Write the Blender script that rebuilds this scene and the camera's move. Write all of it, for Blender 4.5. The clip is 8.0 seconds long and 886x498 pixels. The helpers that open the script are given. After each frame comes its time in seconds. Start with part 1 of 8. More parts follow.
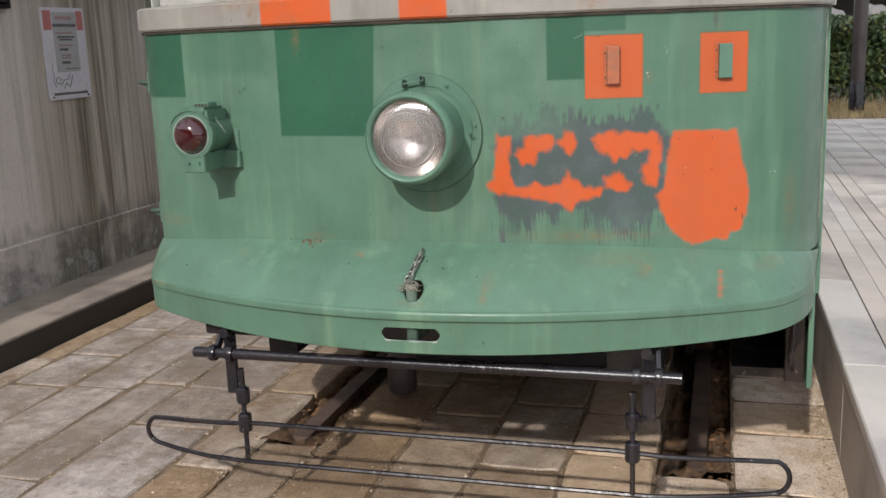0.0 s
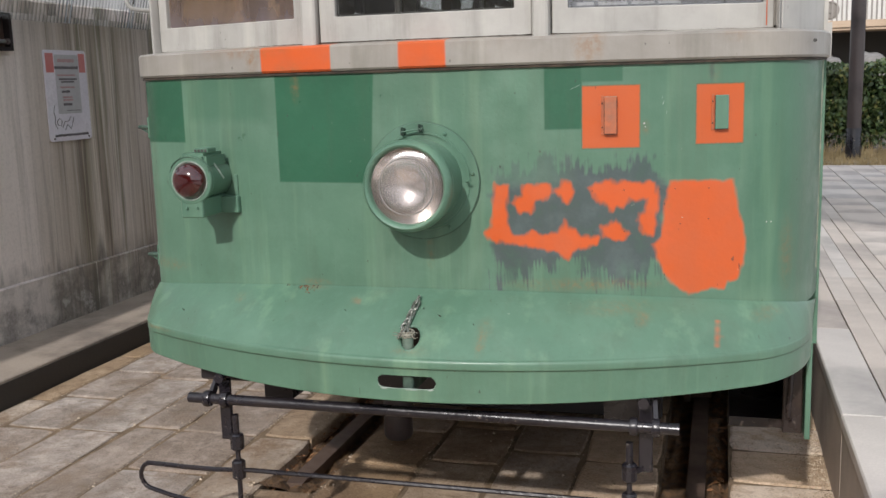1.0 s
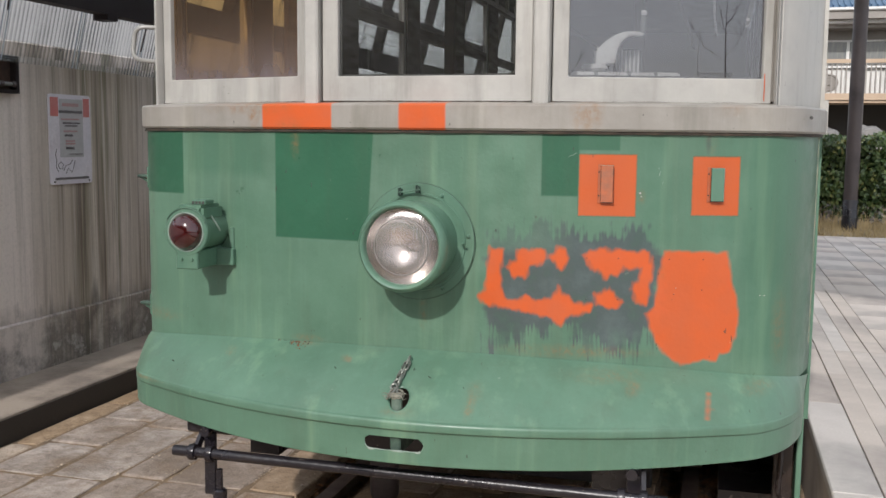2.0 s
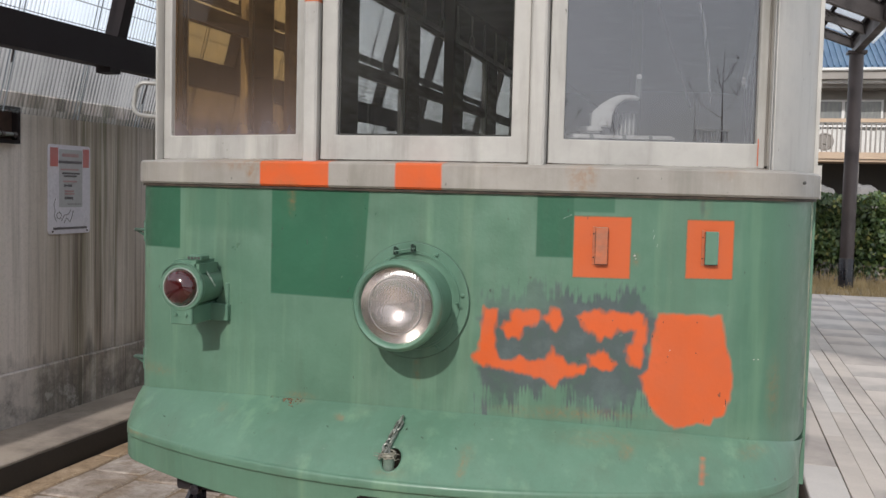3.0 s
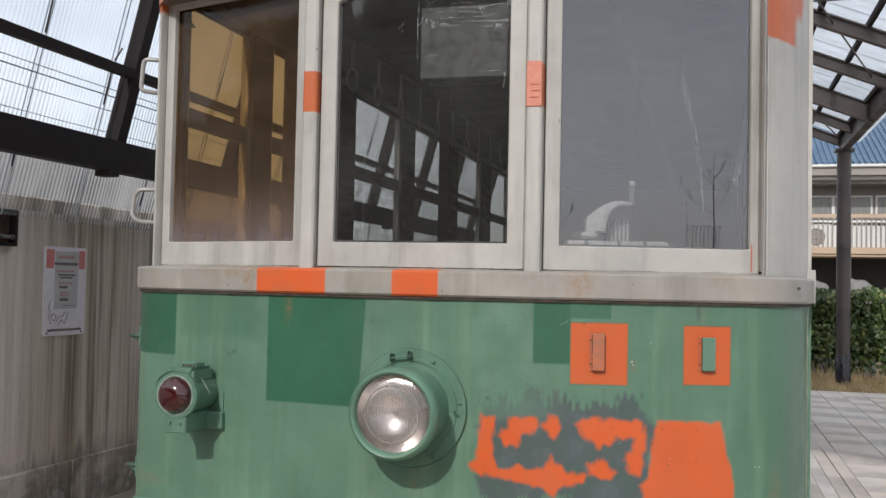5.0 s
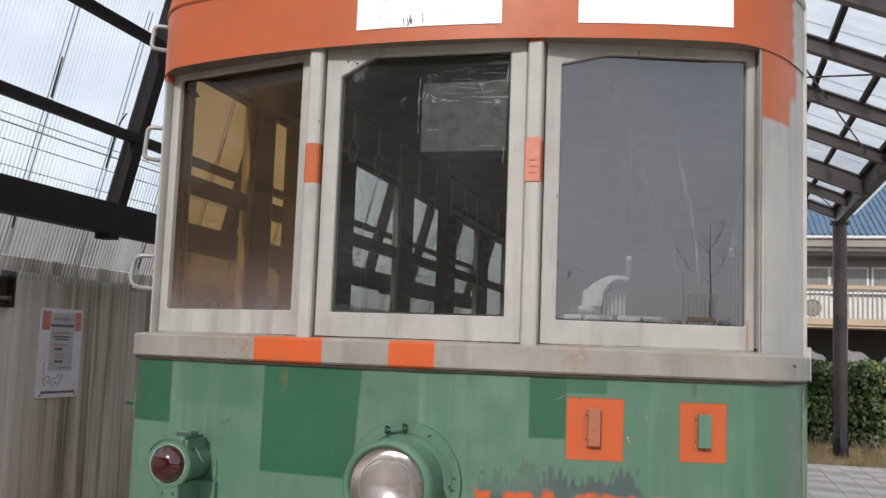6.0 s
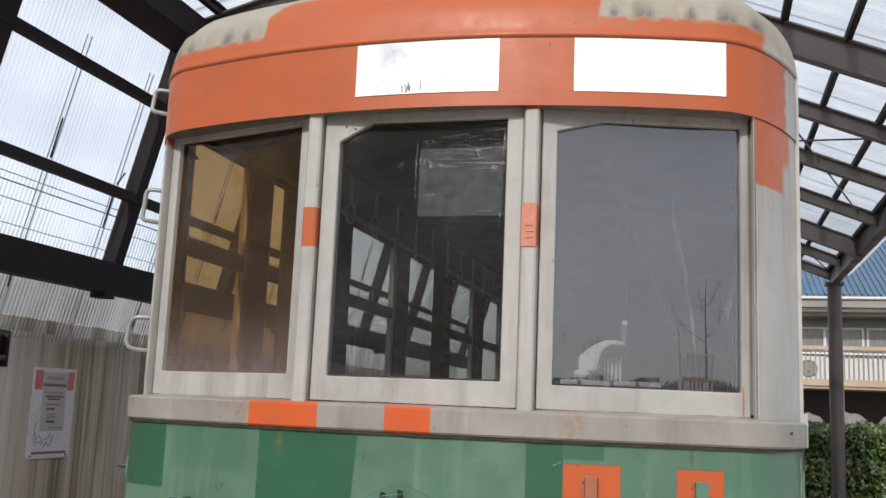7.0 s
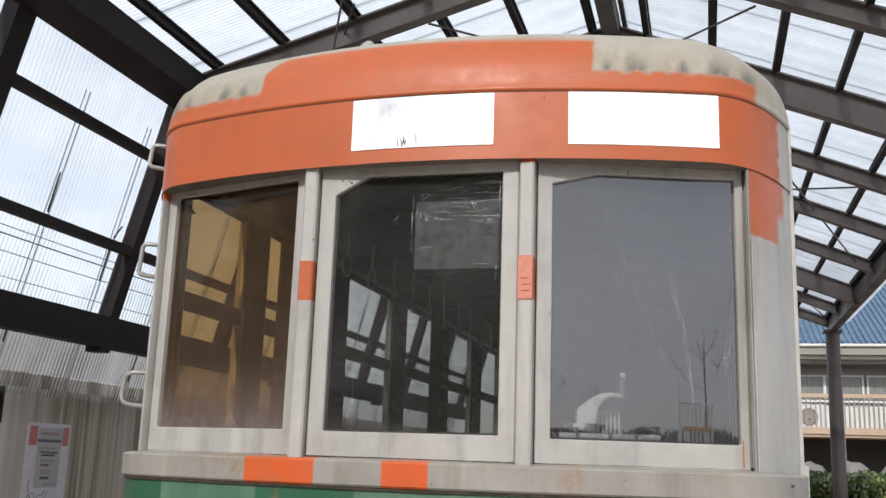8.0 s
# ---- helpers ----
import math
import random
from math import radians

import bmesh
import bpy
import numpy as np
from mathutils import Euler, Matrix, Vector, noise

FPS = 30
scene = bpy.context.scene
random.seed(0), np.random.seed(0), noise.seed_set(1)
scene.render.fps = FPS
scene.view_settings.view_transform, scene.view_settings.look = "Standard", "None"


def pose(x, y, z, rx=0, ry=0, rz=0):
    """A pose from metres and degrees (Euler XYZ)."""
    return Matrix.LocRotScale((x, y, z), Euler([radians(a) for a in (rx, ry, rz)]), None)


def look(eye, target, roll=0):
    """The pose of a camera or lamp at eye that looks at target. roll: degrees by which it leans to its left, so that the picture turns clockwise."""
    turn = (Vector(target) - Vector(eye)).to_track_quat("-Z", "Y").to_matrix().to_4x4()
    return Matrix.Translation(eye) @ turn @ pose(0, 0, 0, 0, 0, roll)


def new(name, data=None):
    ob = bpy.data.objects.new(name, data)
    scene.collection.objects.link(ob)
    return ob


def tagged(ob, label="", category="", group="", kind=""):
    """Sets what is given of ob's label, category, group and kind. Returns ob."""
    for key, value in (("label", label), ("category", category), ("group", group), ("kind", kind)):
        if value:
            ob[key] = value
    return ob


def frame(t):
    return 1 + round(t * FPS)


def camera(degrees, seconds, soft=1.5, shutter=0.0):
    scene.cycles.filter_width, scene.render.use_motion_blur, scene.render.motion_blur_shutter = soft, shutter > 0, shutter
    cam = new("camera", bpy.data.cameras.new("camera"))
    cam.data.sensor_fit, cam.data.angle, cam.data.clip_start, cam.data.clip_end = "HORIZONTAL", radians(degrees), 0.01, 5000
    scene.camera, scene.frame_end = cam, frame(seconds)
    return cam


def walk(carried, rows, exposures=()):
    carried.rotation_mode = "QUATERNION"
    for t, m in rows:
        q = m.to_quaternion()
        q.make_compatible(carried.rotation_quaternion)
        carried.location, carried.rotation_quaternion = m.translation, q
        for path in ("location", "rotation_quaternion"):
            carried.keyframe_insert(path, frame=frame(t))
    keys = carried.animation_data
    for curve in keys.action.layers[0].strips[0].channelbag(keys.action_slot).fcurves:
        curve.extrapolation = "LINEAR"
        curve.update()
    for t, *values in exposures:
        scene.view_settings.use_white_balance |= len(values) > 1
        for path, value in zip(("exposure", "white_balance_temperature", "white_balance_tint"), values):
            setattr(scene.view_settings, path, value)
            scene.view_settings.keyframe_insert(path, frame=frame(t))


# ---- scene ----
EXPO, SKY, SUN = 0.16, 0.115, 2.9
# ---------------------------------------------------------------- camera
cam = camera(48.64, 8.0)
PATH = [
    (0.0, 0.816, -2.804, 1.476, 78.02, 2.11, 15.68),
    (0.5, 0.818, -2.803, 1.482, 78.96, 2.01, 15.67),
    (1.0, 0.819, -2.800, 1.494, 80.41, 1.62, 15.67),
    (1.5, 0.821, -2.796, 1.503, 82.02, 0.39, 15.75),
    (3.0, 0.833, -2.797, 1.538, 86.56, -1.40, 15.69),
    (3.5, 0.830, -2.796, 1.544, 88.04, -1.56, 15.68),
    (4.0, 0.827, -2.796, 1.551, 89.46, -1.07, 15.64),
    (5.5, 0.830, -2.812, 1.584, 93.82, -1.42, 15.33),
    (6.0, 0.831, -2.822, 1.595, 95.82, -2.09, 15.13),
    (6.5, 0.831, -2.831, 1.604, 97.42, -2.42, 14.95),
    (7.0, 0.830, -2.836, 1.613, 99.20, -2.36, 14.81),
    (7.5, 0.833, -2.835, 1.619, 100.75, -2.20, 14.77),
    (8.0, 0.833, -2.837, 1.623, 102.10, -1.92, 14.73),
]
walk(cam, [(r[0], pose(*r[1:])) for r in PATH], exposures=[(0.0, EXPO - 0.02), (1.0, EXPO), (3.0, EXPO - 0.09), (3.5, EXPO - 0.17), (5.5, EXPO - 0.19), (7.0, EXPO - 0.18), (8.0, EXPO - 0.11)])

# ---------------------------------------------------------------- light
world = bpy.data.worlds.new("sky")
scene.world = world
world.use_nodes = True
wn = world.node_tree
wn.nodes.clear()
sky = wn.nodes.new("ShaderNodeTexSky")
sky.sky_type = "NISHITA"
sky.sun_disc = False
sky.sun_elevation = radians(32.5)
sky.sun_rotation = radians(185.1)
sky.air_density, sky.dust_density, sky.ozone_density = 1.0, 2.0, 1.0
bg = wn.nodes.new("ShaderNodeBackground")
bg.inputs["Strength"].default_value = SKY
wout = wn.nodes.new("ShaderNodeOutputWorld")
# thin broken cloud over the blue
wtc = wn.nodes.new("ShaderNodeTexCoord")
wmap = wn.nodes.new("ShaderNodeMapping")
wmap.inputs["Scale"].default_value = (1.0, 1.0, 2.6)
wn.links.new(wtc.outputs["Generated"], wmap.inputs["Vector"])
wno = wn.nodes.new("ShaderNodeTexNoise")
wno.inputs["Scale"].default_value, wno.inputs["Detail"].default_value = 2.2, 5.0
wn.links.new(wmap.outputs[0], wno.inputs["Vector"])
wr = wn.nodes.new("ShaderNodeMapRange")
wr.inputs["From Min"].default_value, wr.inputs["From Max"].default_value = 0.38, 0.68
wr.inputs["To Min"].default_value, wr.inputs["To Max"].default_value = 0.58, 0.97
wn.links.new(wno.outputs["Fac"], wr.inputs["Value"])
wm = wn.nodes.new("ShaderNodeMix")
wm.data_type = "RGBA"
wm.inputs[7].default_value = (10.3, 10.8, 11.8, 1.0)
wn.links.new(wr.outputs[0], wm.inputs[0])
wn.links.new(sky.outputs[0], wm.inputs[6])
wn.links.new(wm.outputs[2], bg.inputs["Color"])
wn.links.new(bg.outputs[0], wout.inputs["Surface"])

sun_data = bpy.data.lights.new("sun", "SUN")
sun_data.energy, sun_data.angle, sun_data.color = SUN, radians(1.2), (1.0, 0.965, 0.935)
sun = new("sun", sun_data)
sun.matrix_world = look((-0.9, -10, 6.5), (0, 0, 0))


# ---------------------------------------------------------------- node helpers
def mat_new(name):
    m = bpy.data.materials.new(name)
    m.use_nodes = True
    return m, m.node_tree, m.node_tree.nodes["Principled BSDF"]


def node(nt, kind, **inputs):
    n = nt.nodes.new(kind)
    for k, v in inputs.items():
        key = k.replace("_", " ")
        if key in n.inputs:
            n.inputs[key].default_value = v
    return n


def coords(nt, scale=(1, 1, 1), kind="Object"):
    tc = nt.nodes.new("ShaderNodeTexCoord")
    mp = nt.nodes.new("ShaderNodeMapping")
    mp.inputs["Scale"].default_value = scale
    nt.links.new(tc.outputs[kind], mp.inputs["Vector"])
    return mp.outputs["Vector"]


def noise_tex(nt, vec, scale, detail=4.0, rough=0.55):
    n = node(nt, "ShaderNodeTexNoise", Scale=scale, Detail=detail, Roughness=rough)
    nt.links.new(vec, n.inputs["Vector"])
    return n.outputs["Fac"]


def ramp(nt, fac, lo, hi, a=0.0, b=1.0):
    r = nt.nodes.new("ShaderNodeMapRange")
    r.inputs["From Min"].default_value, r.inputs["From Max"].default_value = lo, hi
    r.inputs["To Min"].default_value, r.inputs["To Max"].default_value = a, b
    nt.links.new(fac, r.inputs["Value"])
    return r.outputs["Result"]


def math_node(nt, op, a, b):
    n = nt.nodes.new("ShaderNodeMath")
    n.operation = op
    for i, v in enumerate((a, b)):
        if isinstance(v, (int, float)):
            n.inputs[i].default_value = v
        else:
            nt.links.new(v, n.inputs[i])
    return n.outputs[0]


def mix(nt, fac, a, b, blend="MIX"):
    n = nt.nodes.new("ShaderNodeMix")
    n.data_type, n.blend_type = "RGBA", blend
    for key, v in ((0, fac), (6, a), (7, b)):
        if isinstance(v, (int, float)):
            n.inputs[key].default_value = v
        elif isinstance(v, tuple):
            n.inputs[key].default_value = (*v, 1.0)
        else:
            nt.links.new(v, n.inputs[key])
    return n.outputs[2]


def bump(nt, bsdf, height, strength, dist=0.01):
    b = node(nt, "ShaderNodeBump", Strength=strength, Distance=dist)
    nt.links.new(height, b.inputs["Height"])
    nt.links.new(b.outputs[0], bsdf.inputs["Normal"])


def surface(name, base, other, scale=6.0, fine=60.0, rough=0.6, rough_var=0.15, metal=0.0, relief=0.2, dist=0.004,
            stretch=(1, 1, 1), dark=None, dark_scale=2.0, per_object=0.0, amount=1.0):
    """A worn surface: two tones at a large scale, grain at a fine one, dirt patches and relief."""
    m, nt, b = mat_new(name)
    v = coords(nt, stretch)
    big = noise_tex(nt, v, scale, 5.0)
    small = noise_tex(nt, v, fine, 3.0)
    col = mix(nt, ramp(nt, big, 0.35, 0.65, 0, amount), base, other)
    col = mix(nt, ramp(nt, small, 0.3, 0.75, 0.0, 0.35), col, tuple(c * 0.62 for c in base))
    if dark:
        col = mix(nt, ramp(nt, noise_tex(nt, v, dark_scale, 6.0, 0.7), 0.5, 0.72), col, dark)
    if per_object:
        oi = nt.nodes.new("ShaderNodeObjectInfo")
        hsv = nt.nodes.new("ShaderNodeHueSaturation")
        nt.links.new(ramp(nt, oi.outputs["Random"], 0, 1, 1 - per_object, 1 + per_object), hsv.inputs["Value"])
        nt.links.new(ramp(nt, oi.outputs["Random"], 0, 1, 1.25, 0.75), hsv.inputs["Saturation"])
        nt.links.new(col, hsv.inputs["Color"])
        col = hsv.outputs[0]
    nt.links.new(col, b.inputs["Base Color"])
    nt.links.new(ramp(nt, big, 0.3, 0.7, rough - rough_var, rough + rough_var), b.inputs["Roughness"])
    b.inputs["Metallic"].default_value = metal
    if relief:
        bump(nt, b, math_node(nt, "ADD", small, math_node(nt, "MULTIPLY", big, 0.6)), relief, dist)
    return m


GREEN, DARK_GREEN = (0.092, 0.179, 0.121), (0.018, 0.078, 0.042)
ORANGE, PRIMER = (0.53, 0.088, 0.018), (0.052, 0.069, 0.068)
GREY_PAINT, CREAM = (0.385, 0.370, 0.343), (0.36, 0.33, 0.268)


def painted(name, base, masks=True, streak=0.3, rough=0.32, rust=True, grime_amount=0.3, ORANGE=ORANGE):
    """Old coach paint. The colour attribute holds what was painted over it: red = orange, green = dark green, blue = grey primer;
    the rust attribute marks where it rusts through."""
    m, nt, b = mat_new(name)
    v = coords(nt)
    cloud = noise_tex(nt, v, 2.3, 5.0, 0.6)
    mottle = noise_tex(nt, v, 10.0, 6.0, 0.68)
    drip = noise_tex(nt, coords(nt, (5.5, 5.5, 0.45)), 1.7, 4.0, 0.6)
    run = noise_tex(nt, coords(nt, (22, 22, 1.2)), 1.5, 4.0)
    fine = noise_tex(nt, v, 95.0, 3.0)
    light = tuple(min(1, c * 1.22 + 0.03) for c in base)
    col = mix(nt, ramp(nt, cloud, 0.36, 0.66, 0, 0.62), base, tuple(c * 0.71 for c in base))
    col = mix(nt, ramp(nt, mottle, 0.48, 0.70, 0, 0.26), col, light)
    col = mix(nt, ramp(nt, mottle, 0.44, 0.28, 0, 0.35), col, tuple(c * 0.62 for c in base))
    col = mix(nt, ramp(nt, drip, 0.56, 0.72, 0, streak * 1.5), col, tuple(min(1, c * 1.35 + s) for c, s in zip(base, (0.055, 0.05, 0.02))))
    col = mix(nt, ramp(nt, run, 0.55, 0.75, 0, streak * 0.5), col, light)
    if masks:
        at = nt.nodes.new("ShaderNodeAttribute")
        at.attribute_name = "paint"
        sep = nt.nodes.new("ShaderNodeSeparateColor")
        nt.links.new(at.outputs["Color"], sep.inputs[0])
        worn = ramp(nt, mottle, 0.30, 0.48, 0.55, 1.0)
        slate = mix(nt, ramp(nt, mottle, 0.4, 0.66), PRIMER, tuple(c * 1.5 for c in PRIMER))
        col = mix(nt, math_node(nt, "MULTIPLY", sep.outputs[2], worn), col, slate)
        dk = mix(nt, ramp(nt, cloud, 0.35, 0.65), DARK_GREEN, tuple(c * 1.3 for c in DARK_GREEN))
        col = mix(nt, math_node(nt, "MULTIPLY", sep.outputs[1], ramp(nt, mottle, 0.25, 0.5, 0.82, 1.0)), col, dk)
        org = mix(nt, ramp(nt, mottle, 0.38, 0.64), ORANGE, tuple(min(1, c * 0.92 + s) for c, s in zip(ORANGE, (0.0, 0.012, 0.010))))
        org = mix(nt, ramp(nt, cloud, 0.55, 0.7, 0, 0.5), org, tuple(c * 0.8 for c in ORANGE))
        org = mix(nt, math_node(nt, "MULTIPLY", sep.outputs[1], 0.9), org, tuple(c * k for c, k in zip(ORANGE, (0.80, 0.98, 1.20))))
        col = mix(nt, sep.outputs[0], col, org)
    if rust:
        ra = nt.nodes.new("ShaderNodeAttribute")
        ra.attribute_name = "rust"
        speck = ramp(nt, noise_tex(nt, v, 60.0, 6.0, 0.75), 0.44, 0.58)
        col = mix(nt, math_node(nt, "MULTIPLY", ra.outputs["Fac"], math_node(nt, "ADD", math_node(nt, "MULTIPLY", speck, 0.75), 0.25)), col, (0.23, 0.115, 0.045))
        rusty = ramp(nt, noise_tex(nt, v, 6.0, 8.0, 0.78), 0.715, 0.76, 0, 0.7)
        col = mix(nt, rusty, col, (0.19, 0.10, 0.04))
        nick = ramp(nt, noise_tex(nt, v, 38.0, 3.0), 0.745, 0.775, 0, 0.6)
        col = mix(nt, nick, col, (0.05, 0.045, 0.035))
        speck2 = ramp(nt, noise_tex(nt, coords(nt, (1, 1, 0.45)), 75.0, 2.0), 0.745, 0.765, 0, 0.7)
        col = mix(nt, speck2, col, (0.04, 0.042, 0.035))
        scuff = ramp(nt, noise_tex(nt, coords(nt, (1, 1, 0.6)), 52.0, 3.0), 0.745, 0.775, 0, 0.16)
        col = mix(nt, scuff, col, (0.42, 0.42, 0.36))
    grime = ramp(nt, noise_tex(nt, coords(nt, (7, 7, 0.7)), 1.6, 6.0, 0.68), 0.50, 0.80, 0, grime_amount)
    if masks:
        grime = math_node(nt, "MULTIPLY", grime, ramp(nt, sep.outputs[0], 0, 1, 1.0, 0.3))
    col = mix(nt, grime, col, (0.075, 0.075, 0.052))
    nt.links.new(col, b.inputs["Base Color"])
    nt.links.new(ramp(nt, mottle, 0.3, 0.7, rough - 0.05, rough + 0.2), b.inputs["Roughness"])
    b.inputs["Specular IOR Level"].default_value = 0.45
    hgt = math_node(nt, "ADD", math_node(nt, "MULTIPLY", fine, 0.18), math_node(nt, "ADD", noise_tex(nt, v, 4.0, 2.0), math_node(nt, "MULTIPLY", mottle, 0.25)))
    bump(nt, b, hgt, 0.22, 0.010)
    return m


def glass(name, tint, rough=0.0, haze=0.0, streaks=False, film=0.0, film_colour=(0.55, 0.55, 0.52), gloss=1.35, blur=0.0, foot_haze=None):
    """Thin window glass: clear sheet with a gloss that grows at grazing angles, and a hazy diffuse film."""
    m, nt, b = mat_new(name)
    nt.nodes.remove(b)
    out = nt.nodes["Material Output"]
    if blur:
        tr = nt.nodes.new("ShaderNodeBsdfRefraction")
        tr.inputs["IOR"].default_value, tr.inputs["Roughness"].default_value = 1.004, blur
    else:
        tr = nt.nodes.new("ShaderNodeBsdfTransparent")
    tr.inputs[0].default_value = (*tint, 1)
    gl = nt.nodes.new("ShaderNodeBsdfGlossy")
    gl.inputs["Roughness"].default_value = rough
    fr = nt.nodes.new("ShaderNodeFresnel")
    fr.inputs["IOR"].default_value = 1.62
    mx = nt.nodes.new("ShaderNodeMixShader")
    nt.links.new(math_node(nt, "MULTIPLY", fr.outputs[0], gloss), mx.inputs[0])
    nt.links.new(tr.outputs[0], mx.inputs[1])
    nt.links.new(gl.outputs[0], mx.inputs[2])
    res = mx.outputs[0]
    if haze:
        df = nt.nodes.new("ShaderNodeBsdfDiffuse")
        df.inputs[0].default_value = (*film_colour, 1)
        v = coords(nt)
        f = ramp(nt, noise_tex(nt, v, 4.0, 6.0, 0.7), 0.42, 0.80, film, film + haze * 2)
        if streaks:
            f = math_node(nt, "ADD", f, ramp(nt, noise_tex(nt, coords(nt, (30, 30, 1.2)), 1.0, 3.0), 0.62, 0.72, 0.0, haze))
        if foot_haze:
            # haze painted over the foot of the pane, thickening from height z1 down to z0
            z0, z1, most, haze_tint = foot_haze
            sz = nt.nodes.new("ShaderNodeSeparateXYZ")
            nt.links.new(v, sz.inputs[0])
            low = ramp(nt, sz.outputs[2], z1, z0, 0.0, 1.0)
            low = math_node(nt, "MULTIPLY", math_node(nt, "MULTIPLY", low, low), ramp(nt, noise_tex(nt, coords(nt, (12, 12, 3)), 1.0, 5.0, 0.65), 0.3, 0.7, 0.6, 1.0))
            nt.links.new(mix(nt, low, film_colour, haze_tint), df.inputs[0])
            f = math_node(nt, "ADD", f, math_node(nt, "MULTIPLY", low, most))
        m2 = nt.nodes.new("ShaderNodeMixShader")
        nt.links.new(f, m2.inputs[0])
        nt.links.new(res, m2.inputs[1])
        nt.links.new(df.outputs[0], m2.inputs[2])
        res = m2.outputs[0]
    nt.links.new(res, out.inputs["Surface"])
    return m


def roof_sheet(name, milky=(0.62, 0.88), groove_dark=(0.12, 0.55), white=0.90):
    """Weathered translucent corrugated plastic: half clear, half milky, dirt and painted rib lines in the grooves."""
    m, nt, b = mat_new(name)
    nt.nodes.remove(b)
    out = nt.nodes["Material Output"]
    v = coords(nt)
    tr = nt.nodes.new("ShaderNodeBsdfTransparent")
    tr.inputs[0].default_value = (0.985, 0.99, 1.0, 1)
    tl = nt.nodes.new("ShaderNodeBsdfTranslucent")
    tl.inputs[0].default_value = (white, white + 0.03, white + 0.05, 1)
    df = nt.nodes.new("ShaderNodeBsdfGlossy")
    df.inputs["Roughness"].default_value = 0.25
    m1 = nt.nodes.new("ShaderNodeMixShader")
    nt.links.new(ramp(nt, noise_tex(nt, v, 1.3, 6.0, 0.65), 0.35, 0.75, *milky), m1.inputs[0])
    nt.links.new(tr.outputs[0], m1.inputs[1])
    nt.links.new(tl.outputs[0], m1.inputs[2])
    m2 = nt.nodes.new("ShaderNodeMixShader")
    m2.inputs[0].default_value = 0.06
    nt.links.new(m1.outputs[0], m2.inputs[1])
    nt.links.new(df.outputs[0], m2.inputs[2])
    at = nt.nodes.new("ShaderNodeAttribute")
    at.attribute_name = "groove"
    # grey in the grooves: dirt, and the ribs' refracted dark lines painted in
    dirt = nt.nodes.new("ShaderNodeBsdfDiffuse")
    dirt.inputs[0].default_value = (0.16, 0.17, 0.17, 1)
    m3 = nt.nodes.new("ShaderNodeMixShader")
    nt.links.new(math_node(nt, "MULTIPLY", at.outputs["Fac"], ramp(nt, noise_tex(nt, v, 2.5, 5.0), 0.3, 0.7, *groove_dark)), m3.inputs[0])
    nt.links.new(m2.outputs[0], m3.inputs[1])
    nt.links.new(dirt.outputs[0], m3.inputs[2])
    nt.links.new(m3.outputs[0], out.inputs["Surface"])
    return m


M_GREEN = painted("green_coach_paint", GREEN, streak=0.32)
M_GREEN_PLAIN = painted("green_fitting_paint", (0.088, 0.176, 0.121), masks=False, streak=0.2, rust=False)
M_ORANGE = painted("orange_coach_paint", ORANGE, masks=False, streak=0.05, rust=False)
OLD_ORANGE = (0.415, 0.086, 0.020)
M_GREY = painted("grey_window_paint", GREY_PAINT, masks=True, streak=0.2, rough=0.38, grime_amount=0.5, ORANGE=OLD_ORANGE)
M_BELT = painted("grey_belt_paint", (0.285, 0.264, 0.235), masks=True, streak=0.2, rough=0.34, grime_amount=0.45)
M_ROOF = painted("cream_roof_paint", CREAM, masks=True, streak=0.15, rough=0.4, ORANGE=OLD_ORANGE)
M_WHITE = surface("white_sign_paint", (0.93, 0.93, 0.93), (0.90, 0.91, 0.92), rough=0.3, relief=0.02, amount=0.4)
M_WHITE_WORN = surface("scuffed_white_sheet", (0.93, 0.93, 0.93), (0.90, 0.91, 0.92), rough=0.3, relief=0.03, amount=0.4, dark=(0.42, 0.44, 0.48), dark_scale=6.0)
M_BLACK = surface("black_underframe_paint", (0.012, 0.0105, 0.0145), (0.018, 0.015, 0.018), rough=0.30, rough_var=0.12, relief=0.35, fine=45, dark=(0.028, 0.018, 0.013))
M_BLACK.node_tree.nodes["Principled BSDF"].inputs["Specular IOR Level"].default_value = 0.5
nt = M_BLACK.node_tree
b = nt.nodes["Principled BSDF"]
worn = ramp(nt, noise_tex(nt, coords(nt), 62.0, 3.0), 0.66, 0.72, 0, 0.5)
nt.links.new(mix(nt, worn, b.inputs["Base Color"].links[0].from_socket, (0.24, 0.20, 0.17)), b.inputs["Base Color"])
M_SOFFIT = surface("shade_toned_soffit", (0.22, 0.185, 0.155), (0.15, 0.122, 0.10), scale=9, rough=0.7, relief=0.1)
M_JOINTLINE = surface("dark_paint_joint", (0.12, 0.036, 0.016), (0.06, 0.025, 0.015), scale=20, rough=0.8, relief=0.1)
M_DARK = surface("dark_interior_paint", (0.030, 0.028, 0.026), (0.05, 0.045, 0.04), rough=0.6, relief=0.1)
M_WOOD_IN = surface("varnished_interior_wood", (0.075, 0.048, 0.028), (0.05, 0.032, 0.02), scale=3, stretch=(1, 1, 8), rough=0.45, relief=0.1)
# shaded copy of the shelter steel, near-black for purlins, girts and leaning posts
M_STEEL_DARK = surface("shaded_shelter_steel", (0.0195, 0.0145, 0.0155), (0.027, 0.020, 0.0205), scale=2.0, rough=0.7, relief=0.08)
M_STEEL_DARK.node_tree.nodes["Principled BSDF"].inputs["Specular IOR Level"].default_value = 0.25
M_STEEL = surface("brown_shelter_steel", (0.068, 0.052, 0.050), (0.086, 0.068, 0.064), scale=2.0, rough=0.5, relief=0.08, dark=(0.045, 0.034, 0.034))
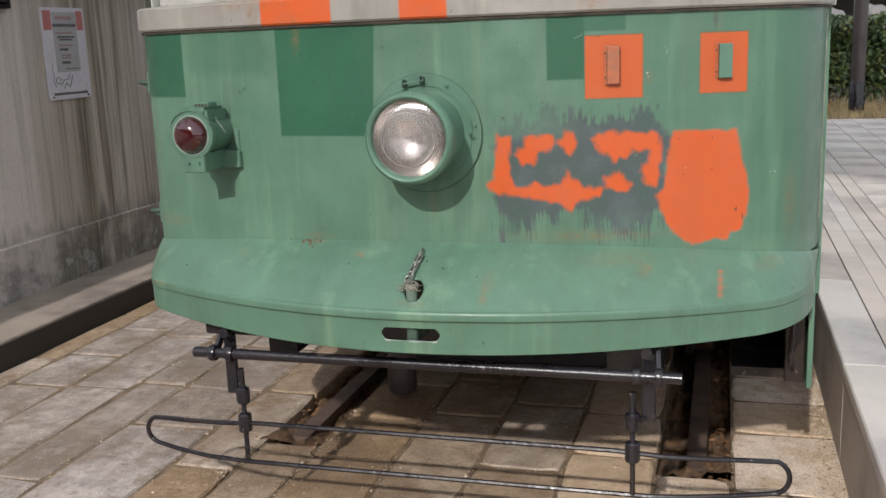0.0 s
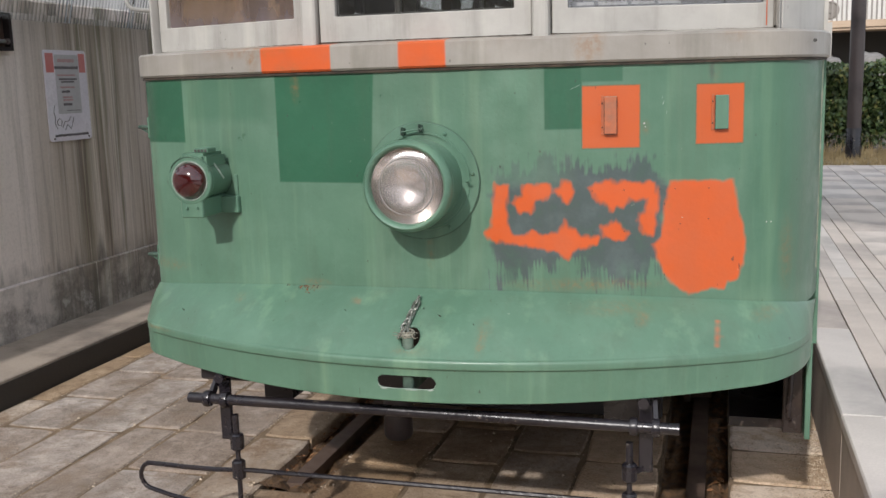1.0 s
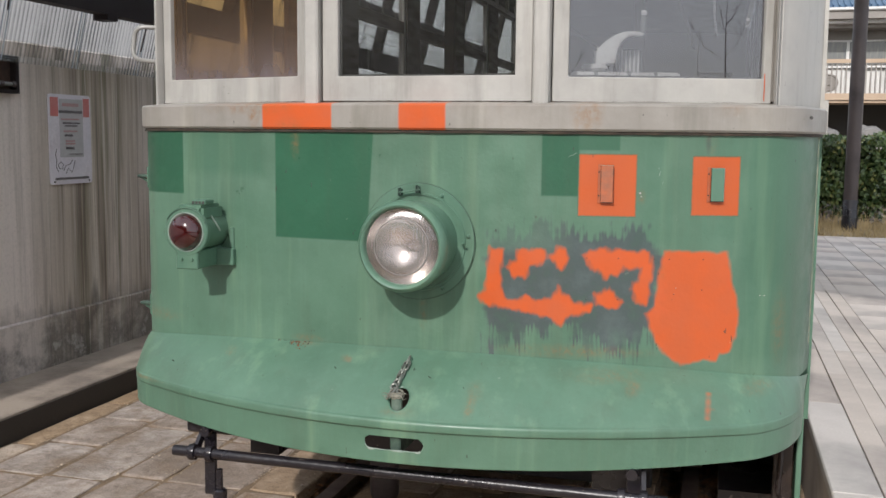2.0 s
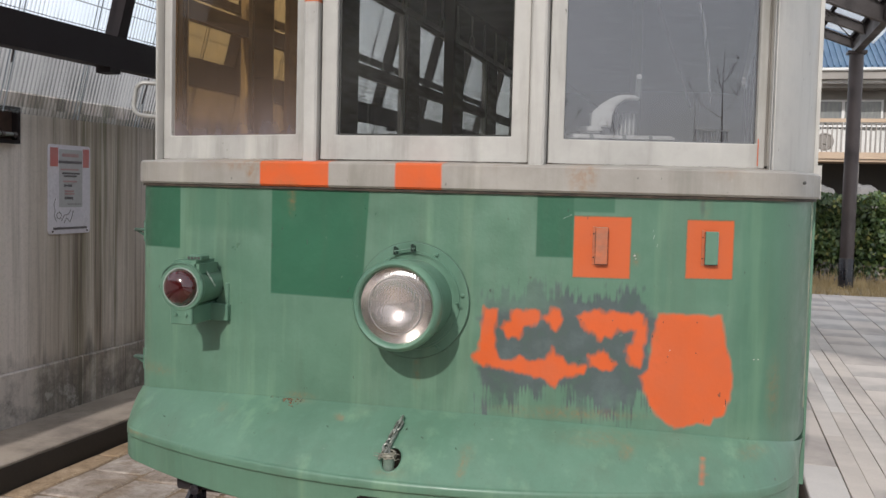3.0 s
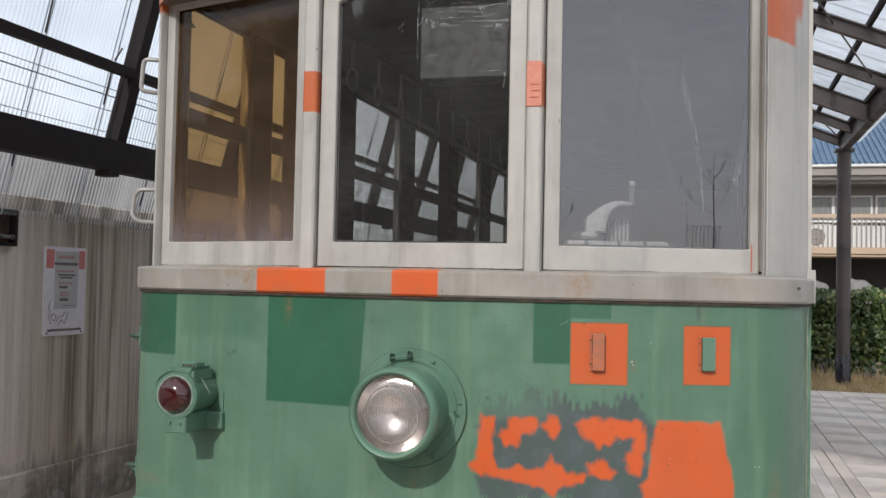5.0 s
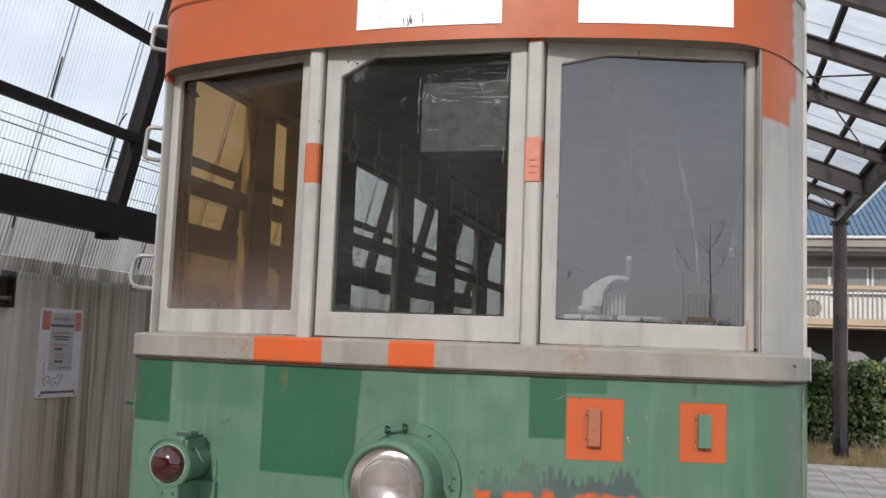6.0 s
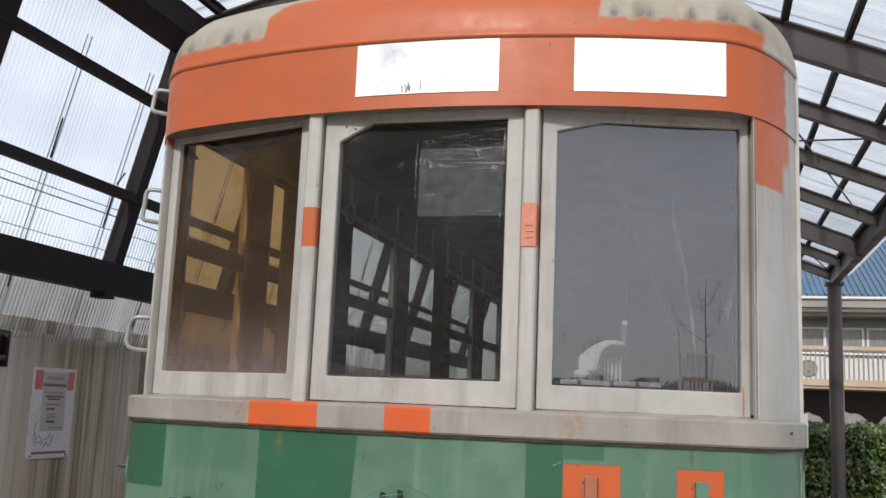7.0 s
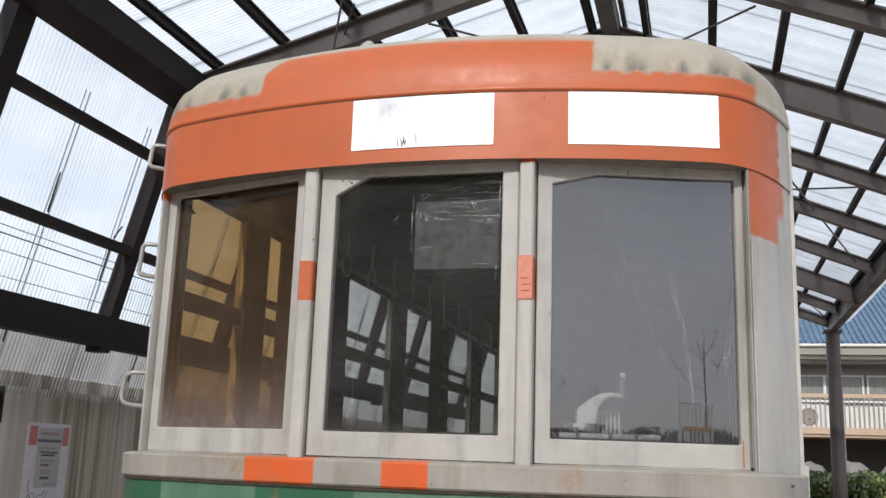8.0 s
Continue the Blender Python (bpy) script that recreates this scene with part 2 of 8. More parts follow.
# darker green for small fittings: grime, with their shade painted in
M_GRIMY_SHADED = surface("grimy_shaded_green_iron", (0.055, 0.100, 0.072), (0.032, 0.052, 0.040), scale=30, rough=0.6, relief=0.2)
M_CHALKY = surface("chalky_green_paint", (0.33, 0.37, 0.33), (0.16, 0.24, 0.19), scale=30, fine=150, rough=0.6, relief=0.2)
# lighter copy of the same steel, toned as the lit rafter webs
M_WEB = surface("lit_rafter_steel", (0.115, 0.096, 0.090), (0.14, 0.118, 0.11), scale=2.0, rough=0.5, relief=0.08, dark=(0.08, 0.065, 0.062))
M_RAIL = surface("rusty_rail_steel", (0.15, 0.10, 0.074), (0.10, 0.066, 0.05), rough=0.6, relief=0.2, metal=0.2)
# the bluish film paints part of the reflected sky's tone on the pane
M_GLASS = glass("window_glass", (0.48, 0.49, 0.50), haze=0.03, film=0.05, film_colour=(0.44, 0.425, 0.50), gloss=3.0)
M_GLASS_SIDE = glass("side_window_glass", (0.56, 0.55, 0.52), haze=0.04, film=0.02)
M_GLASS_DARK = glass("hazy_window_glass", (0.74, 0.75, 0.74), haze=0.020, film=0.025, film_colour=(0.53, 0.52, 0.50), gloss=1.1)
M_AMBER = glass("amber_tinted_pane", (0.66, 0.40, 0.15), haze=0.05, film=0.085, film_colour=(0.30, 0.20, 0.125), gloss=0.5, blur=0.13, foot_haze=(1.69, 2.0, 0.42, (0.25, 0.215, 0.235)))
M_SHEET = roof_sheet("corrugated_plastic", (0.62, 0.88), (0.24, 1.0))
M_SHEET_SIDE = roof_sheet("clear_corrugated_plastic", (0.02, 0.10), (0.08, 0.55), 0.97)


def stone(name, base, other, stain, tint=0.16):
    """Worn granite setts: speckle, broad staining that runs on from slab to slab, pitted relief."""
    m, nt, b = mat_new(name)
    geo = nt.nodes.new("ShaderNodeNewGeometry")
    v = geo.outputs["Position"]
    broad = noise_tex(nt, v, 1.5, 6.0, 0.65)
    mid = noise_tex(nt, v, 9.0, 6.0, 0.7)
    fine = noise_tex(nt, v, 170.0, 3.0, 0.6)
    col = mix(nt, ramp(nt, mid, 0.36, 0.62), base, other)
    oi = nt.nodes.new("ShaderNodeObjectInfo")
    hsv = nt.nodes.new("ShaderNodeHueSaturation")
    nt.links.new(ramp(nt, oi.outputs["Random"], 0, 1, 1 - tint, 1 + tint), hsv.inputs["Value"])
    nt.links.new(ramp(nt, oi.outputs["Random"], 0, 1, 1.3, 0.7), hsv.inputs["Saturation"])
    nt.links.new(col, hsv.inputs["Color"])
    patch = noise_tex(nt, v, 4.2, 7.0, 0.72)
    col = mix(nt, ramp(nt, broad, 0.46, 0.64, 0, 0.75), hsv.outputs[0], stain)
    col = mix(nt, ramp(nt, patch, 0.50, 0.62, 0, 0.85), col, tuple(1.35 * c for c in stain))
    col = mix(nt, ramp(nt, patch, 0.46, 0.32, 0, 0.55), col, tuple(min(1, c * 1.25) for c in base))
    rim = noise_tex(nt, v, 24.0, 5.0, 0.75)
    col = mix(nt, ramp(nt, rim, 0.56, 0.64, 0, 0.6), col, stain)
    col = mix(nt, ramp(nt, fine, 0.54, 0.70, 0, 0.28), col, tuple(min(1, c * 1.4) for c in base))
    col = mix(nt, ramp(nt, fine, 0.46, 0.34, 0, 0.5), col, tuple(c * 0.45 for c in stain))
    nt.links.new(col, b.inputs["Base Color"])
    nt.links.new(ramp(nt, mid, 0.3, 0.7, 0.62, 0.9), b.inputs["Roughness"])
    bump(nt, b, math_node(nt, "ADD", math_node(nt, "MULTIPLY", fine, 0.35), mid), 0.55, 0.012)
    return m


M_STONE = stone("granite_paver", (0.455, 0.345, 0.245), (0.31, 0.228, 0.157), (0.165, 0.106, 0.062), 0.18)
M_STONE_PALE = stone("pale_granite_paver", (0.74, 0.585, 0.45), (0.58, 0.45, 0.335), (0.36, 0.25, 0.155), 0.14)
M_STONE_GREY = stone("grey_granite_paver", (0.455, 0.375, 0.32), (0.27, 0.225, 0.19), (0.165, 0.12, 0.085), 0.26)
M_JOINT = surface("sandy_joint", (0.28, 0.195, 0.12), (0.14, 0.10, 0.065), scale=7, fine=150, rough=0.95, relief=0.9, dist=0.01)
M_GROUND = surface("packed_earth", (0.24, 0.20, 0.155), (0.18, 0.155, 0.12), scale=0.6, fine=60, rough=0.95, relief=0.5)
M_CONC = surface("pale_concrete", (0.52, 0.485, 0.45), (0.44, 0.415, 0.385), scale=2.0, fine=90, rough=0.8, relief=0.25, dark=(0.33, 0.31, 0.29), dark_scale=1.2)
M_DECK = surface("concrete_deck_slab", (0.60, 0.535, 0.485), (0.43, 0.385, 0.355), scale=1.6, fine=110, rough=0.8, relief=0.25, dark=(0.30, 0.27, 0.255), dark_scale=0.9, per_object=0.03)
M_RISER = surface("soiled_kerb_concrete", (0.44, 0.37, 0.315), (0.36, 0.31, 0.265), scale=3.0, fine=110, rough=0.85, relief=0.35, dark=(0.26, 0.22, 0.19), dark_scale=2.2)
M_LEDGE = surface("mossy_concrete_ledge", (0.36, 0.30, 0.245), (0.27, 0.225, 0.19), scale=2.5, fine=90, rough=0.9, relief=0.4, dark=(0.13, 0.105, 0.09), dark_scale=1.8)
M_DRAIN = surface("dark_face_concrete", (0.035, 0.03, 0.026), (0.055, 0.045, 0.038), scale=2, rough=0.7, relief=0.3)


def streaked_wall():
    """Board-marked concrete with rain runs of several widths and a stained, flaking foot."""
    m, nt, b = mat_new("rain_streaked_concrete")
    v = coords(nt)
    hair = noise_tex(nt, coords(nt, (26, 26, 0.35)), 1.0, 4.0, 0.6)
    thin = noise_tex(nt, coords(nt, (8, 8, 0.22)), 1.0, 6.0, 0.68)
    wide = noise_tex(nt, coords(nt, (1.5, 1.5, 0.18)), 1.0, 5.0, 0.6)
    fine = noise_tex(nt, v, 70.0, 4.0)
    blob = noise_tex(nt, v, 3.2, 7.0, 0.72)
    sx = nt.nodes.new("ShaderNodeSeparateXYZ")
    nt.links.new(v, sx.inputs[0])
    runs = ramp(nt, math_node(nt, "ADD", sx.outputs[1], math_node(nt, "MULTIPLY", wide, 1.2)), 2.55, 3.2, 0.25, 1.0)
    col = mix(nt, math_node(nt, "MULTIPLY", runs, ramp(nt, wide, 0.36, 0.58)), (0.88, 0.795, 0.75), (0.45, 0.385, 0.315))
    col = mix(nt, ramp(nt, thin, 0.46, 0.34, 0, 0.6), col, (0.86, 0.80, 0.75))
    moss = noise_tex(nt, coords(nt, (4.5, 4.5, 0.16)), 1.3, 5.0, 0.65)
    col = mix(nt, math_node(nt, "MULTIPLY", runs, ramp(nt, moss, 0.52, 0.60, 0, 0.9)), col, (0.24, 0.22, 0.15))
    col = mix(nt, math_node(nt, "MULTIPLY", runs, ramp(nt, thin, 0.53, 0.64, 0, 0.9)), col, (0.17, 0.135, 0.105))
    col = mix(nt, math_node(nt, "MULTIPLY", runs, ramp(nt, hair, 0.57, 0.67, 0, 0.6)), col, (0.12, 0.105, 0.09))
    col = mix(nt, math_node(nt, "MULTIPLY", runs, ramp(nt, hair, 0.42, 0.34, 0, 0.7)), col, (0.74, 0.68, 0.61))
    edge = math_node(nt, "ADD", sx.outputs[2], math_node(nt, "ADD", math_node(nt, "MULTIPLY", thin, 0.75), math_node(nt, "MULTIPLY", blob, 0.35)))
    stain = math_node(nt, "MULTIPLY", ramp(nt, edge, 0.98, 1.10, 0.75, 0.0), ramp(nt, blob, 0.40, 0.56, 0.25, 1.0))
    col = mix(nt, stain, col, (0.11, 0.098, 0.09))
    flake = math_node(nt, "MULTIPLY", ramp(nt, edge, 0.86, 0.98, 0.8, 0.0), ramp(nt, blob, 0.56, 0.62))
    col = mix(nt, flake, col, (0.52, 0.48, 0.44))
    col = mix(nt, ramp(nt, fine, 0.45, 0.8, 0, 0.25), col, (0.30, 0.27, 0.245))
    nt.links.new(col, b.inputs["Base Color"])
    b.inputs["Roughness"].default_value = 0.85
    bump(nt, b, math_node(nt, "ADD", fine, wide), 0.3, 0.006)
    return m


M_WALL = streaked_wall()


# ---------------------------------------------------------------- mesh helpers
def part(name, bm, material, parent=None, label="", smooth=False, angle=35):
    me = bpy.data.meshes.new(name)
    bm.normal_update()
    if smooth:
        for f in bm.faces:
            f.smooth = True
        for e in bm.edges:
            if len(e.link_faces) == 2 and e.calc_face_angle(0) > radians(angle):
                e.smooth = False
    bm.to_mesh(me)
    bm.free()
    me.materials.append(material)
    ob = new(name, me)
    if parent:
        ob.parent = parent
    if label:
        ob["label"] = label
    return ob


def thing(name, label, category, at=(0, 0, 0), group="", kind=""):
    e = new(name)
    e.location = at
    e.empty_display_size = 0.1
    return tagged(e, label, category, group, kind)


def BM():
    return bmesh.new()


def box(bm, x0, x1, y0, y1, z0, z1, bevel=0.0, seg=1):
    r = bmesh.ops.create_cube(bm, size=1.0, matrix=Matrix.Translation(((x0 + x1) / 2, (y0 + y1) / 2, (z0 + z1) / 2)) @ Matrix.Diagonal((x1 - x0, y1 - y0, z1 - z0, 1)))
    if bevel:
        es = list({e for v in r["verts"] for e in v.link_edges})
        bmesh.ops.bevel(bm, geom=es, offset=bevel, segments=seg, affect="EDGES")
    return bm


def obox(bm, m, sx, sy, sz, bevel=0.0):
    r = bmesh.ops.create_cube(bm, size=1.0, matrix=m @ Matrix.Diagonal((sx, sy, sz, 1)))
    if bevel:
        es = list({e for v in r["verts"] for e in v.link_edges})
        bmesh.ops.bevel(bm, geom=es, offset=bevel, segments=1, affect="EDGES")
    return bm


def beam(bm, a, b, w, h, up=(0, 0, 1), bevel=0.0):
    """A bar of section w x h from a to b."""
    a, b = Vector(a), Vector(b)
    d = (b - a).normalized()
    s = d.cross(Vector(up)).normalized()
    u = s.cross(d)
    m = Matrix((s, d, u)).transposed().to_4x4()
    m.translation = (a + b) / 2
    return obox(bm, m, w, (b - a).length, h, bevel)


def ibeam(bm, a, b, w, h, t=0.012):
    """A rolled I section from a to b, one closed skin."""
    a, b = Vector(a), Vector(b)
    d = (b - a).normalized()
    s = d.cross(Vector((0, 0, 1))).normalized()
    u = s.cross(d)
    W, H, T = w / 2, h / 2, t / 2
    prof = [(-W, -H), (W, -H), (W, -H + t), (T, -H + t), (T, H - t), (W, H - t), (W, H), (-W, H), (-W, H - t), (-T, H - t), (-T, -H + t), (-W, -H + t)]
    A = [bm.verts.new(a + s * x + u * z) for x, z in prof]
    B = [bm.verts.new(b + s * x + u * z) for x, z in prof]
    for k in range(12):
        j = (k + 1) % 12
        bm.faces.new((A[k], A[j], B[j], B[k]))
    bm.faces.new(A[::-1])
    bm.faces.new(B)
    bmesh.ops.recalc_face_normals(bm, faces=bm.faces)
    return bm


def tube(bm, pts, r, n=10, closed=False, caps=True):
    pts = [Vector(p) for p in pts]
    rings = []
    prev = None
    N = len(pts)
    for i, p in enumerate(pts):
        a = pts[(i - 1) % N] if (closed or i > 0) else p
        b = pts[(i + 1) % N] if (closed or i < N - 1) else p
        d = (b - a).normalized()
        ref = prev if prev is not None else (Vector((0, 0, 1)) if abs(d.z) < 0.9 else Vector((1, 0, 0)))
        s = (ref - d * ref.dot(d)).normalized()
        prev = s
        u = d.cross(s)
        rr = r[i] if isinstance(r, (list, tuple)) else r
        rings.append([bm.verts.new(p + (s * math.cos(2 * math.pi * k / n) + u * math.sin(2 * math.pi * k / n)) * rr) for k in range(n)])
    for i in range(N if closed else N - 1):
        A, B = rings[i], rings[(i + 1) % N]
        for k in range(n):
            bm.faces.new((A[k], A[(k + 1) % n], B[(k + 1) % n], B[k]))
    if caps and not closed:
        bm.faces.new(rings[0][::-1])
        bm.faces.new(rings[-1])
    return bm


def lathe(bm, profile, m=Matrix(), n=40, close=False):
    """Turns (radius, height) pairs round the z axis of m."""
    rings = []
    for r, h in profile:
        if r < 1e-6:
            rings.append([bm.verts.new(m @ Vector((0, 0, h)))])
        else:
            rings.append([bm.verts.new(m @ Vector((r * math.cos(2 * math.pi * k / n), r * math.sin(2 * math.pi * k / n), h))) for k in range(n)])
    for A, B in zip(rings, rings[1:]):
        for k in range(n):
            j = (k + 1) % n
            if len(A) == 1:
                bm.faces.new((A[0], B[j], B[k]))
            elif len(B) == 1:
                bm.faces.new((A[k], A[j], B[0]))
            else:
                bm.faces.new((A[k], A[j], B[j], B[k]))
    bmesh.ops.recalc_face_normals(bm, faces=bm.faces)
    return bm


def extrude_poly(bm, pts, m, depth):
    """A flat outline (local x, z) in the plane of m, made depth thick along local y."""
    n = len(pts)
    A = [bm.verts.new(m @ Vector((p[0], 0, p[1]))) for p in pts]
    B = [bm.verts.new(m @ Vector((p[0], depth, p[1]))) for p in pts]
    bm.faces.new(A)
    bm.faces.new(B[::-1])
    for i in range(n):
        j = (i + 1) % n
        bm.faces.new((A[i], B[i], B[j], A[j]))
    bmesh.ops.recalc_face_normals(bm, faces=bm.faces)
    return bm


def frame_poly(bm, outer, inner, m, depth):
    """A flat ring between two outlines of as many points."""
    n = len(outer)
    V = [[bm.verts.new(m @ Vector((p[0], d, p[1]))) for p in loop] for loop in (outer, inner) for d in (0, depth)]
    oa, ob, ia, ib = V
    for i in range(n):
        j = (i + 1) % n
        bm.faces.new((oa[i], oa[j], ia[j], ia[i]))
        bm.faces.new((ob[i], ib[i], ib[j], ob[j]))
        bm.faces.new((oa[i], ob[i], ob[j], oa[j]))
        bm.faces.new((ia[i], ia[j], ib[j], ib[i]))
    bmesh.ops.recalc_face_normals(bm, faces=bm.faces)
    return bm


def arc(cx, cy, r, a0, a1, n):
    return [(cx + r * math.cos(radians(a0 + (a1 - a0) * i / n)), cy + r * math.sin(radians(a0 + (a1 - a0) * i / n))) for i in range(n + 1)]
# ---------------------------------------------------------------- the tram
def plan(a, b, p0x, p1, p2, xfront, ncorner=10, right=None):
    """Plan of the rounded nose from the left side to the right: a shallow bow with two round corners."""
    bow = [(x * p0x, a + b * (x * p0x) ** 2) for x in xfront]
    def corner(c1, c2):
        p0, c1, c2 = Vector((p0x, a + b * p0x * p0x)), Vector(c1), Vector(c2)
        out = []
        for i in range(1, ncorner + 1):
            t = i / ncorner
            q = p0 * (1 - t) ** 2 + c1 * 2 * t * (1 - t) + c2 * t * t
            out.append((q.x, q.y))
        return out
    return [(-x, y) for x, y in corner(p1, p2)[::-1]] + bow + corner(*(right or (p1, p2)))


def face_y(x):
    return -0.135 + 0.19 * x * x


def body_plan(xf, off=0.0, nc=10, upper=False):
    """The lower body has fuller corners than the window zone and roof."""
    if upper:
        pts = plan(-0.135, 0.19, 0.86, (1.012, 0.060), (1.10, 0.38), xf, nc, ((1.018, 0.060), (1.112, 0.39)))
    else:
        pts = plan(-0.135, 0.19, 0.93, (1.062, 0.075), (1.098, 0.38), xf, nc, ((1.072, 0.070), (1.113, 0.38)))
    if not off:
        return pts
    out = []
    for i, p in enumerate(pts):
        a, c = Vector(pts[max(i - 1, 0)]), Vector(pts[min(i + 1, len(pts) - 1)])
        d = (c - a).normalized()
        out.append((p[0] + d.y * off, p[1] - d.x * off))
    return out


def grid_mesh(name, P, material, parent, label="", hole=None, smooth=True, attr=None, rust=None):
    """A sheet from an array of rows x columns x 3; hole and attr are functions of the points."""
    R, C = P.shape[:2]
    idx = np.arange(R * C).reshape(R, C)
    q = np.stack([idx[:-1, :-1], idx[:-1, 1:], idx[1:, 1:], idx[1:, :-1]], -1).reshape(-1, 4)
    V = P.reshape(-1, 3)
    if hole is not None:
        mid = V[q].mean(1)
        q = q[~hole(mid)]
    me = bpy.data.meshes.new(name)
    me.from_pydata(V.tolist(), [], q.tolist())
    if smooth:
        me.polygons.foreach_set("use_smooth", np.ones(len(q), dtype=bool))
    if attr is not None:
        at = me.color_attributes.new("paint", "FLOAT_COLOR", "POINT")
        c = np.ones((len(V), 4))
        c[:, :3] = attr(V)
        at.data.foreach_set("color", c.ravel())
    if rust is not None:
        at = me.attributes.new("rust", "FLOAT", "POINT")
        at.data.foreach_set("value", np.clip(rust(V), 0, 1))
    me.materials.append(material)
    ob = new(name, me)
    ob.parent = parent
    if label:
        ob["label"] = label
    return ob


def wob(X, Z, scale, seed, n=7):
    rng = np.random.RandomState(seed)
    s = np.zeros_like(X)
    for i in range(n):
        a, p, k = rng.uniform(0, 6.28), rng.uniform(0, 6.28), scale * rng.uniform(0.6, 2.6)
        s += np.sin(k * (X * np.cos(a) + Z * np.sin(a)) + p)
    return s / n


def cov(d, soft=0.004):
    return np.clip(0.5 - d / soft, 0, 1)


def rect(X, Z, x0, x1, z0, z1, r=0.0):
    dx, dz = np.abs(X - (x0 + x1) / 2) - (x1 - x0) / 2 + r, np.abs(Z - (z0 + z1) / 2) - (z1 - z0) / 2 + r
    return np.hypot(np.maximum(dx, 0), np.maximum(dz, 0)) + np.minimum(np.maximum(dx, dz), 0) - r


def oval(X, Z, x, z, rx, rz):
    return (np.hypot((X - x) / rx, (Z - z) / rz) - 1) * min(rx, rz)


def outline(X, Z, pts):
    """Signed distance to a closed outline, negative inside."""
    d = np.full_like(X, 9.0)
    inside = np.zeros(X.shape, dtype=bool)
    for (xa, za), (xb, zb) in zip(pts, pts[1:] + pts[:1]):
        ex, ez = xb - xa, zb - za
        t = np.clip(((X - xa) * ex + (Z - za) * ez) / (ex * ex + ez * ez), 0, 1)
        d = np.minimum(d, np.hypot(X - xa - t * ex, Z - za - t * ez))
        if abs(ez) > 1e-9:
            inside ^= ((za > Z) != (zb > Z)) & (X < xa + (Z - za) * ex / ez)
    return np.where(inside, -d, d)


# brush-painted shapes on the front
BLOB = [(0.687, 1.211), (0.851, 1.211), (0.862, 1.19), (0.868, 1.13), (0.88, 1.09), (0.891, 1.035), (0.885, 0.975), (0.869, 0.932), (0.845, 0.925), (0.835, 0.905),
        (0.80, 0.907), (0.741, 0.891), (0.70, 0.92), (0.671, 0.956), (0.655, 1.0), (0.642, 1.037), (0.665, 1.06), (0.67, 1.10), (0.676, 1.185)]
BRUSHED = (
    [(0.223, 1.211), (0.26, 1.208), (0.252, 1.17), (0.255, 1.10), (0.262, 1.066), (0.318, 1.076), (0.345, 1.068), (0.385, 1.07), (0.404, 1.107), (0.425, 1.085), (0.455, 1.062), (0.496, 1.058),
     (0.49, 1.04), (0.465, 1.03), (0.425, 1.018), (0.411, 0.999), (0.385, 1.015), (0.333, 1.028), (0.26, 1.045), (0.207, 1.053), (0.19, 1.074), (0.208, 1.095), (0.214, 1.15)],
    [(0.297, 1.211), (0.363, 1.21), (0.369, 1.186), (0.352, 1.168), (0.328, 1.16), (0.315, 1.132), (0.285, 1.135), (0.269, 1.157), (0.28, 1.172), (0.296, 1.178)],
    [(0.404, 1.223), (0.428, 1.188), (0.411, 1.154), (0.398, 1.158), (0.382, 1.19)],
    [(0.466, 1.198), (0.50, 1.21), (0.525, 1.222), (0.54, 1.209), (0.646, 1.209), (0.654, 1.17), (0.65, 1.09), (0.644, 1.057), (0.621, 1.069), (0.598, 1.105), (0.606, 1.12), (0.622, 1.13),
     (0.628, 1.165), (0.602, 1.16), (0.58, 1.165), (0.56, 1.142), (0.534, 1.135), (0.512, 1.155), (0.492, 1.159), (0.484, 1.18)],
    [(0.50, 1.089), (0.525, 1.09), (0.542, 1.113), (0.56, 1.085), (0.583, 1.067), (0.56, 1.055), (0.542, 1.052), (0.51, 1.06)])
PRIMED = [(0.211, 1.236), (0.25, 1.255), (0.322, 1.27), (0.413, 1.263), (0.46, 1.25), (0.504, 1.244), (0.55, 1.262), (0.594, 1.268), (0.63, 1.255), (0.661, 1.232), (0.68, 1.2), (0.672, 1.05),
          (0.65, 1.0), (0.641, 0.949), (0.60, 0.925), (0.534, 0.925), (0.48, 0.945), (0.457, 0.965), (0.442, 0.996), (0.40, 1.0), (0.364, 0.985), (0.308, 0.955), (0.24, 0.93), (0.215, 0.93), (0.21, 1.029)]


def spot(X, Z, x, z, rx, rz, amount=1.0):
    return amount * np.clip(1.3 - np.hypot((X - x) / rx, (Z - z) / rz), 0, 1)


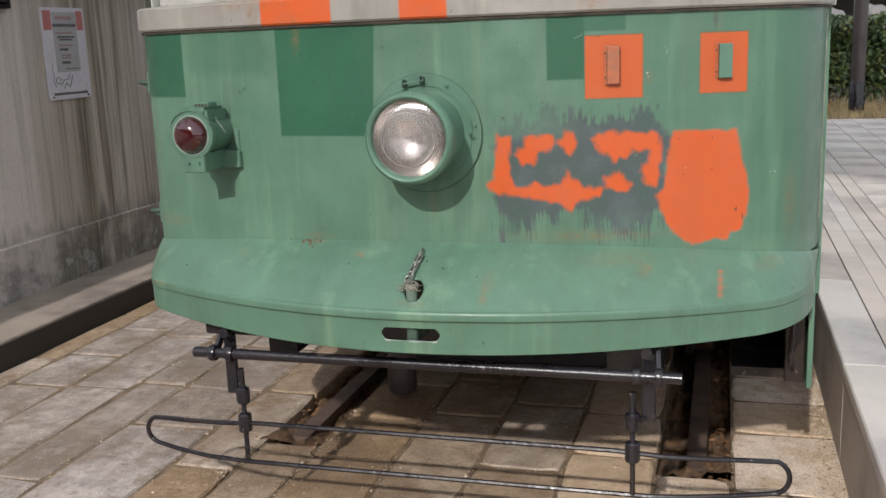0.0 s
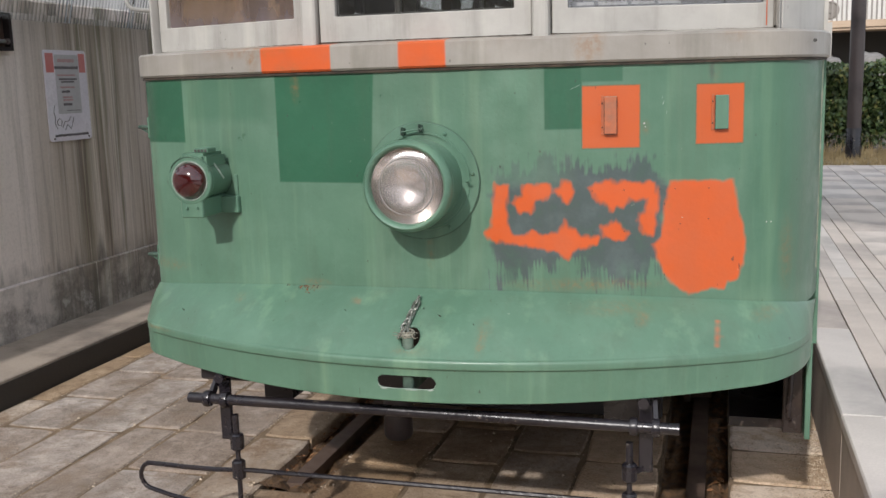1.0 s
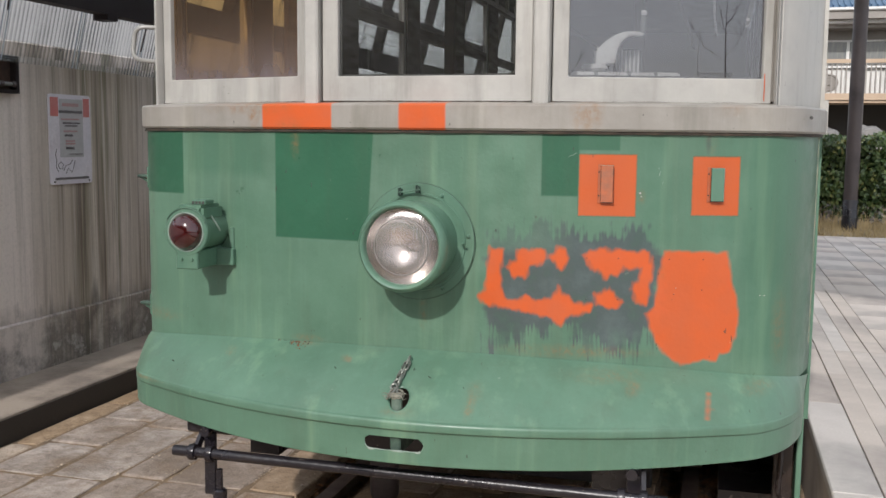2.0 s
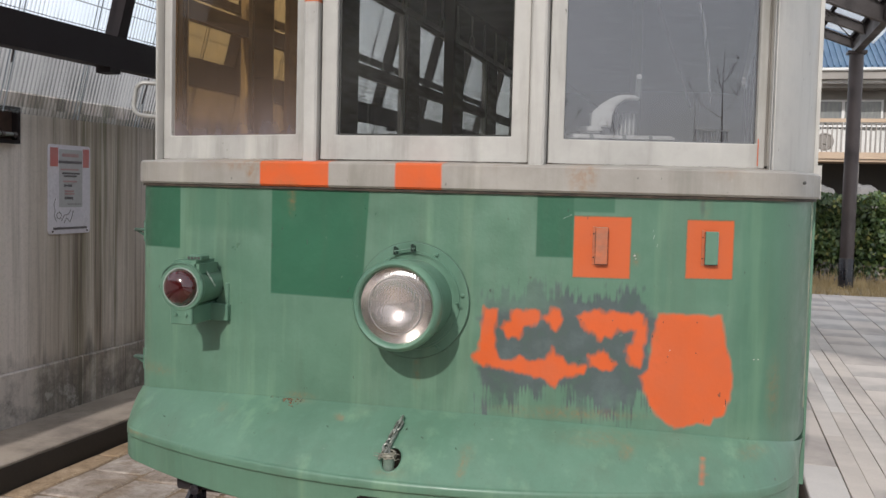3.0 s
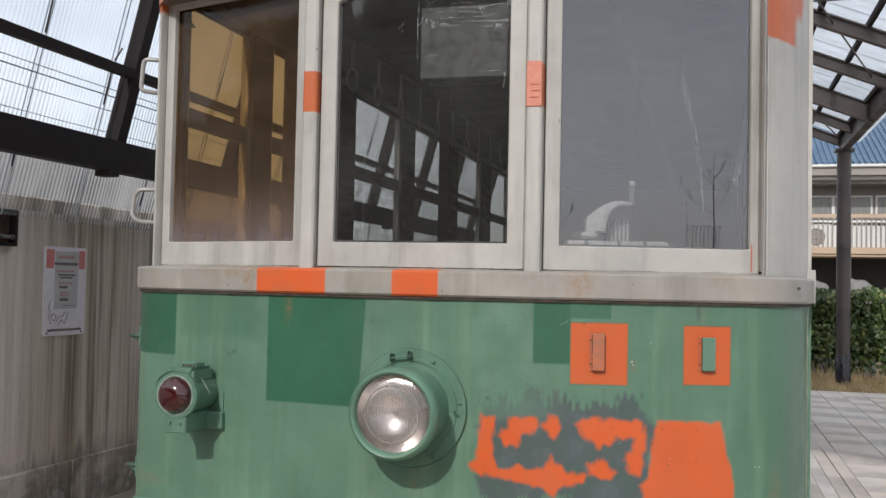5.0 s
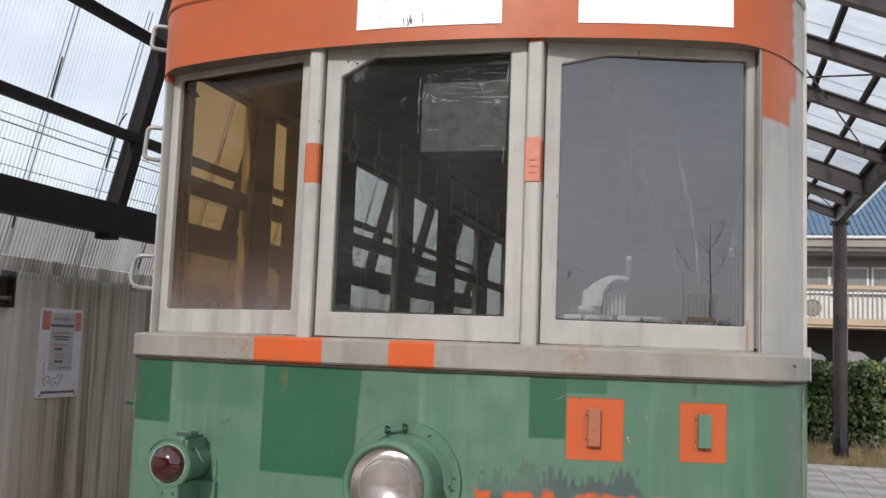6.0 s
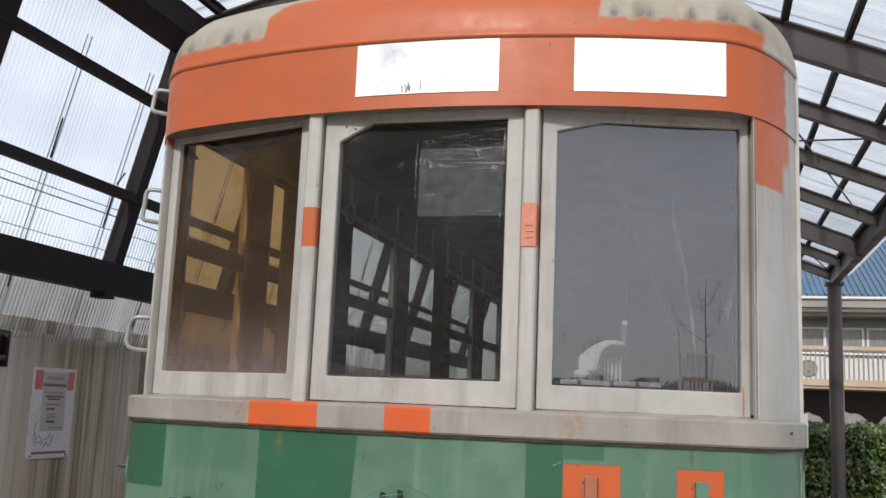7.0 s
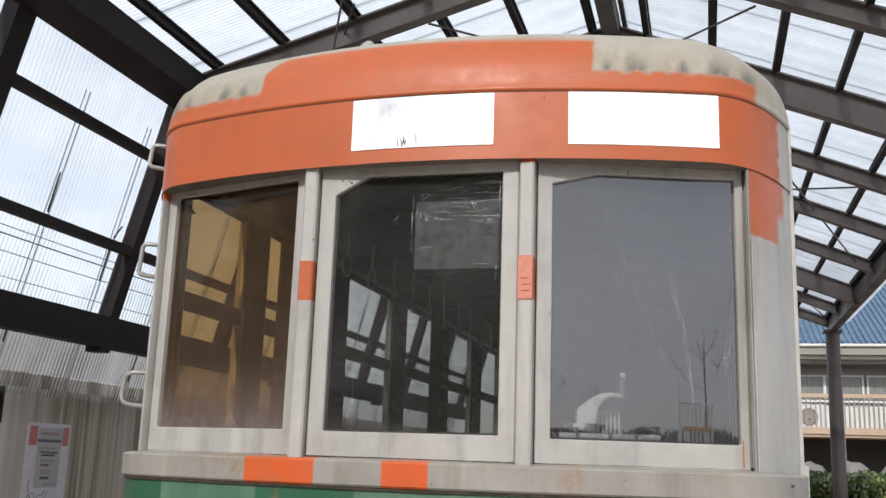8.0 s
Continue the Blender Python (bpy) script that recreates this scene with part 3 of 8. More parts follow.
def front_paint(V):
    X, Z = V[:, 0], V[:, 2]
    w = wob(X, Z, 75, 3) * 0.009 + wob(X, Z, 190, 4) * 0.006
    square = np.minimum(rect(X, Z, 0.453, 0.605, 1.307, 1.475), rect(X, Z, 0.754, 0.877, 1.312, 1.472))
    blob = outline(X, Z, BLOB) + w * 0.5
    XL = X + 0.009 * np.clip((0.36 - X) / 0.1, 0, 1)
    sign = np.minimum.reduce([outline(XL, Z, p) for p in BRUSHED]) + w - 0.001
    orange = np.maximum.reduce([cov(square + wob(X, Z, 200, 8) * 0.001), cov(blob, 0.010), cov(sign, 0.012)])
    # besides the patches, broad terms deepen the green at the right end
    dark = np.maximum.reduce([cov(rect(X, Z, -1.2, -0.820, 1.332, 1.7)), cov(rect(X, Z, -0.459, -0.155 + (Z - 1.2) * 0.06, 1.215, 1.7)),
                              cov(rect(X, Z, 0.351, 0.452, 1.36, 1.7)), 0.75 * cov(rect(X, Z, 0.45, 0.56, 1.487, 1.7)), 0.35 * cov(rect(X, Z, -0.8, -0.5, 1.40, 1.7), 0.03), 0.9 * cov(0.262 - V[:, 1], 0.004) * (X > 0), 0.30 * cov(rect(X, Z, 0.885, 1.3, 0.9, 1.7), 0.05), 0.2 * cov(rect(X, Z, 0.60, 0.90, 1.22, 1.7), 0.08)])
    dark = np.maximum(dark, 0.85 * cov(np.abs(square - 0.0012) - 0.0012, 0.002))
    coat = cov(np.maximum(outline(X, Z, BLOB) + 0.011 + wob(X, Z, 60, 17) * 0.010, np.minimum(0.69 + 0.02 * wob(X, Z, 90, 18) - X, Z - 1.03)), 0.012)
    dark = np.where(orange > 0.5, np.maximum(0.35 * coat * (X > 0.62), 0.75 * (Z > 1.29)), dark)
    soft = wob(X, Z, 45, 10) * 0.022 + wob(X, Z, 120, 13) * 0.012
    foot = (wob(X, Z * 0.16, 90, 9) * 0.050 + wob(X, Z * 0.10, 300, 14) * 0.050 + wob(X, Z * 0.10, 520, 19) * 0.030) * np.clip((1.02 - Z) / 0.05, 0, 1)
    head = (wob(X, Z * 0.12, 170, 15) * 0.045 + wob(X, Z * 0.08, 420, 26) * 0.035) * np.clip((Z - 1.21) / 0.04, 0, 1)
    edge = outline(X, Z, PRIMED)
    primer = cov(edge + soft + foot + head, 0.016) * (1 - 0.5 * np.clip((0.45 - X) / 0.1, 0, 1) * np.clip((Z - 1.19) / 0.03, 0, 1))
    primer *= 1 - 0.45 * np.clip((1.0 - Z) / 0.05, 0, 1) * np.clip(0.5 + 2.4 * wob(X, Z * 0.12, 260, 16), 0, 1)
    primer = np.maximum(primer, 0.8 * spot(X + 0.004 * wob(X, Z, 90, 41), Z, 0.793, 1.510, 0.006, 0.032))
    return np.stack([orange, dark, primer], 1)


def front_rust(V):
    X, Z = V[:, 0], V[:, 2]
    r = spot(X, Z, -0.35, 0.915, 0.05, 0.010, 0.5)
    for x, z, rx, rz, k in ((-0.39, 1.50, 0.015, 0.05, 0.5), (0.80, 1.505, 0.016, 0.035, 0.3), (0.45, 0.925, 0.20, 0.018, 0.45), (1.0, 1.0, 0.02, 0.10, 0.4), (-0.95, 0.93, 0.10, 0.02, 0.4),
                            (0.62, 1.36, 0.012, 0.02, 0.5), (0.02, 1.02, 0.012, 0.05, 0.4), (0.68, 1.15, 0.012, 0.03, 0.4)):
        r = np.maximum(r, spot(X, Z, x, z, rx, rz, k))
    # rust line along the top edge, which also paints the belt rail's shadow
    under = 0.85 * np.clip((Z - 1.534 + 0.010 * wob(X, 0 * Z, 38, 25)) / 0.008, 0, 1)
    return np.maximum(r, under) * (0.75 + 0.6 * wob(X, Z, 150, 21))


def apron_rust(V):
    X, Z = V[:, 0], V[:, 2]
    r = spot(X, Z, -0.35, 0.905, 0.05, 0.010, 0.5)
    for x, z, rx, rz, k in ((0.20, 0.80, 0.012, 0.035, 0.7), (0.205, 0.83, 0.02, 0.02, 0.4), (-0.20, 0.878, 0.012, 0.008, 0.5), (0.55, 0.87, 0.10, 0.02, 0.35), (-0.95, 0.75, 0.12, 0.006, 0.7), (0.0, 0.775, 0.05, 0.01, 0.4),
                            (0.95, 0.84, 0.04, 0.02, 0.4), (0.62, 0.845, 0.02, 0.02, 0.6), (-0.6, 0.86, 0.02, 0.012, 0.5)):
        r = np.maximum(r, spot(X, Z, x, z, rx, rz, k))
    return r * (0.7 + 0.6 * wob(X, Z, 150, 22))


def belt_rust(V):
    X, Z = V[:, 0], V[:, 2]
    r = spot(X, Z, 0.472, 1.595, 0.040, 0.07, 0.95)
    for x, z, rx, rz, k in ((-0.55, 1.613, 0.16, 0.012, 1.0), (-0.525, 1.57, 0.022, 0.028, 1.0), (0.86, 1.60, 0.05, 0.02, 0.4), (-0.40, 1.545, 0.05, 0.012, 0.6), (0.1, 1.612, 0.3, 0.006, 0.4)):
        r = np.maximum(r, spot(X, Z, x, z, rx, rz, k))
    return r * (0.7 + 0.5 * wob(X, Z, 100, 23))


tram = thing("tram", "preserved green and orange tram with patched paint on its track", "tram")

XF = np.linspace(-1, 1, 781)
base = np.array(body_plan(XF, 0.0, 24))
zs = np.linspace(0.835, 1.55, 281)
P = np.concatenate([np.repeat(base[None], len(zs), 0), np.repeat(zs[:, None, None], len(base), 1)], 2)
front_panel = grid_mesh("front_panel", P, M_GREEN, tram, "green bowed front panel with orange, dark green and primer patches", attr=front_paint, rust=front_rust)

# apron above the coupler: slopes out from the panel to a rolled lip, then a short skirt
XB = np.concatenate([np.linspace(-1, -0.105, 76), np.linspace(-0.102, 0.102, 69), np.linspace(0.105, 1, 76)])
lip = np.array(plan(-0.355, 0.29, 0.93, (1.068, 0.00), (1.076, 0.34), XB, 14, ((1.088, 0.0), (1.100, 0.34))))
bod = np.array(body_plan(XB, 0.0025, 14))


def apron_rows(prof):
    rows = []
    for z, w in prof:
        xy = bod * (1 - w) + lip * w
        drop = (0.058 * (xy[:, :1] / 1.07) ** 2 - 0.005 + 0.035 * np.clip((xy[:, 1:2] - 0.06) / 0.28, 0, 1)) * max(0.0, 1 - w / 0.94)
        rows.append(np.concatenate([xy, z - drop], 1))
    return np.array(rows)


def apron_paint(V):
    X, Z = V[:, 0], V[:, 2]
    o = np.maximum(cov(rect(X, Z, 0.8195, 0.8275, 0.772, 0.832, 0.004) + wob(X, Z, 200, 2) * 0.002), 0.2 * cov(oval(X, Z, -0.19, 0.875, 0.008, 0.006)))
    return np.stack([o, 0 * X, 0 * X], 1)


prof = []
for i in range(56):
    t = i / 55
    prof.append((0.905 - 0.147 * t + 0.010 * math.sin(math.pi * t), 0.965 * t))
for i in range(1, 7):
    a = radians(15 * i)
    prof.append((0.747 + 0.011 * math.cos(a), 0.965 + 0.035 * math.sin(a)))
prof += [(0.742, 1.0), (0.735, 1.0), (0.732, 0.995), (0.732, 0.955)]
apron = grid_mesh("apron", apron_rows(prof), M_GREEN, tram, "green sloping apron with a rolled lip", attr=apron_paint, rust=apron_rust,
          hole=lambda m: (oval(m[:, 0], m[:, 2], 0.003, 0.801, 0.028, 0.026) < 0) & (m[:, 1] < 0))
rows = []
for i in range(36):
    t = i / 35
    w = 0.965 - 0.02 * t
    xy = bod * (1 - w) + lip * w
    zb = 0.635 + 0.032 * (xy[:, :1] / 1.09) ** 2
    rows.append(np.concatenate([xy, 0.731 + (zb - 0.731) * t], 1))
rows.append(np.concatenate([bod * 0.16 + lip * 0.84, zb], 1))
grid_mesh("skirt", np.array(rows), M_GREEN, tram, "green curved skirt with a coupler slot", attr=lambda V: np.zeros((len(V), 3)),
          hole=lambda m: (rect(m[:, 0], m[:, 2], -0.082, 0.086, 0.671, 0.709, 0.018) < 0) & (m[:, 1] < -0.2))



def apron_point(x, z):
    """The point of the apron's sheet at x and height z."""
    lo, hi = 0.0, 1.0
    for k in range(24):
        t = (lo + hi) / 2
        w = 0.965 * t
        zz = 0.905 - 0.147 * t + 0.010 * math.sin(math.pi * t) - (0.058 * (x / 1.07) ** 2 - 0.005) * max(0.0, 1 - w / 0.94)
        lo, hi = (t, hi) if zz > z else (lo, t)
    return Vector((x, (face_y(x) - 0.0025) * (1 - w) + (-0.355 + 0.29 * x * x) * w, z))


# turned edges of the coupler hole and slot
bm = tube(BM(), [apron_point(0.003 + 0.029 * math.cos(a), 0.801 + 0.027 * math.sin(a)) + Vector((0, 0.003, -0.001)) for a in [2 * math.pi * k / 28 for k in range(28)]], 0.0036, 6, closed=True)
part("hole_edge", bm, M_GREEN_PLAIN, apron, smooth=True)
rim = []
for cx, a0 in ((0.069, -90), (-0.065, 90)):
    for k in range(9):
        a = radians(a0 + 180 * k / 8)
        rim.append((cx + 0.0185 * math.cos(a), 0.690 + 0.0205 * math.sin(a)))
SLOT = []
for (xa, za), (xb, zb) in zip(rim, rim[1:] + rim[:1]):
    n = max(1, int(abs(xb - xa) / 0.02))
    SLOT += [(xa + (xb - xa) * k / n, za + (zb - za) * k / n) for k in range(n)]
rs_ = random.Random(19)
bm = tube(BM(), [(x, (face_y(x) - 0.0025) * 0.046 + (-0.355 + 0.29 * x * x) * 0.954 + 0.003, z) for x, z in SLOT], [rs_.uniform(0.0014, 0.0040) if z < 0.69 else rs_.uniform(0.0010, 0.0024) for x, z in SLOT], 6, closed=True)
part("slot_edge", bm, M_CHALKY, tram, "chipped pale edge of the coupler slot", smooth=True)

# coupler seen in the hole and the slot
# dark box added behind both openings to stand for their inner shade
bm = BM()
box(bm, -0.5, 0.5, 0.02, 0.3, 0.62, 0.86)
part("buffer_box", bm, M_DARK, tram)
bm = BM()
lathe(bm, [(0, -0.04), (0.0155, -0.04), (0.0155, 0.030), (0.014, 0.036), (0, 0.038)], pose(-0.002, -0.305, 0.782), 16)
part("coupler_pin", bm, surface("worn_pin_steel", (0.135, 0.19, 0.145), (0.085, 0.12, 0.095), scale=30, rough=0.5, metal=0.0, relief=0.1), tram, smooth=True)
bm = BM()
box(bm, -0.012, 0.018, -0.335, -0.1, 0.655, 0.72, 0.004)
part("coupler_bar", bm, M_GRIMY_SHADED, tram)


def link(bm, c, d, side, L=0.023, W=0.0135, r=0.0028):
    d, side = Vector(d).normalized(), Vector(side).normalized()
    side = (side - d * side.dot(d)).normalized()
    pts = []
    for k in range(16):
        a = 2 * math.pi * k / 16
        s = math.sin(a)
        pts.append(Vector(c) + d * ((L - W) / 2 * (1 if s > 0 else -1) + W / 2 * s * 1.2) + side * (W / 2 * math.cos(a)))
    tube(bm, pts, r, 6, closed=True)


M_CHAIN = surface("dirty_chain_steel", (0.34, 0.355, 0.31), (0.09, 0.09, 0.08), scale=40, rough=0.36, metal=0.6, relief=0.2)
chain = new("chain")
chain.parent = tram
chain["label"] = "dull grey steel chain over the coupler hole"
c0, c1 = Vector((-0.006, -0.196, 0.886)), Vector((-0.015, -0.268, 0.836))
d = (c1 - c0).normalized()
for k in range(6):
    bm = BM()
    link(bm, c0.lerp(c1, k / 5) + Vector((0.002 * math.sin(2 * k), 0, 0)), d, (1, 0, 0.15) if k % 2 else (0.55, -0.4, 0.75), 0.033, 0.017, 0.0033)
    part("chain_link", bm, M_CHAIN, chain, smooth=True)

for c, dd, sd in (((-0.015, -0.290, 0.826), (0.2, -0.6, -0.5), (1, 0, 0.2)), ((-0.020, -0.298, 0.818), (-0.3, -0.6, -0.6), (0.6, -0.5, 0.3))):
    bm = BM()
    link(bm, c, dd, sd, 0.034, 0.019, 0.0036)
    part("chain_link", bm, M_CHAIN, chain, smooth=True)

# frayed cord knotted round the top of the pin
M_CORD = surface("frayed_cord", (0.26, 0.25, 0.20), (0.12, 0.115, 0.09), scale=60, rough=0.9, relief=0.3)
rc_ = random.Random(31)
for k in range(4):
    cz, rr = 0.811 + 0.004 * k, 0.0175 + 0.002 * rc_.random()
    pts = [(-0.002 + rr * math.cos(a), -0.305 + rr * math.sin(a), cz + rc_.uniform(-0.003, 0.003)) for a in [2 * math.pi * i / 14 for i in range(14)]]
    part("cord_turn", tube(BM(), pts, 0.0024, 5, closed=True), M_CORD, chain, smooth=True)
for dx, dz in ((-0.022, 0.006), (-0.016, -0.012), (0.021, 0.009), (0.017, -0.010), (-0.024, -0.003)):
    p = Vector((-0.002 + (0.016 if dx > 0 else -0.016), -0.318, 0.818))
    part("cord_end", tube(BM(), [p, p + Vector((dx * 0.5, -0.006, dz)), p + Vector((dx, -0.002, dz * 0.6))], [0.0016, 0.0013, 0.0006], 5), M_CORD, chain, smooth=True)

# belt rail with its ledge, painted patches on it
def strip(name, z0, z1, off, depth, material, attr=None, xf=np.linspace(-1, 1, 201), round_=0.006, label="", slope=0.0, upper=False, nc=20):
    o, i = np.array(body_plan(xf, off, nc, upper)), np.array(body_plan(xf, off - depth, nc, upper))
    o2 = np.array(body_plan(xf, off - round_, nc, upper))
    rows = [(i, z0), (o2, z0), (o, z0 + round_), (o, (z0 + z1) / 2), (o, z1 - round_), (o2, z1), (i, z1 + slope), (i, z0)]
    Pm = np.array([np.concatenate([xy, np.full((len(xy), 1), z)], 1) for xy, z in rows])
    return grid_mesh(name, Pm, material, tram, label, smooth=False, attr=attr, rust=belt_rust if attr else None)


def belt_paint(V):
    X, Z = V[:, 0], V[:, 2]
    o = np.maximum(cov(rect(X, Z, -0.495, -0.261, 1.4, 1.7) + wob(X, Z, 150, 31) * 0.0015), cov(rect(X, Z, -0.053, 0.084, 1.4, 1.7) + wob(X, Z, 150, 32) * 0.0015))
    return np.stack([o * (V[:, 1] < face_y(X) + 0.002), 0 * X, 0 * X], 1)


XFINE = np.linspace(-1, 1, 601)
strip("belt_rail", 1.538, 1.612, 0.016, 0.12, M_BELT, belt_paint, XFINE, label="grey belt rail with two orange patches", slope=0.012)


def letter_paint(V):
    X, Z = V[:, 0], V[:, 2]
    edge = cov(X - 1.070 - wob(X, Z, 90, 5) * 0.006, 0.006)
    return np.stack([edge, 0 * X, 0 * X], 1)


zs = np.linspace(2.494, 2.712, 24)
lb = np.array(body_plan(XFINE, 0.004, 30, True))
rows = [np.concatenate([lb, np.full((len(lb), 1), z)], 1) for z in zs]
grid_mesh("letterboard", np.array(rows), M_GREY, tram, "orange letterboard above the windows", attr=letter_paint)
# underside of the letterboard, shade put in its colour, set back behind its edge
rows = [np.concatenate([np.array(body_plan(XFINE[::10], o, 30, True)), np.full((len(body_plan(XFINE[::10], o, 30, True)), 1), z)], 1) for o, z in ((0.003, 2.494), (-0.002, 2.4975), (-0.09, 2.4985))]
grid_mesh("soffit", np.array(rows), M_SOFFIT, tram, "underside of the letterboard, coloured dark as in shade")


def curved_plate(name, x0, x1, z0, z1, off, material, label):
    xs = np.linspace(x0, x1, 14)
    bm = BM()
    front = [[bm.verts.new((x, face_y(x) - off, z)) for x in xs] for z in (z0, z1)]
    back = [[bm.verts.new((x, face_y(x) + 0.002, z)) for x in xs] for z in (z0, z1)]
    for i in range(13):
        bm.faces.new((front[0][i], front[0][i + 1], front[1][i + 1], front[1][i]))
        bm.faces.new((front[1][i], front[1][i + 1], back[1][i + 1], back[1][i]))
        bm.faces.new((back[0][i], back[0][i + 1], front[0][i + 1], front[0][i]))
    bm.faces.new((front[0][0], front[1][0], back[1][0], back[0][0]))
    bm.faces.new((front[0][-1], back[0][-1], back[1][-1], front[1][-1]))
    return part(name, bm, material, tram, label)


worn_sign = curved_plate("sign_panel", -0.201, 0.243, 2.537, 2.699, 0.007, M_WHITE_WORN, "blank white destination panel")
curved_plate("sign_panel", 0.461, 0.889, 2.537, 2.699, 0.007, M_WHITE, "blank white destination panel")


rk = random.Random(31)
for k in range(7):
    x, z = rk.uniform(-0.05, 0.06), rk.uniform(2.540, 2.560)
    bm = BM()
    beam(bm, (x, face_y(x) - 0.0072, z), (x + rk.uniform(-0.012, 0.012), face_y(x) - 0.0072, z + rk.uniform(0.01, 0.028)), 0.002, 0.003, (0, 1, 0))
    part("scratch", bm, M_DARK, worn_sign)
for x, z, r in ((0.617, 1.371, 0.0032), (0.945, 1.09, 0.0018), (0.957, 1.09, 0.0018), (0.72, 1.11, 0.0016), (0.62, 1.362, 0.002)):
    bm = lathe(BM(), [(r, 0), (r * 0.8, 0.0015), (0, 0.002)], pose(x, face_y(x) - 0.0005, z, 90), 7)
    part("paint_chip", bm, M_GREY, front_panel)
# rust flecks at the foot of the panel, screw holes in the middle window's head
rk = random.Random(53)
M_FLECK = surface("fresh_rust", (0.20, 0.075, 0.030), (0.09, 0.045, 0.028), scale=60, rough=0.8, relief=0.2)
for k in range(40):
    x, w = (rk.gauss(-0.378, 0.018) if k < 28 else rk.uniform(-0.48, -0.34)), min(abs(rk.gauss(0.03, 0.055)), 0.2) if k < 34 else 0.004
    r = rk.uniform(0.001, 0.0032)
    xy = (face_y(x) - 0.004) * (1 - 0.965 * w) + (-0.355 + 0.29 * x * x) * 0.965 * w
    z = 0.905 - 0.147 * w + 0.010 * math.sin(math.pi * w) - (0.058 * (x / 1.07) ** 2 - 0.005) * (1 - w)
    bm = lathe(BM(), [(r, -0.0005), (r * 0.7, 0.0008), (0, 0.001)], pose(x, xy, z, 35) @ Matrix.Diagonal((1, rk.uniform(0.6, 1.6), 1, 1)), 6)
    part("rust_fleck", bm, M_DARK if k % 4 == 0 or k > 33 else M_FLECK, apron)
# joint under the belt rail: grime, rust and the belt's shadow painted dark
M_RUSTLINE = surface("rusty_grimy_joint", (0.060, 0.042, 0.028), (0.025, 0.022, 0.018), scale=25, rough=0.85, relief=0.2)
rj = random.Random(61)
strip("belt_gap", 1.5310, 1.5385, 0.0065, 0.02, M_RUSTLINE, None, np.linspace(-1, 1, 201), 0.0008)
xy = body_plan(np.linspace(-1, 1, 241), 0.0062, 20)
part("belt_joint", tube(BM(), [(x, y, 1.5312) for x, y in xy], [rj.uniform(0.0012, 0.0024) + 0.0018 * max(0.0, noise.noise((x * 9, y * 9, 3))) for x, y in xy], 5), M_RUSTLINE, tram)


for x, z, r in ((-0.244, 2.459, 0.0035), (-0.222, 2.456, 0.0025), (-0.214, 2.452, 0.004), (-0.199, 2.446, 0.0025), (-0.154, 2.461, 0.0035), (-0.232, 2.447, 0.0018)):
    bm = lathe(BM(), [(r, 0), (r * 0.8, 0.0008), (0, 0.001)], pose(x, -0.0785, z, 90), 7)
    part("screw_hole", bm, M_DARK, tram)
# small gouges through the paint of the apron and panel
rk = random.Random(47)
for k in range(14):
    x = rk.uniform(-0.85, 0.95)
    z = rk.uniform(0.80, 0.90) if k < 5 else rk.uniform(0.95, 1.5)
    if (abs(x) < 0.2 or x > 0.3) and z > 1.0:
        continue
    if z < 0.92:
        t = min(max((0.905 - z) / 0.147, 0), 1)
        w = 0.965 * t
        yl = -0.355 + 0.29 * x * x
        y0 = face_y(x) - 0.004
        zz = z - (0.058 * (x / 1.07) ** 2 - 0.005) * max(0.0, 1 - w / 0.94) + 0.010 * math.sin(math.pi * t)
        p = Vector((x, y0 * (1 - w) + yl * w, zz))
        d = Vector((rk.uniform(-0.006, 0.006), -0.008, 0.006))
    else:
        p = Vector((x, face_y(x), z))
        d = Vector((rk.uniform(-0.002, 0.002), 0, rk.uniform(0.004, 0.012)))
    part("gouge", tube(BM(), [p - d, p + d * 0.2, p + d], [0.0006, rk.uniform(0.001, 0.0018), 0.0005], 5), M_DARK, apron if z < 0.92 else front_panel)
for x, z, dx, dz in ((0.436, 1.474, 0.007, 0.003), (0.427, 1.470, 0.004, 0.002), (0.443, 1.478, 0.003, 0.001), (0.667, 1.425, 0.002, 0.007), (0.676, 1.400, 0.001, 0.004), (0.664, 1.440, 0.001, 0.003)):
    p, d = Vector((x, face_y(x) - 0.0003, z)), Vector((dx, 0.38 * x * dx, dz))
    part("scratch", tube(BM(), [p - d, p, p + d], [0.0003, 0.0009, 0.0003], 5), M_CHALKY, front_panel)
for x, z in ((0.70, 1.19), (0.79, 1.19), (0.715, 1.093), (0.79, 1.105), (0.48, 1.19), (0.565, 1.19), (0.48, 1.075), (0.565, 1.075), (0.66, 1.19)):
    bm = lathe(BM(), [(0.0018, 0), (0.0018, 0.001), (0, 0.0015)], pose(x, face_y(x) - 0.001, z, 90), 7)
    part("screw_hole", bm, M_DARK, front_panel)


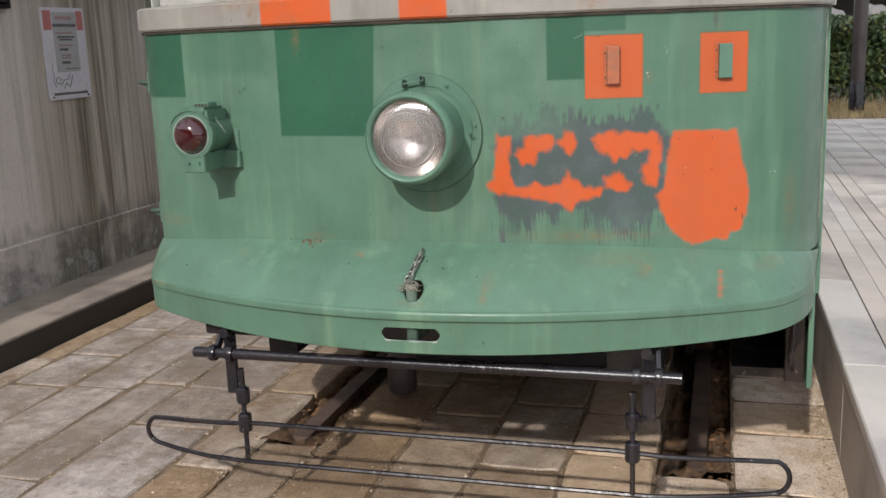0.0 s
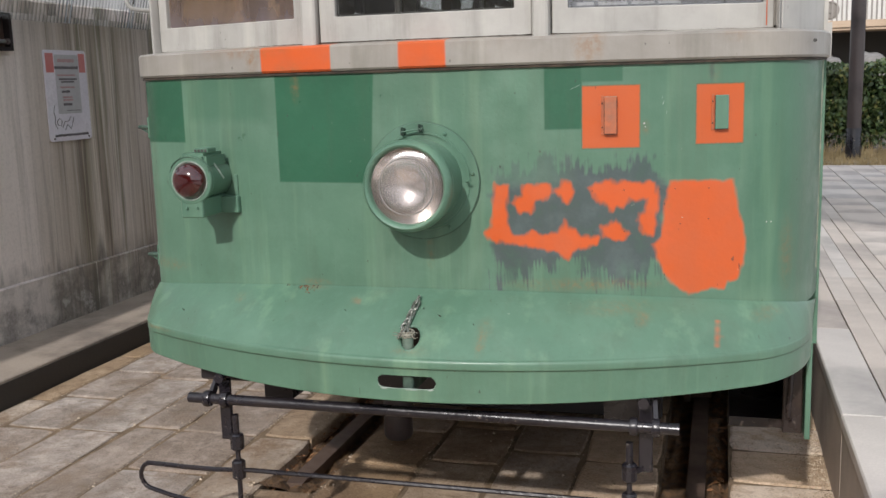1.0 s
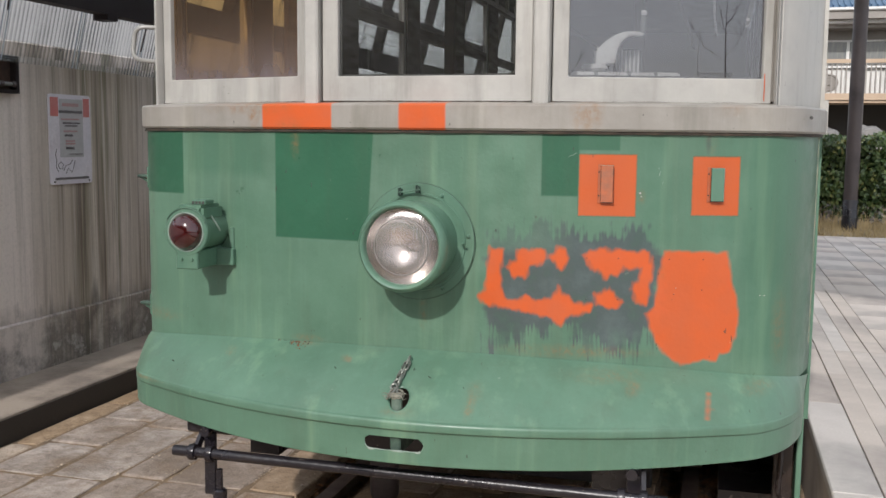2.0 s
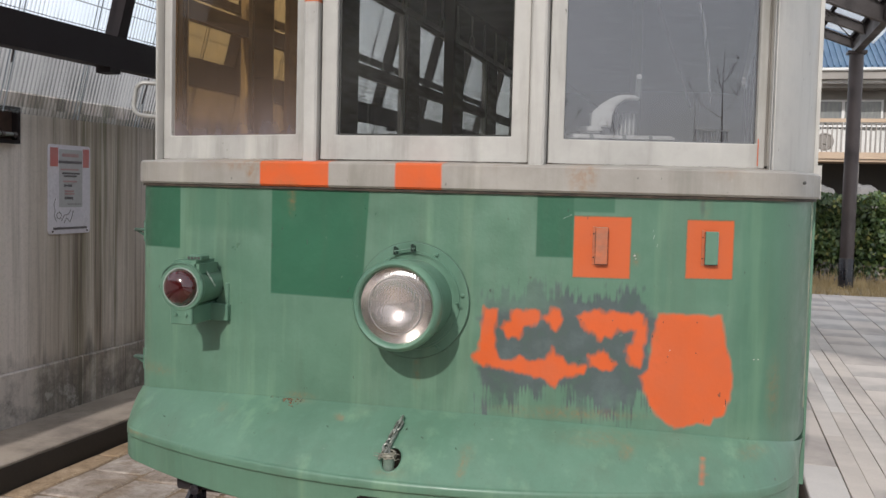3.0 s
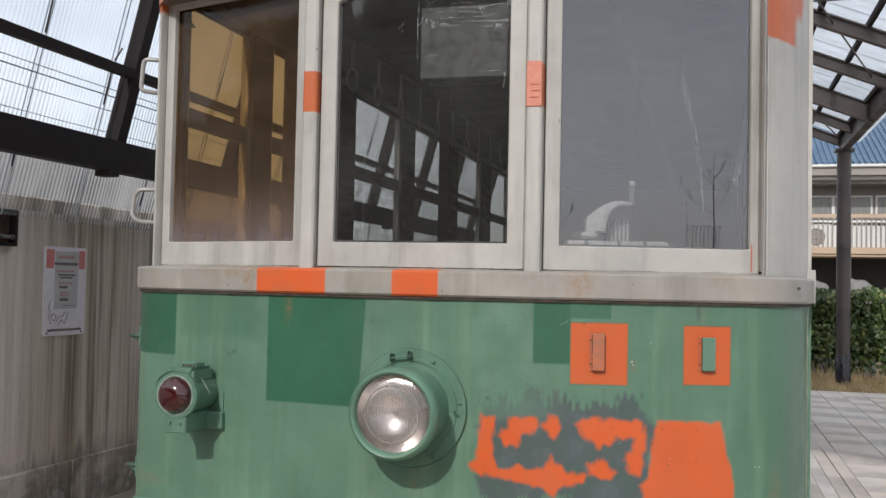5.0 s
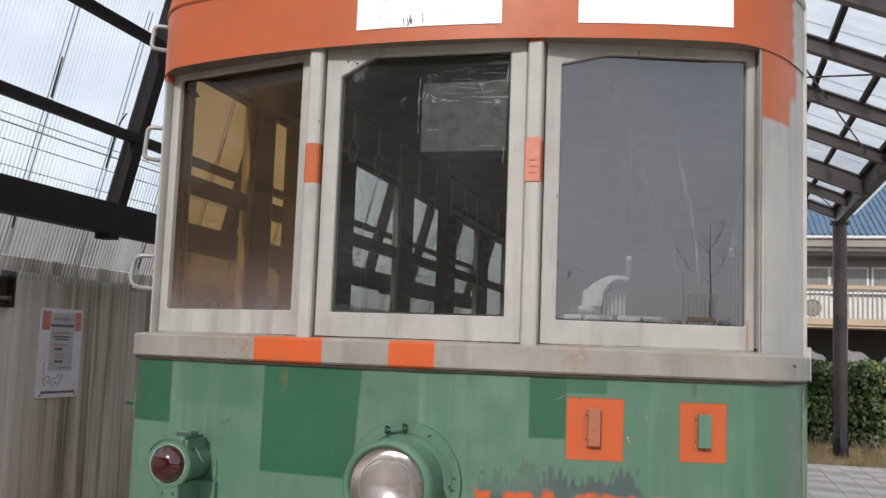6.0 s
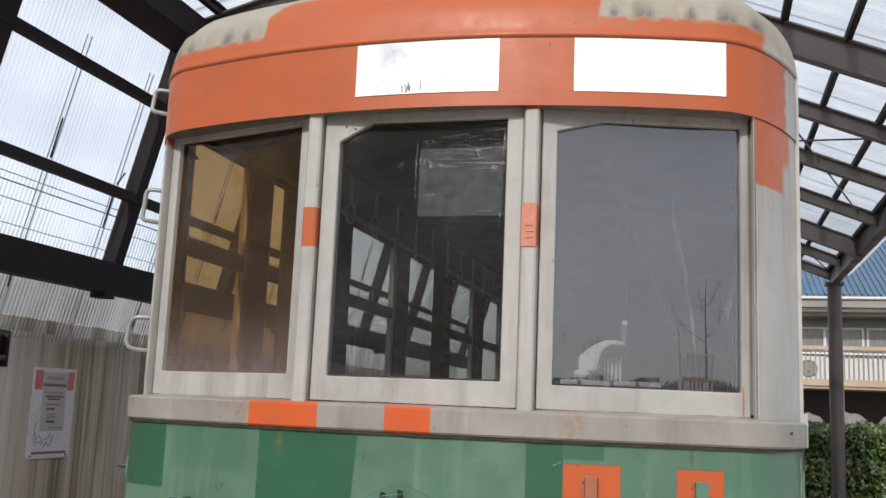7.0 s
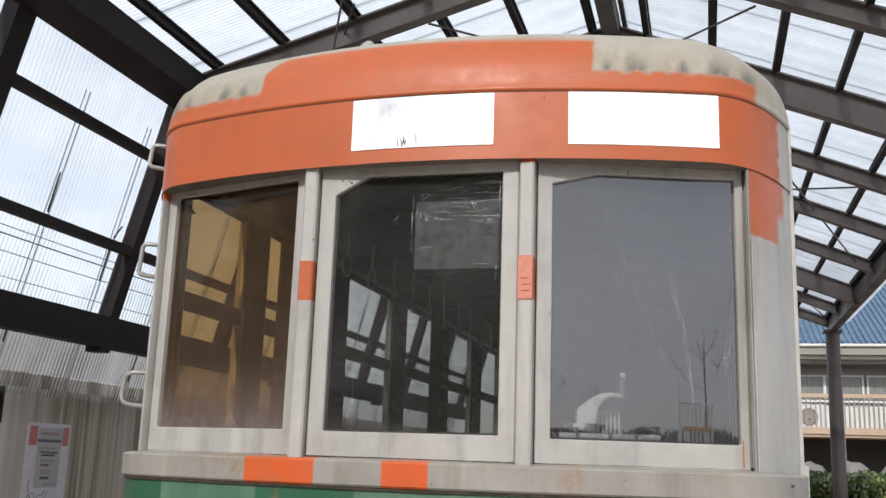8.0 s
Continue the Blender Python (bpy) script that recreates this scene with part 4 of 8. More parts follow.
def roof_paint(V):
    X, Z = V[:, 0], V[:, 2]
    w = wob(X, Z, 60, 6) * 0.008
    low = np.clip(cov(Z - 2.768 - w, 0.01), 0, 1) * cov(np.abs(X) - 1.0 - w, 0.01)
    mid = cov(np.abs(X + 0.01) - 0.540 - w + np.clip(Z - 2.845, 0, 1) * 1.1 * (X < 0), 0.01) * cov(Z - 2.903 + 0.02 * np.clip(X, 0, 1), 0.012) * (V[:, 1] < 0.4)
    o = np.maximum(low, mid)
    spots = np.zeros_like(X)
    for sx, size in ((-0.93, 1.0), (-0.86, 0.8), (-0.70, 1.1), (0.57, 0.7), (0.645, 1.1), (0.67, 0.8), (0.79, 0.8), (0.885, 1.1), (0.91, 0.6), (0.98, 1.0), (-0.62, 0.8)):
        fuzz = wob(X, Z, 220, 11) * 0.5 + wob(X, Z * 0.5, 420, 12) * 0.5
        spots = np.maximum(spots, np.clip(1.25 - np.hypot((X - sx) / (0.026 * size), (Z - 2.776) / (0.052 * size)) + 0.45 * fuzz, 0, 1) ** 1.3 * 0.8)
    return np.stack([o, 0 * X, np.clip(spots, 0, 1) * (1 - o)], 1)


def roof_rust(V):
    X, Z = V[:, 0], V[:, 2]
    halo = np.zeros_like(X)
    for sx in (-0.93, -0.80, -0.66, 0.55, 0.62, 0.76, 0.93, 1.0):
        halo = np.maximum(halo, spot(X, Z, sx, 2.79, 0.08, 0.06, 0.38))
    return halo * (0.7 + 0.7 * wob(X, Z, 60, 24))


# dark brown line along the joint under the roof bead
strip("joint", 2.7000, 2.7050, 0.0045, 0.02, M_JOINTLINE, None, np.linspace(-1, 1, 121), 0.0008, upper=True, nc=30)
rows = []
ROOF = [(2.704, 0.004), (2.707, 0.0085), (2.715, 0.0085), (2.720, 0.006), (2.74, 0.003), (2.755, 0.001), (2.765, -0.001), (2.775, -0.003), (2.785, -0.005), (2.80, -0.009), (2.815, -0.014),
        (2.83, -0.020), (2.845, -0.027), (2.86, -0.036), (2.875, -0.046), (2.888, -0.057), (2.90, -0.070), (2.913, -0.09), (2.925, -0.115), (2.938, -0.15), (2.95, -0.20), (2.962, -0.27)]
flat = np.array(body_plan(XFINE, 0, 30, True))
for z, off in ROOF:
    xy = np.array(body_plan(XFINE, off, 30, True))
    if off < -0.03:
        xy = np.stack([flat[:, 0] * (1 + (off + 0.03) / 1.0 - 0.028), flat[:, 1] - off], 1)
    rows.append(np.concatenate([xy, np.full((len(xy), 1), z + 0.016 * max(0.0, min(1.0, (z - 2.84) / 0.09)))], 1))
for k, z in ((0.55, 2.991), (0.25, 3.001), (0.0, 3.004)):
    xy = rows[len(ROOF) - 1].copy()
    xy[:, 0] *= k / 0.76
    xy[:, 1] = xy[:, 1] * k + 0.9 * (1 - k)
    xy[:, 2] = z
    rows.append(xy)
grid_mesh("roof_dome", np.array(rows), M_ROOF, tram, "domed cream roof end, half repainted orange, with black mould", attr=roof_paint, rust=roof_rust)
bm = BM()
n = 24
prev = None
for y in (0.45, 4.0, 8.4):
    ring = [bm.verts.new((1.09 * math.cos(math.pi * k / n), y, 2.71 + 0.275 * math.sin(math.pi * k / n) ** 0.6)) for k in range(n + 1)]
    if prev:
        for k in range(n):
            bm.faces.new((prev[k], prev[k + 1], ring[k + 1], ring[k]))
    prev = ring
bmesh.ops.recalc_face_normals(bm, faces=bm.faces)
part("roof", bm, M_ROOF, tram, smooth=True)
bm = BM()
lathe(bm, [(0.03, 0.0), (0.034, 0.02), (0.022, 0.03), (0.028, 0.045), (0.028, 0.09), (0.012, 0.105), (0, 0.107)], pose(-0.27, 0.16, 2.925), 14)
part("roof_lamp", bm, M_GREY, tram, smooth=True)
part("trolley_rope", tube(BM(), [(-0.462, 0.30, 2.98), (-0.455, 0.30, 3.10), (-0.438, 0.30, 3.255), (-0.40, 0.32, 3.7), (-0.37, 0.35, 4.36)], 0.0045, 6), M_STEEL_DARK, tram, "thin dark rope rising from the roof", smooth=True)


# ------------------------------------------------ front windows
def sash(name, p0, p1, glass_x, glass_z, outer_z, gmat, label, cut=0.0, cut_dz=0.0):
    """One framed window between two plan points; glass_x: the pane's two ends along it."""
    p0, p1 = Vector((*p0, 0)), Vector((*p1, 0))
    d = (p1 - p0).normalized()
    L = (p1 - p0).length
    m = Matrix((d, Vector((-d.y, d.x, 0)), Vector((0, 0, 1)))).transposed().to_4x4()
    m.translation = p0
    g0, g1 = glass_x
    z0, z1 = glass_z
    inner = [(g0, z0), (g1, z0), (g1, z1), (g0 + max(cut, 0.004), z1), (g0, z1 - max(cut_dz, 0.003)), (g0, z1 - max(cut_dz, 0.003) - 0.02)]
    Z0, Z1 = outer_z
    outer = [(0.004, Z0), (L - 0.004, Z0), (L - 0.004, Z1), (0.1, Z1), (0.004, Z1), (0.004, Z1 - 0.05)]
    win = new(name)
    win.parent = tram
    win["label"] = label
    bm = frame_poly(BM(), outer, inner, m, 0.034)
    bmesh.ops.bevel(bm, geom=[e for e in bm.edges], offset=0.0025, segments=1, affect="EDGES")
    fr = part("window_frame", bm, M_GREY, win)
    at = fr.data.color_attributes.new("paint", "FLOAT_COLOR", "POINT")
    at.data.foreach_set("color", np.tile([0, 0, 0, 1.0], len(fr.data.vertices)))
    bm = BM()
    V = [bm.verts.new(m @ Vector((x, 0.017, z))) for x, z in ((g0 - 0.004, z0 - 0.004), (g1 + 0.004, z0 - 0.004), (g1 + 0.004, z1 + 0.004), (g0 - 0.004, z1 + 0.004))]
    bm.faces.new(V)
    pn = part("pane", bm, gmat, win)
    pn.visible_shadow = False
    bm = BM()
    t = 0.006
    frame_poly(bm, [(g0 - 0.002, z0 - 0.002), (g1 + 0.002, z0 - 0.002), (g1 + 0.002, z1 + 0.002), (g0 - 0.002, z1 + 0.002)],
               [(g0 + t, z0 + t), (g1 - t, z0 + t), (g1 - t, z1 - t), (g0 + t, z1 - t)], m @ pose(0, 0.019, 0), 0.006)
    part("putty_bead", bm, M_DARK, win)
    return win, m


WZ = (1.6165, 2.505)
win_m, m_mid = sash("window", (-0.317, -0.078), (0.317, -0.078), (0.053, 0.581), (1.693, 2.471), WZ, M_GLASS_DARK, "middle front window in a grey frame with one clipped corner", 0.105, 0.058)
win_r, m_r = sash("window", (0.363, -0.060), (0.9574, 0.1214), (0.048, 0.593), (1.689, 2.470), WZ, M_GLASS, "front window in a grey frame reflecting the sky", 0.14, 0.035)
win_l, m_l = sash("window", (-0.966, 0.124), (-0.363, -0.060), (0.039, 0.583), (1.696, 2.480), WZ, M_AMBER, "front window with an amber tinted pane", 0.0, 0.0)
for m_, w_ in ((m_l, 0.630), (m_mid, 0.634), (m_r, 0.622)):
    pts = [m_ @ Vector((w_ * k / 60, -0.0012, 1.6200)) for k in range(61)]
    part("sill_joint", tube(BM(), pts, [rj.uniform(0.0005, 0.0015) + 0.0022 * max(0.0, noise.noise((p.x * 7, p.z, 5))) for p in pts], 5), M_RUSTLINE, tram)
for xx, ww in ((0.6265, 0.005), (0.6345, 0.004)):
    part("jamb_bead", obox(BM(), m_r @ pose(xx, 0.012, 2.066), ww, 0.022, 0.878, 0.001), M_BELT, tram)
part("jamb_filler", obox(BM(), m_r @ pose(0.634, 0.017, 2.066), 0.026, 0.010, 0.878, 0.001), M_BELT, tram)
bm = BM()
obox(bm, m_r @ pose(0.597, -0.001, 1.665), 0.0024, 0.002, 0.075)
part("paint_line", bm, M_ORANGE, win_r)


def smear_mat():
    """Thin dried wash marks on glass."""
    m, nt, b = mat_new("dried_wash_mark")
    nt.nodes.remove(b)
    tr = nt.nodes.new("ShaderNodeBsdfTransparent")
    df = nt.nodes.new("ShaderNodeBsdfDiffuse")
    df.inputs[0].default_value = (0.75, 0.78, 0.82, 1)
    mx = nt.nodes.new("ShaderNodeMixShader")
    nt.links.new(ramp(nt, noise_tex(nt, coords(nt, (60, 60, 14)), 1.0, 4.0, 0.7), 0.45, 0.75, 0.0, 0.13), mx.inputs[0])
    nt.links.new(tr.outputs[0], mx.inputs[1])
    nt.links.new(df.outputs[0], mx.inputs[2])
    nt.links.new(mx.outputs[0], nt.nodes["Material Output"].inputs["Surface"])
    return m


M_SMEAR = smear_mat()


def smear(pts, w):
    bm = BM()
    prev = None
    for k, (x, z) in enumerate(pts):
        ww = w * (0.25 + 0.75 * math.sin(math.pi * (k + 0.5) / len(pts)))
        cur = [bm.verts.new(m_r @ Vector((x - ww / 2, 0.0145, z))), bm.verts.new(m_r @ Vector((x + ww / 2, 0.0145, z)))]
        if prev:
            bm.faces.new((prev[0], prev[1], cur[1], cur[0]))
        prev = cur
    ob = part("wash_mark", bm, M_SMEAR, win_r)
    ob.visible_shadow = False


smear([(0.394, 2.26), (0.400, 2.154), (0.414, 2.092), (0.436, 2.004), (0.449, 1.925), (0.462, 1.80)], 0.013)
smear([(0.408, 2.17), (0.420, 2.09), (0.440, 2.01), (0.452, 1.93)], 0.007)
smear([(0.584, 2.32), (0.580, 2.28), (0.574, 2.25), (0.570, 2.22)], 0.008)


def paint_attr(ob, fn):
    n = len(ob.data.vertices)
    co = np.empty(n * 3)
    ob.data.vertices.foreach_get("co", co)
    V = co.reshape(-1, 3)
    c = np.ones((n, 4))
    c[:, :3] = fn(V)
    at = ob.data.color_attributes.new("paint", "FLOAT_COLOR", "POINT")
    at.data.foreach_set("color", c.ravel())


M_FADED = surface("faded_orange_paint", (0.49, 0.155, 0.092), (0.53, 0.21, 0.145), scale=40, rough=0.5, relief=0.2)


def mullion(x0, x1, sgn):
    bm = BM()
    zz = [1.606, 1.8, 1.95, 2.079, 2.082, 2.201, 2.204, 2.35, 2.485, 2.488, 2.512]
    f = [[bm.verts.new((x, y, z)) for x, y in ((x0, -0.02), (x0, -0.098), (x0 + 0.006, -0.103), (x1 - 0.006, -0.103), (x1, -0.098), (x1, -0.02))] for z in zz]
    for A, B in zip(f, f[1:]):
        for k in range(5):
            bm.faces.new((A[k], A[k + 1], B[k + 1], B[k]))
    bm.faces.new(f[0][::-1])
    bm.faces.new(f[-1])
    ob = part("mullion", bm, M_GREY, tram, "grey post between windows with an orange patch")
    paint_attr(ob, lambda V: np.stack([(((V[:, 2] > 2.08) & (V[:, 2] < 2.203)) | ((V[:, 2] > 2.487) & (sgn > 0))).astype(float), 0 * V[:, 0], 0 * V[:, 0]], 1))
    return ob


mullion(-0.362, -0.3180, -1)
mullion(0.3180, 0.362, 1)
bm = BM()
box(bm, 0.3178, 0.3622, -0.1065, -0.1015, 2.077, 2.206, 0.002)
plate = part("patch_plate", bm, M_FADED, tram, "small orange plate with raised lettering bars")
for xa, xb, za, zb in ((0.330, 0.353, 2.138, 2.146), (0.333, 0.356, 2.120, 2.127), (0.330, 0.353, 2.102, 2.109)):
    part("text_bar", box(BM(), xa, xb, -0.1092, -0.1060, za, zb, 0.0012), M_FADED, plate)

for m_, x_, z_ in ((m_r, 0.085, 2.488), (m_r, 0.575, 2.485), (m_l, 0.55, 2.49)):
    part("screw", lathe(BM(), [(0.006, 0.001), (0.006, 0.004), (0.003, 0.006), (0, 0.006)], m_ @ pose(x_, 0.0, z_, 90), 10), M_GREY, tram, smooth=True)
part("belt_bolt", lathe(BM(), [(0.005, -0.002), (0.005, 0.003), (0.003, 0.004), (0, 0.004)], pose(1.062, 0.110, 1.582, 90), 10), M_DARK, tram, smooth=True)

# corner posts
def corner_paint(V):
    X, Z = V[:, 0], V[:, 2]
    o = cov(2.294 - Z + wob(X, Z, 200, 7) * 0.004, 0.008) * cov(X - 1.058 - 0.026 * np.clip((Z - 2.36) / 0.05, 0, 1) - wob(X, Z, 120, 12) * 0.004, 0.006) * (X > 0.974)
    o = np.maximum(o, cov(2.470 - Z, 0.01) * (X < 0) * (X > -1.03))
    return np.stack([o, 0 * X, 0 * X], 1)


for sgn in (-1, 1):
    pts = np.array(body_plan(np.linspace(-1, 1, 101), 0.0, 28, True))
    keep = pts[:, 0] * sgn > 0.964
    sel = pts[keep] if sgn > 0 else pts[keep][::-1]
    inn = np.array(body_plan(np.linspace(-1, 1, 101), -0.05, 28, True))[keep]
    inn = inn if sgn > 0 else inn[::-1]
    zz = np.concatenate([[1.606], np.linspace(1.65, 2.25, 6), np.linspace(2.268, 2.312, 14), np.linspace(2.33, 2.44, 4), np.linspace(2.455, 2.499, 8)])
    edge = np.array([[sgn * 0.962, 0.150], [sgn * 0.962, sel[0, 1] + 0.012], [sgn * 0.968, sel[0, 1] + 0.003]])
    loop_ = np.concatenate([edge, sel, inn[::-1][:-4], edge[:1]])
    Pm = np.array([np.concatenate([loop_, np.full((len(loop_), 1), z)], 1) for z in zz])
    grid_mesh("corner_post", Pm, M_GREY, tram, "grey rounded corner post", attr=corner_paint)
    if sgn < 0:
        q = sel[int(len(sel) * 0.42)]
        part("post_bead", tube(BM(), [(q[0], q[1], 1.61), (q[0], q[1], 2.495)], 0.004, 6), M_GREY, tram)
    else:
        q = sel[1]
        part("post_bead", tube(BM(), [(q[0], q[1], 1.61), (q[0], q[1], 2.28)], 0.0025, 6), M_GREY, tram)

# worn edge where the front sheet meets the side
M_WORN = surface("worn_edge_paint", (0.30, 0.29, 0.22), (0.14, 0.19, 0.14), scale=14, fine=120, rough=0.6, relief=0.2)
rw = random.Random(8)
zs = np.linspace(0.92, 1.53, 40)
part("corner_seam", tube(BM(), [(1.0985, 0.262, z) for z in zs], [rw.uniform(0.0008, 0.0026) for z in zs], 5), M_WORN, tram)

# ------------------------------------------------ sides, ends and inside
BAYS = [(0.44, 0.92), (1.16, 1.86), (2.19, 2.97), (3.29, 4.03), (4.41, 5.15), (5.55, 6.28), (6.65, 7.35), (7.65, 8.2)]
for sgn in (-1, 1):
    side = new("side")
    side.parent = tram
    side["label"] = "green and grey tram side with a row of windows"
    xa, xb = (1.055, 1.118 if sgn > 0 else 1.09)

    def sbox(name, y0, y1, z0, z1, material, o=0.0, i=0.0):
        bm = BM()
        if sgn > 0:
            box(bm, xa - i, xb + o, y0, y1, z0, z1)
        else:
            box(bm, -xb - o, -xa + i, y0, y1, z0, z1)
        ob = part(name, bm, material, side)
        if material in (M_GREEN, M_GREY):
            paint_attr(ob, lambda V: np.zeros((len(V), 3)))
        return ob
    sbox("lower_panel", 0.37, 8.4, 0.66, 1.538, M_GREEN)
    sbox("belt_rail", 0.37, 8.4, 1.538, 1.64, M_GREY, 0.012)
    sbox("letterboard", 0.37, 8.4, 2.62, 2.712, M_GREY)
    ys = [0.372] + [v for b_ in BAYS for v in b_] + [8.4]
    for y0, y1 in zip(ys[::2], ys[1::2]):
        sbox("window_post", y0, y1, 1.64, 2.62, M_GREY)
        sbox("inner_post", y0 + 0.03, y1 - 0.03, 1.60, 2.61, M_WOOD_IN, -0.036, 0.012)
    for y0, y1 in BAYS:
        x = sgn * 1.07
        for za, zb in ((2.145, 2.212), (1.64, 1.685), (2.595, 2.62)):
            part("sash_rail", box(BM(), x - 0.015, x + 0.015, y0, y1, za, zb), M_WOOD_IN, side)
        bm = BM()
        bm.faces.new([bm.verts.new((x, y, z)) for y, z in ((y0, 1.66), (y1, 1.66), (y1, 2.61), (y0, 2.61))])
        pn = part("pane", bm, M_GLASS_SIDE, side)
        pn.visible_shadow = False
    sbox("side_lining", 0.4, 8.4, 0.95, 1.62, M_WOOD_IN, -0.045, 0.012)

bm = BM()
box(bm, 1.078, 1.094, 0.22, 1.15, 0.398, 0.70, 0.002)
ob = part("step_panel", bm, M_GREEN, tram, "green side panel beside the step")
paint_attr(ob, lambda V: np.zeros((len(V), 3)))
bm = BM()
box(bm, 0.86, 1.06, 0.30, 1.1, 0.40, 0.43)
box(bm, 0.90, 1.065, 0.9, 0.95, 0.38, 0.65)
part("step", bm, M_BLACK, tram)
bm = BM()
tube(bm, [(1.035, 0.22, 0.62), (1.035, 0.215, 0.56), (1.03, 0.22, 0.47), (1.045, 0.25, 0.43)], 0.008, 8)
box(bm, 1.015, 1.072, 0.23, 0.27, 0.41, 0.66, 0.004)
part("step_hanger", bm, M_BLACK, tram)

bm = BM()
box(bm, -1.05, 1.05, 0.26, 8.4, 0.93, 0.96)
box(bm, -0.9, 0.9, 0.08, 0.262, 0.93, 0.96)
part("floor", bm, M_WOOD_IN, tram)
bm = BM()
n = 16
prev = None
for y, wd in ((0.06, 0.86), (0.36, 1.0), (8.4, 1.0)):
    ring = [bm.verts.new((wd * math.cos(math.pi * k / n), y, 2.625 + 0.06 * math.sin(math.pi * k / n) ** 0.7)) for k in range(n + 1)]
    if prev:
        for k in range(n):
            bm.faces.new((prev[k], ring[k], ring[k + 1], prev[k + 1]))
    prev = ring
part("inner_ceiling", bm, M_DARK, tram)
bm = BM()
box(bm, -1.05, 1.05, 8.36, 8.42, 0.66, 2.72)
part("rear_wall", bm, M_WOOD_IN, tram)
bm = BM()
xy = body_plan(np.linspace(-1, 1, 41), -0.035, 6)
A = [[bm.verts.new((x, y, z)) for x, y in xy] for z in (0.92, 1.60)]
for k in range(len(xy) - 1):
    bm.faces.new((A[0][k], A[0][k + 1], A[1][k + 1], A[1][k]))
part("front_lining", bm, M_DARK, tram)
# folded door leaf against the side, behind the amber pane
M_LEAFWOOD = surface("sun_faded_door_wood", (0.30, 0.25, 0.20), (0.22, 0.18, 0.14), scale=3, stretch=(1, 1, 8), rough=0.5, relief=0.1)
bm = box(BM(), -1.040, -1.015, 1.235, 1.84, 0.98, 2.60, 0.004)
part("door_leaf", bm, M_LEAFWOOD, tram, "faded wooden door leaf folded back")
# partition frame behind the driver
for x0, x1 in ((-1.05, -0.42), (0.42, 1.05)):
    bm = BM()
    box(bm, x0, x1, 1.80, 1.83, 0.95, 1.70)
    box(bm, x0, x0 + 0.05, 1.80, 1.83, 1.70, 2.52)
    box(bm, x1 - 0.05, x1, 1.80, 1.83, 1.70, 2.52)
    part("partition", bm, M_WOOD_IN, tram)

M_STRAP = surface("pale_strap_ring", (0.36, 0.35, 0.32), (0.28, 0.27, 0.25), rough=0.4, relief=0.05)
M_WEBBING = surface("grey_strap_webbing", (0.45, 0.43, 0.39), (0.36, 0.34, 0.31), rough=0.7, relief=0.1)
for xs_ in (-0.5, 0.5):
    bm = BM()
    tube(bm, [(xs_, 0.4, 2.50), (xs_, 8.2, 2.50)], 0.012, 8)
    part("strap_rail", bm, M_STEEL, tram)
for k in range(14):
    y = 0.67 + 0.298 * k
    strap = part("strap", box(BM(), -0.503, -0.497, y - 0.012, y + 0.012, 2.385, 2.49), M_WEBBING, tram, "hanging strap with an oval ring")
    tilt = random.uniform(-0.3, 0.3)
    bm = tube(BM(), [(-0.5 + tilt * 0.036 * math.cos(a), y + 0.030 * math.cos(a), 2.345 + 0.042 * math.sin(a)) for a in [2 * math.pi * i / 18 for i in range(18)]], 0.0055, 6, closed=True)
    part("strap_ring", bm, M_STRAP, strap, smooth=True)
# grey box behind the middle window, standing in for the hazy sheet on its glass
M_BOX = surface("hazy_sheet_grey", (0.046, 0.050, 0.052), (0.014, 0.016, 0.017), scale=26, rough=0.5, relief=0.05, dark=(0.085, 0.090, 0.095), dark_scale=17)
bm = BM()
box(bm, -0.03, 0.245, 0.00, 0.10, 2.185, 2.43, 0.006)
part("sign_box", bm, M_BOX, tram)
# dried tape and glue left on the middle pane
M_TAPE = surface("dried_tape", (0.50, 0.51, 0.51), (0.24, 0.25, 0.26), scale=30, fine=200, rough=0.45, relief=0.1)
rt_ = random.Random(12)


def residue(x, z, dx, dz, th):
    n = 6
    pts = [(x + dx * k / (n - 1) + rt_.uniform(-0.0015, 0.0015), -0.0635, z + dz * k / (n - 1) + rt_.uniform(-0.0015, 0.0015)) for k in range(n)]
    part("tape_residue", tube(BM(), pts, [th * rt_.uniform(0.15, 1.0) for k in range(n)], 5), M_TAPE, win_m)


for zc, xa, xb, dense in ((2.455, 0.10, 0.25, 26), (2.441, 0.11, 0.26, 30), (2.424, 0.00, 0.26, 16), (2.410, 0.10, 0.26, 24), (2.396, 0.02, 0.24, 14), (2.384, 0.08, 0.26, 26), (2.368, 0.0, 0.22, 12),
                          (2.352, -0.01, 0.20, 22), (2.338, -0.015, 0.26, 46), (2.330, -0.02, 0.14, 30), (2.322, 0.13, 0.26, 26), (2.243, -0.01, 0.06, 40), (2.19, -0.01, 0.20, 5)):
    for k in range(int((xb - xa) * dense)):
        x = rt_.uniform(xa, xb - 0.02)
        residue(x, zc + rt_.uniform(-0.003, 0.003), rt_.uniform(0.015, 0.06), rt_.uniform(-0.004, 0.005), rt_.uniform(0.0003, 0.0007))
for xc, za, zb, count in ((0.263, 2.20, 2.46, 12), (0.254, 2.30, 2.44, 6), (-0.017, 2.19, 2.42, 5), (0.246, 2.14, 2.20, 2)):
    for k in range(count):
        residue(xc + rt_.uniform(-0.002, 0.002), rt_.uniform(za, zb - 0.04), rt_.uniform(-0.003, 0.003), rt_.uniform(0.02, 0.07), rt_.uniform(0.0003, 0.0008))
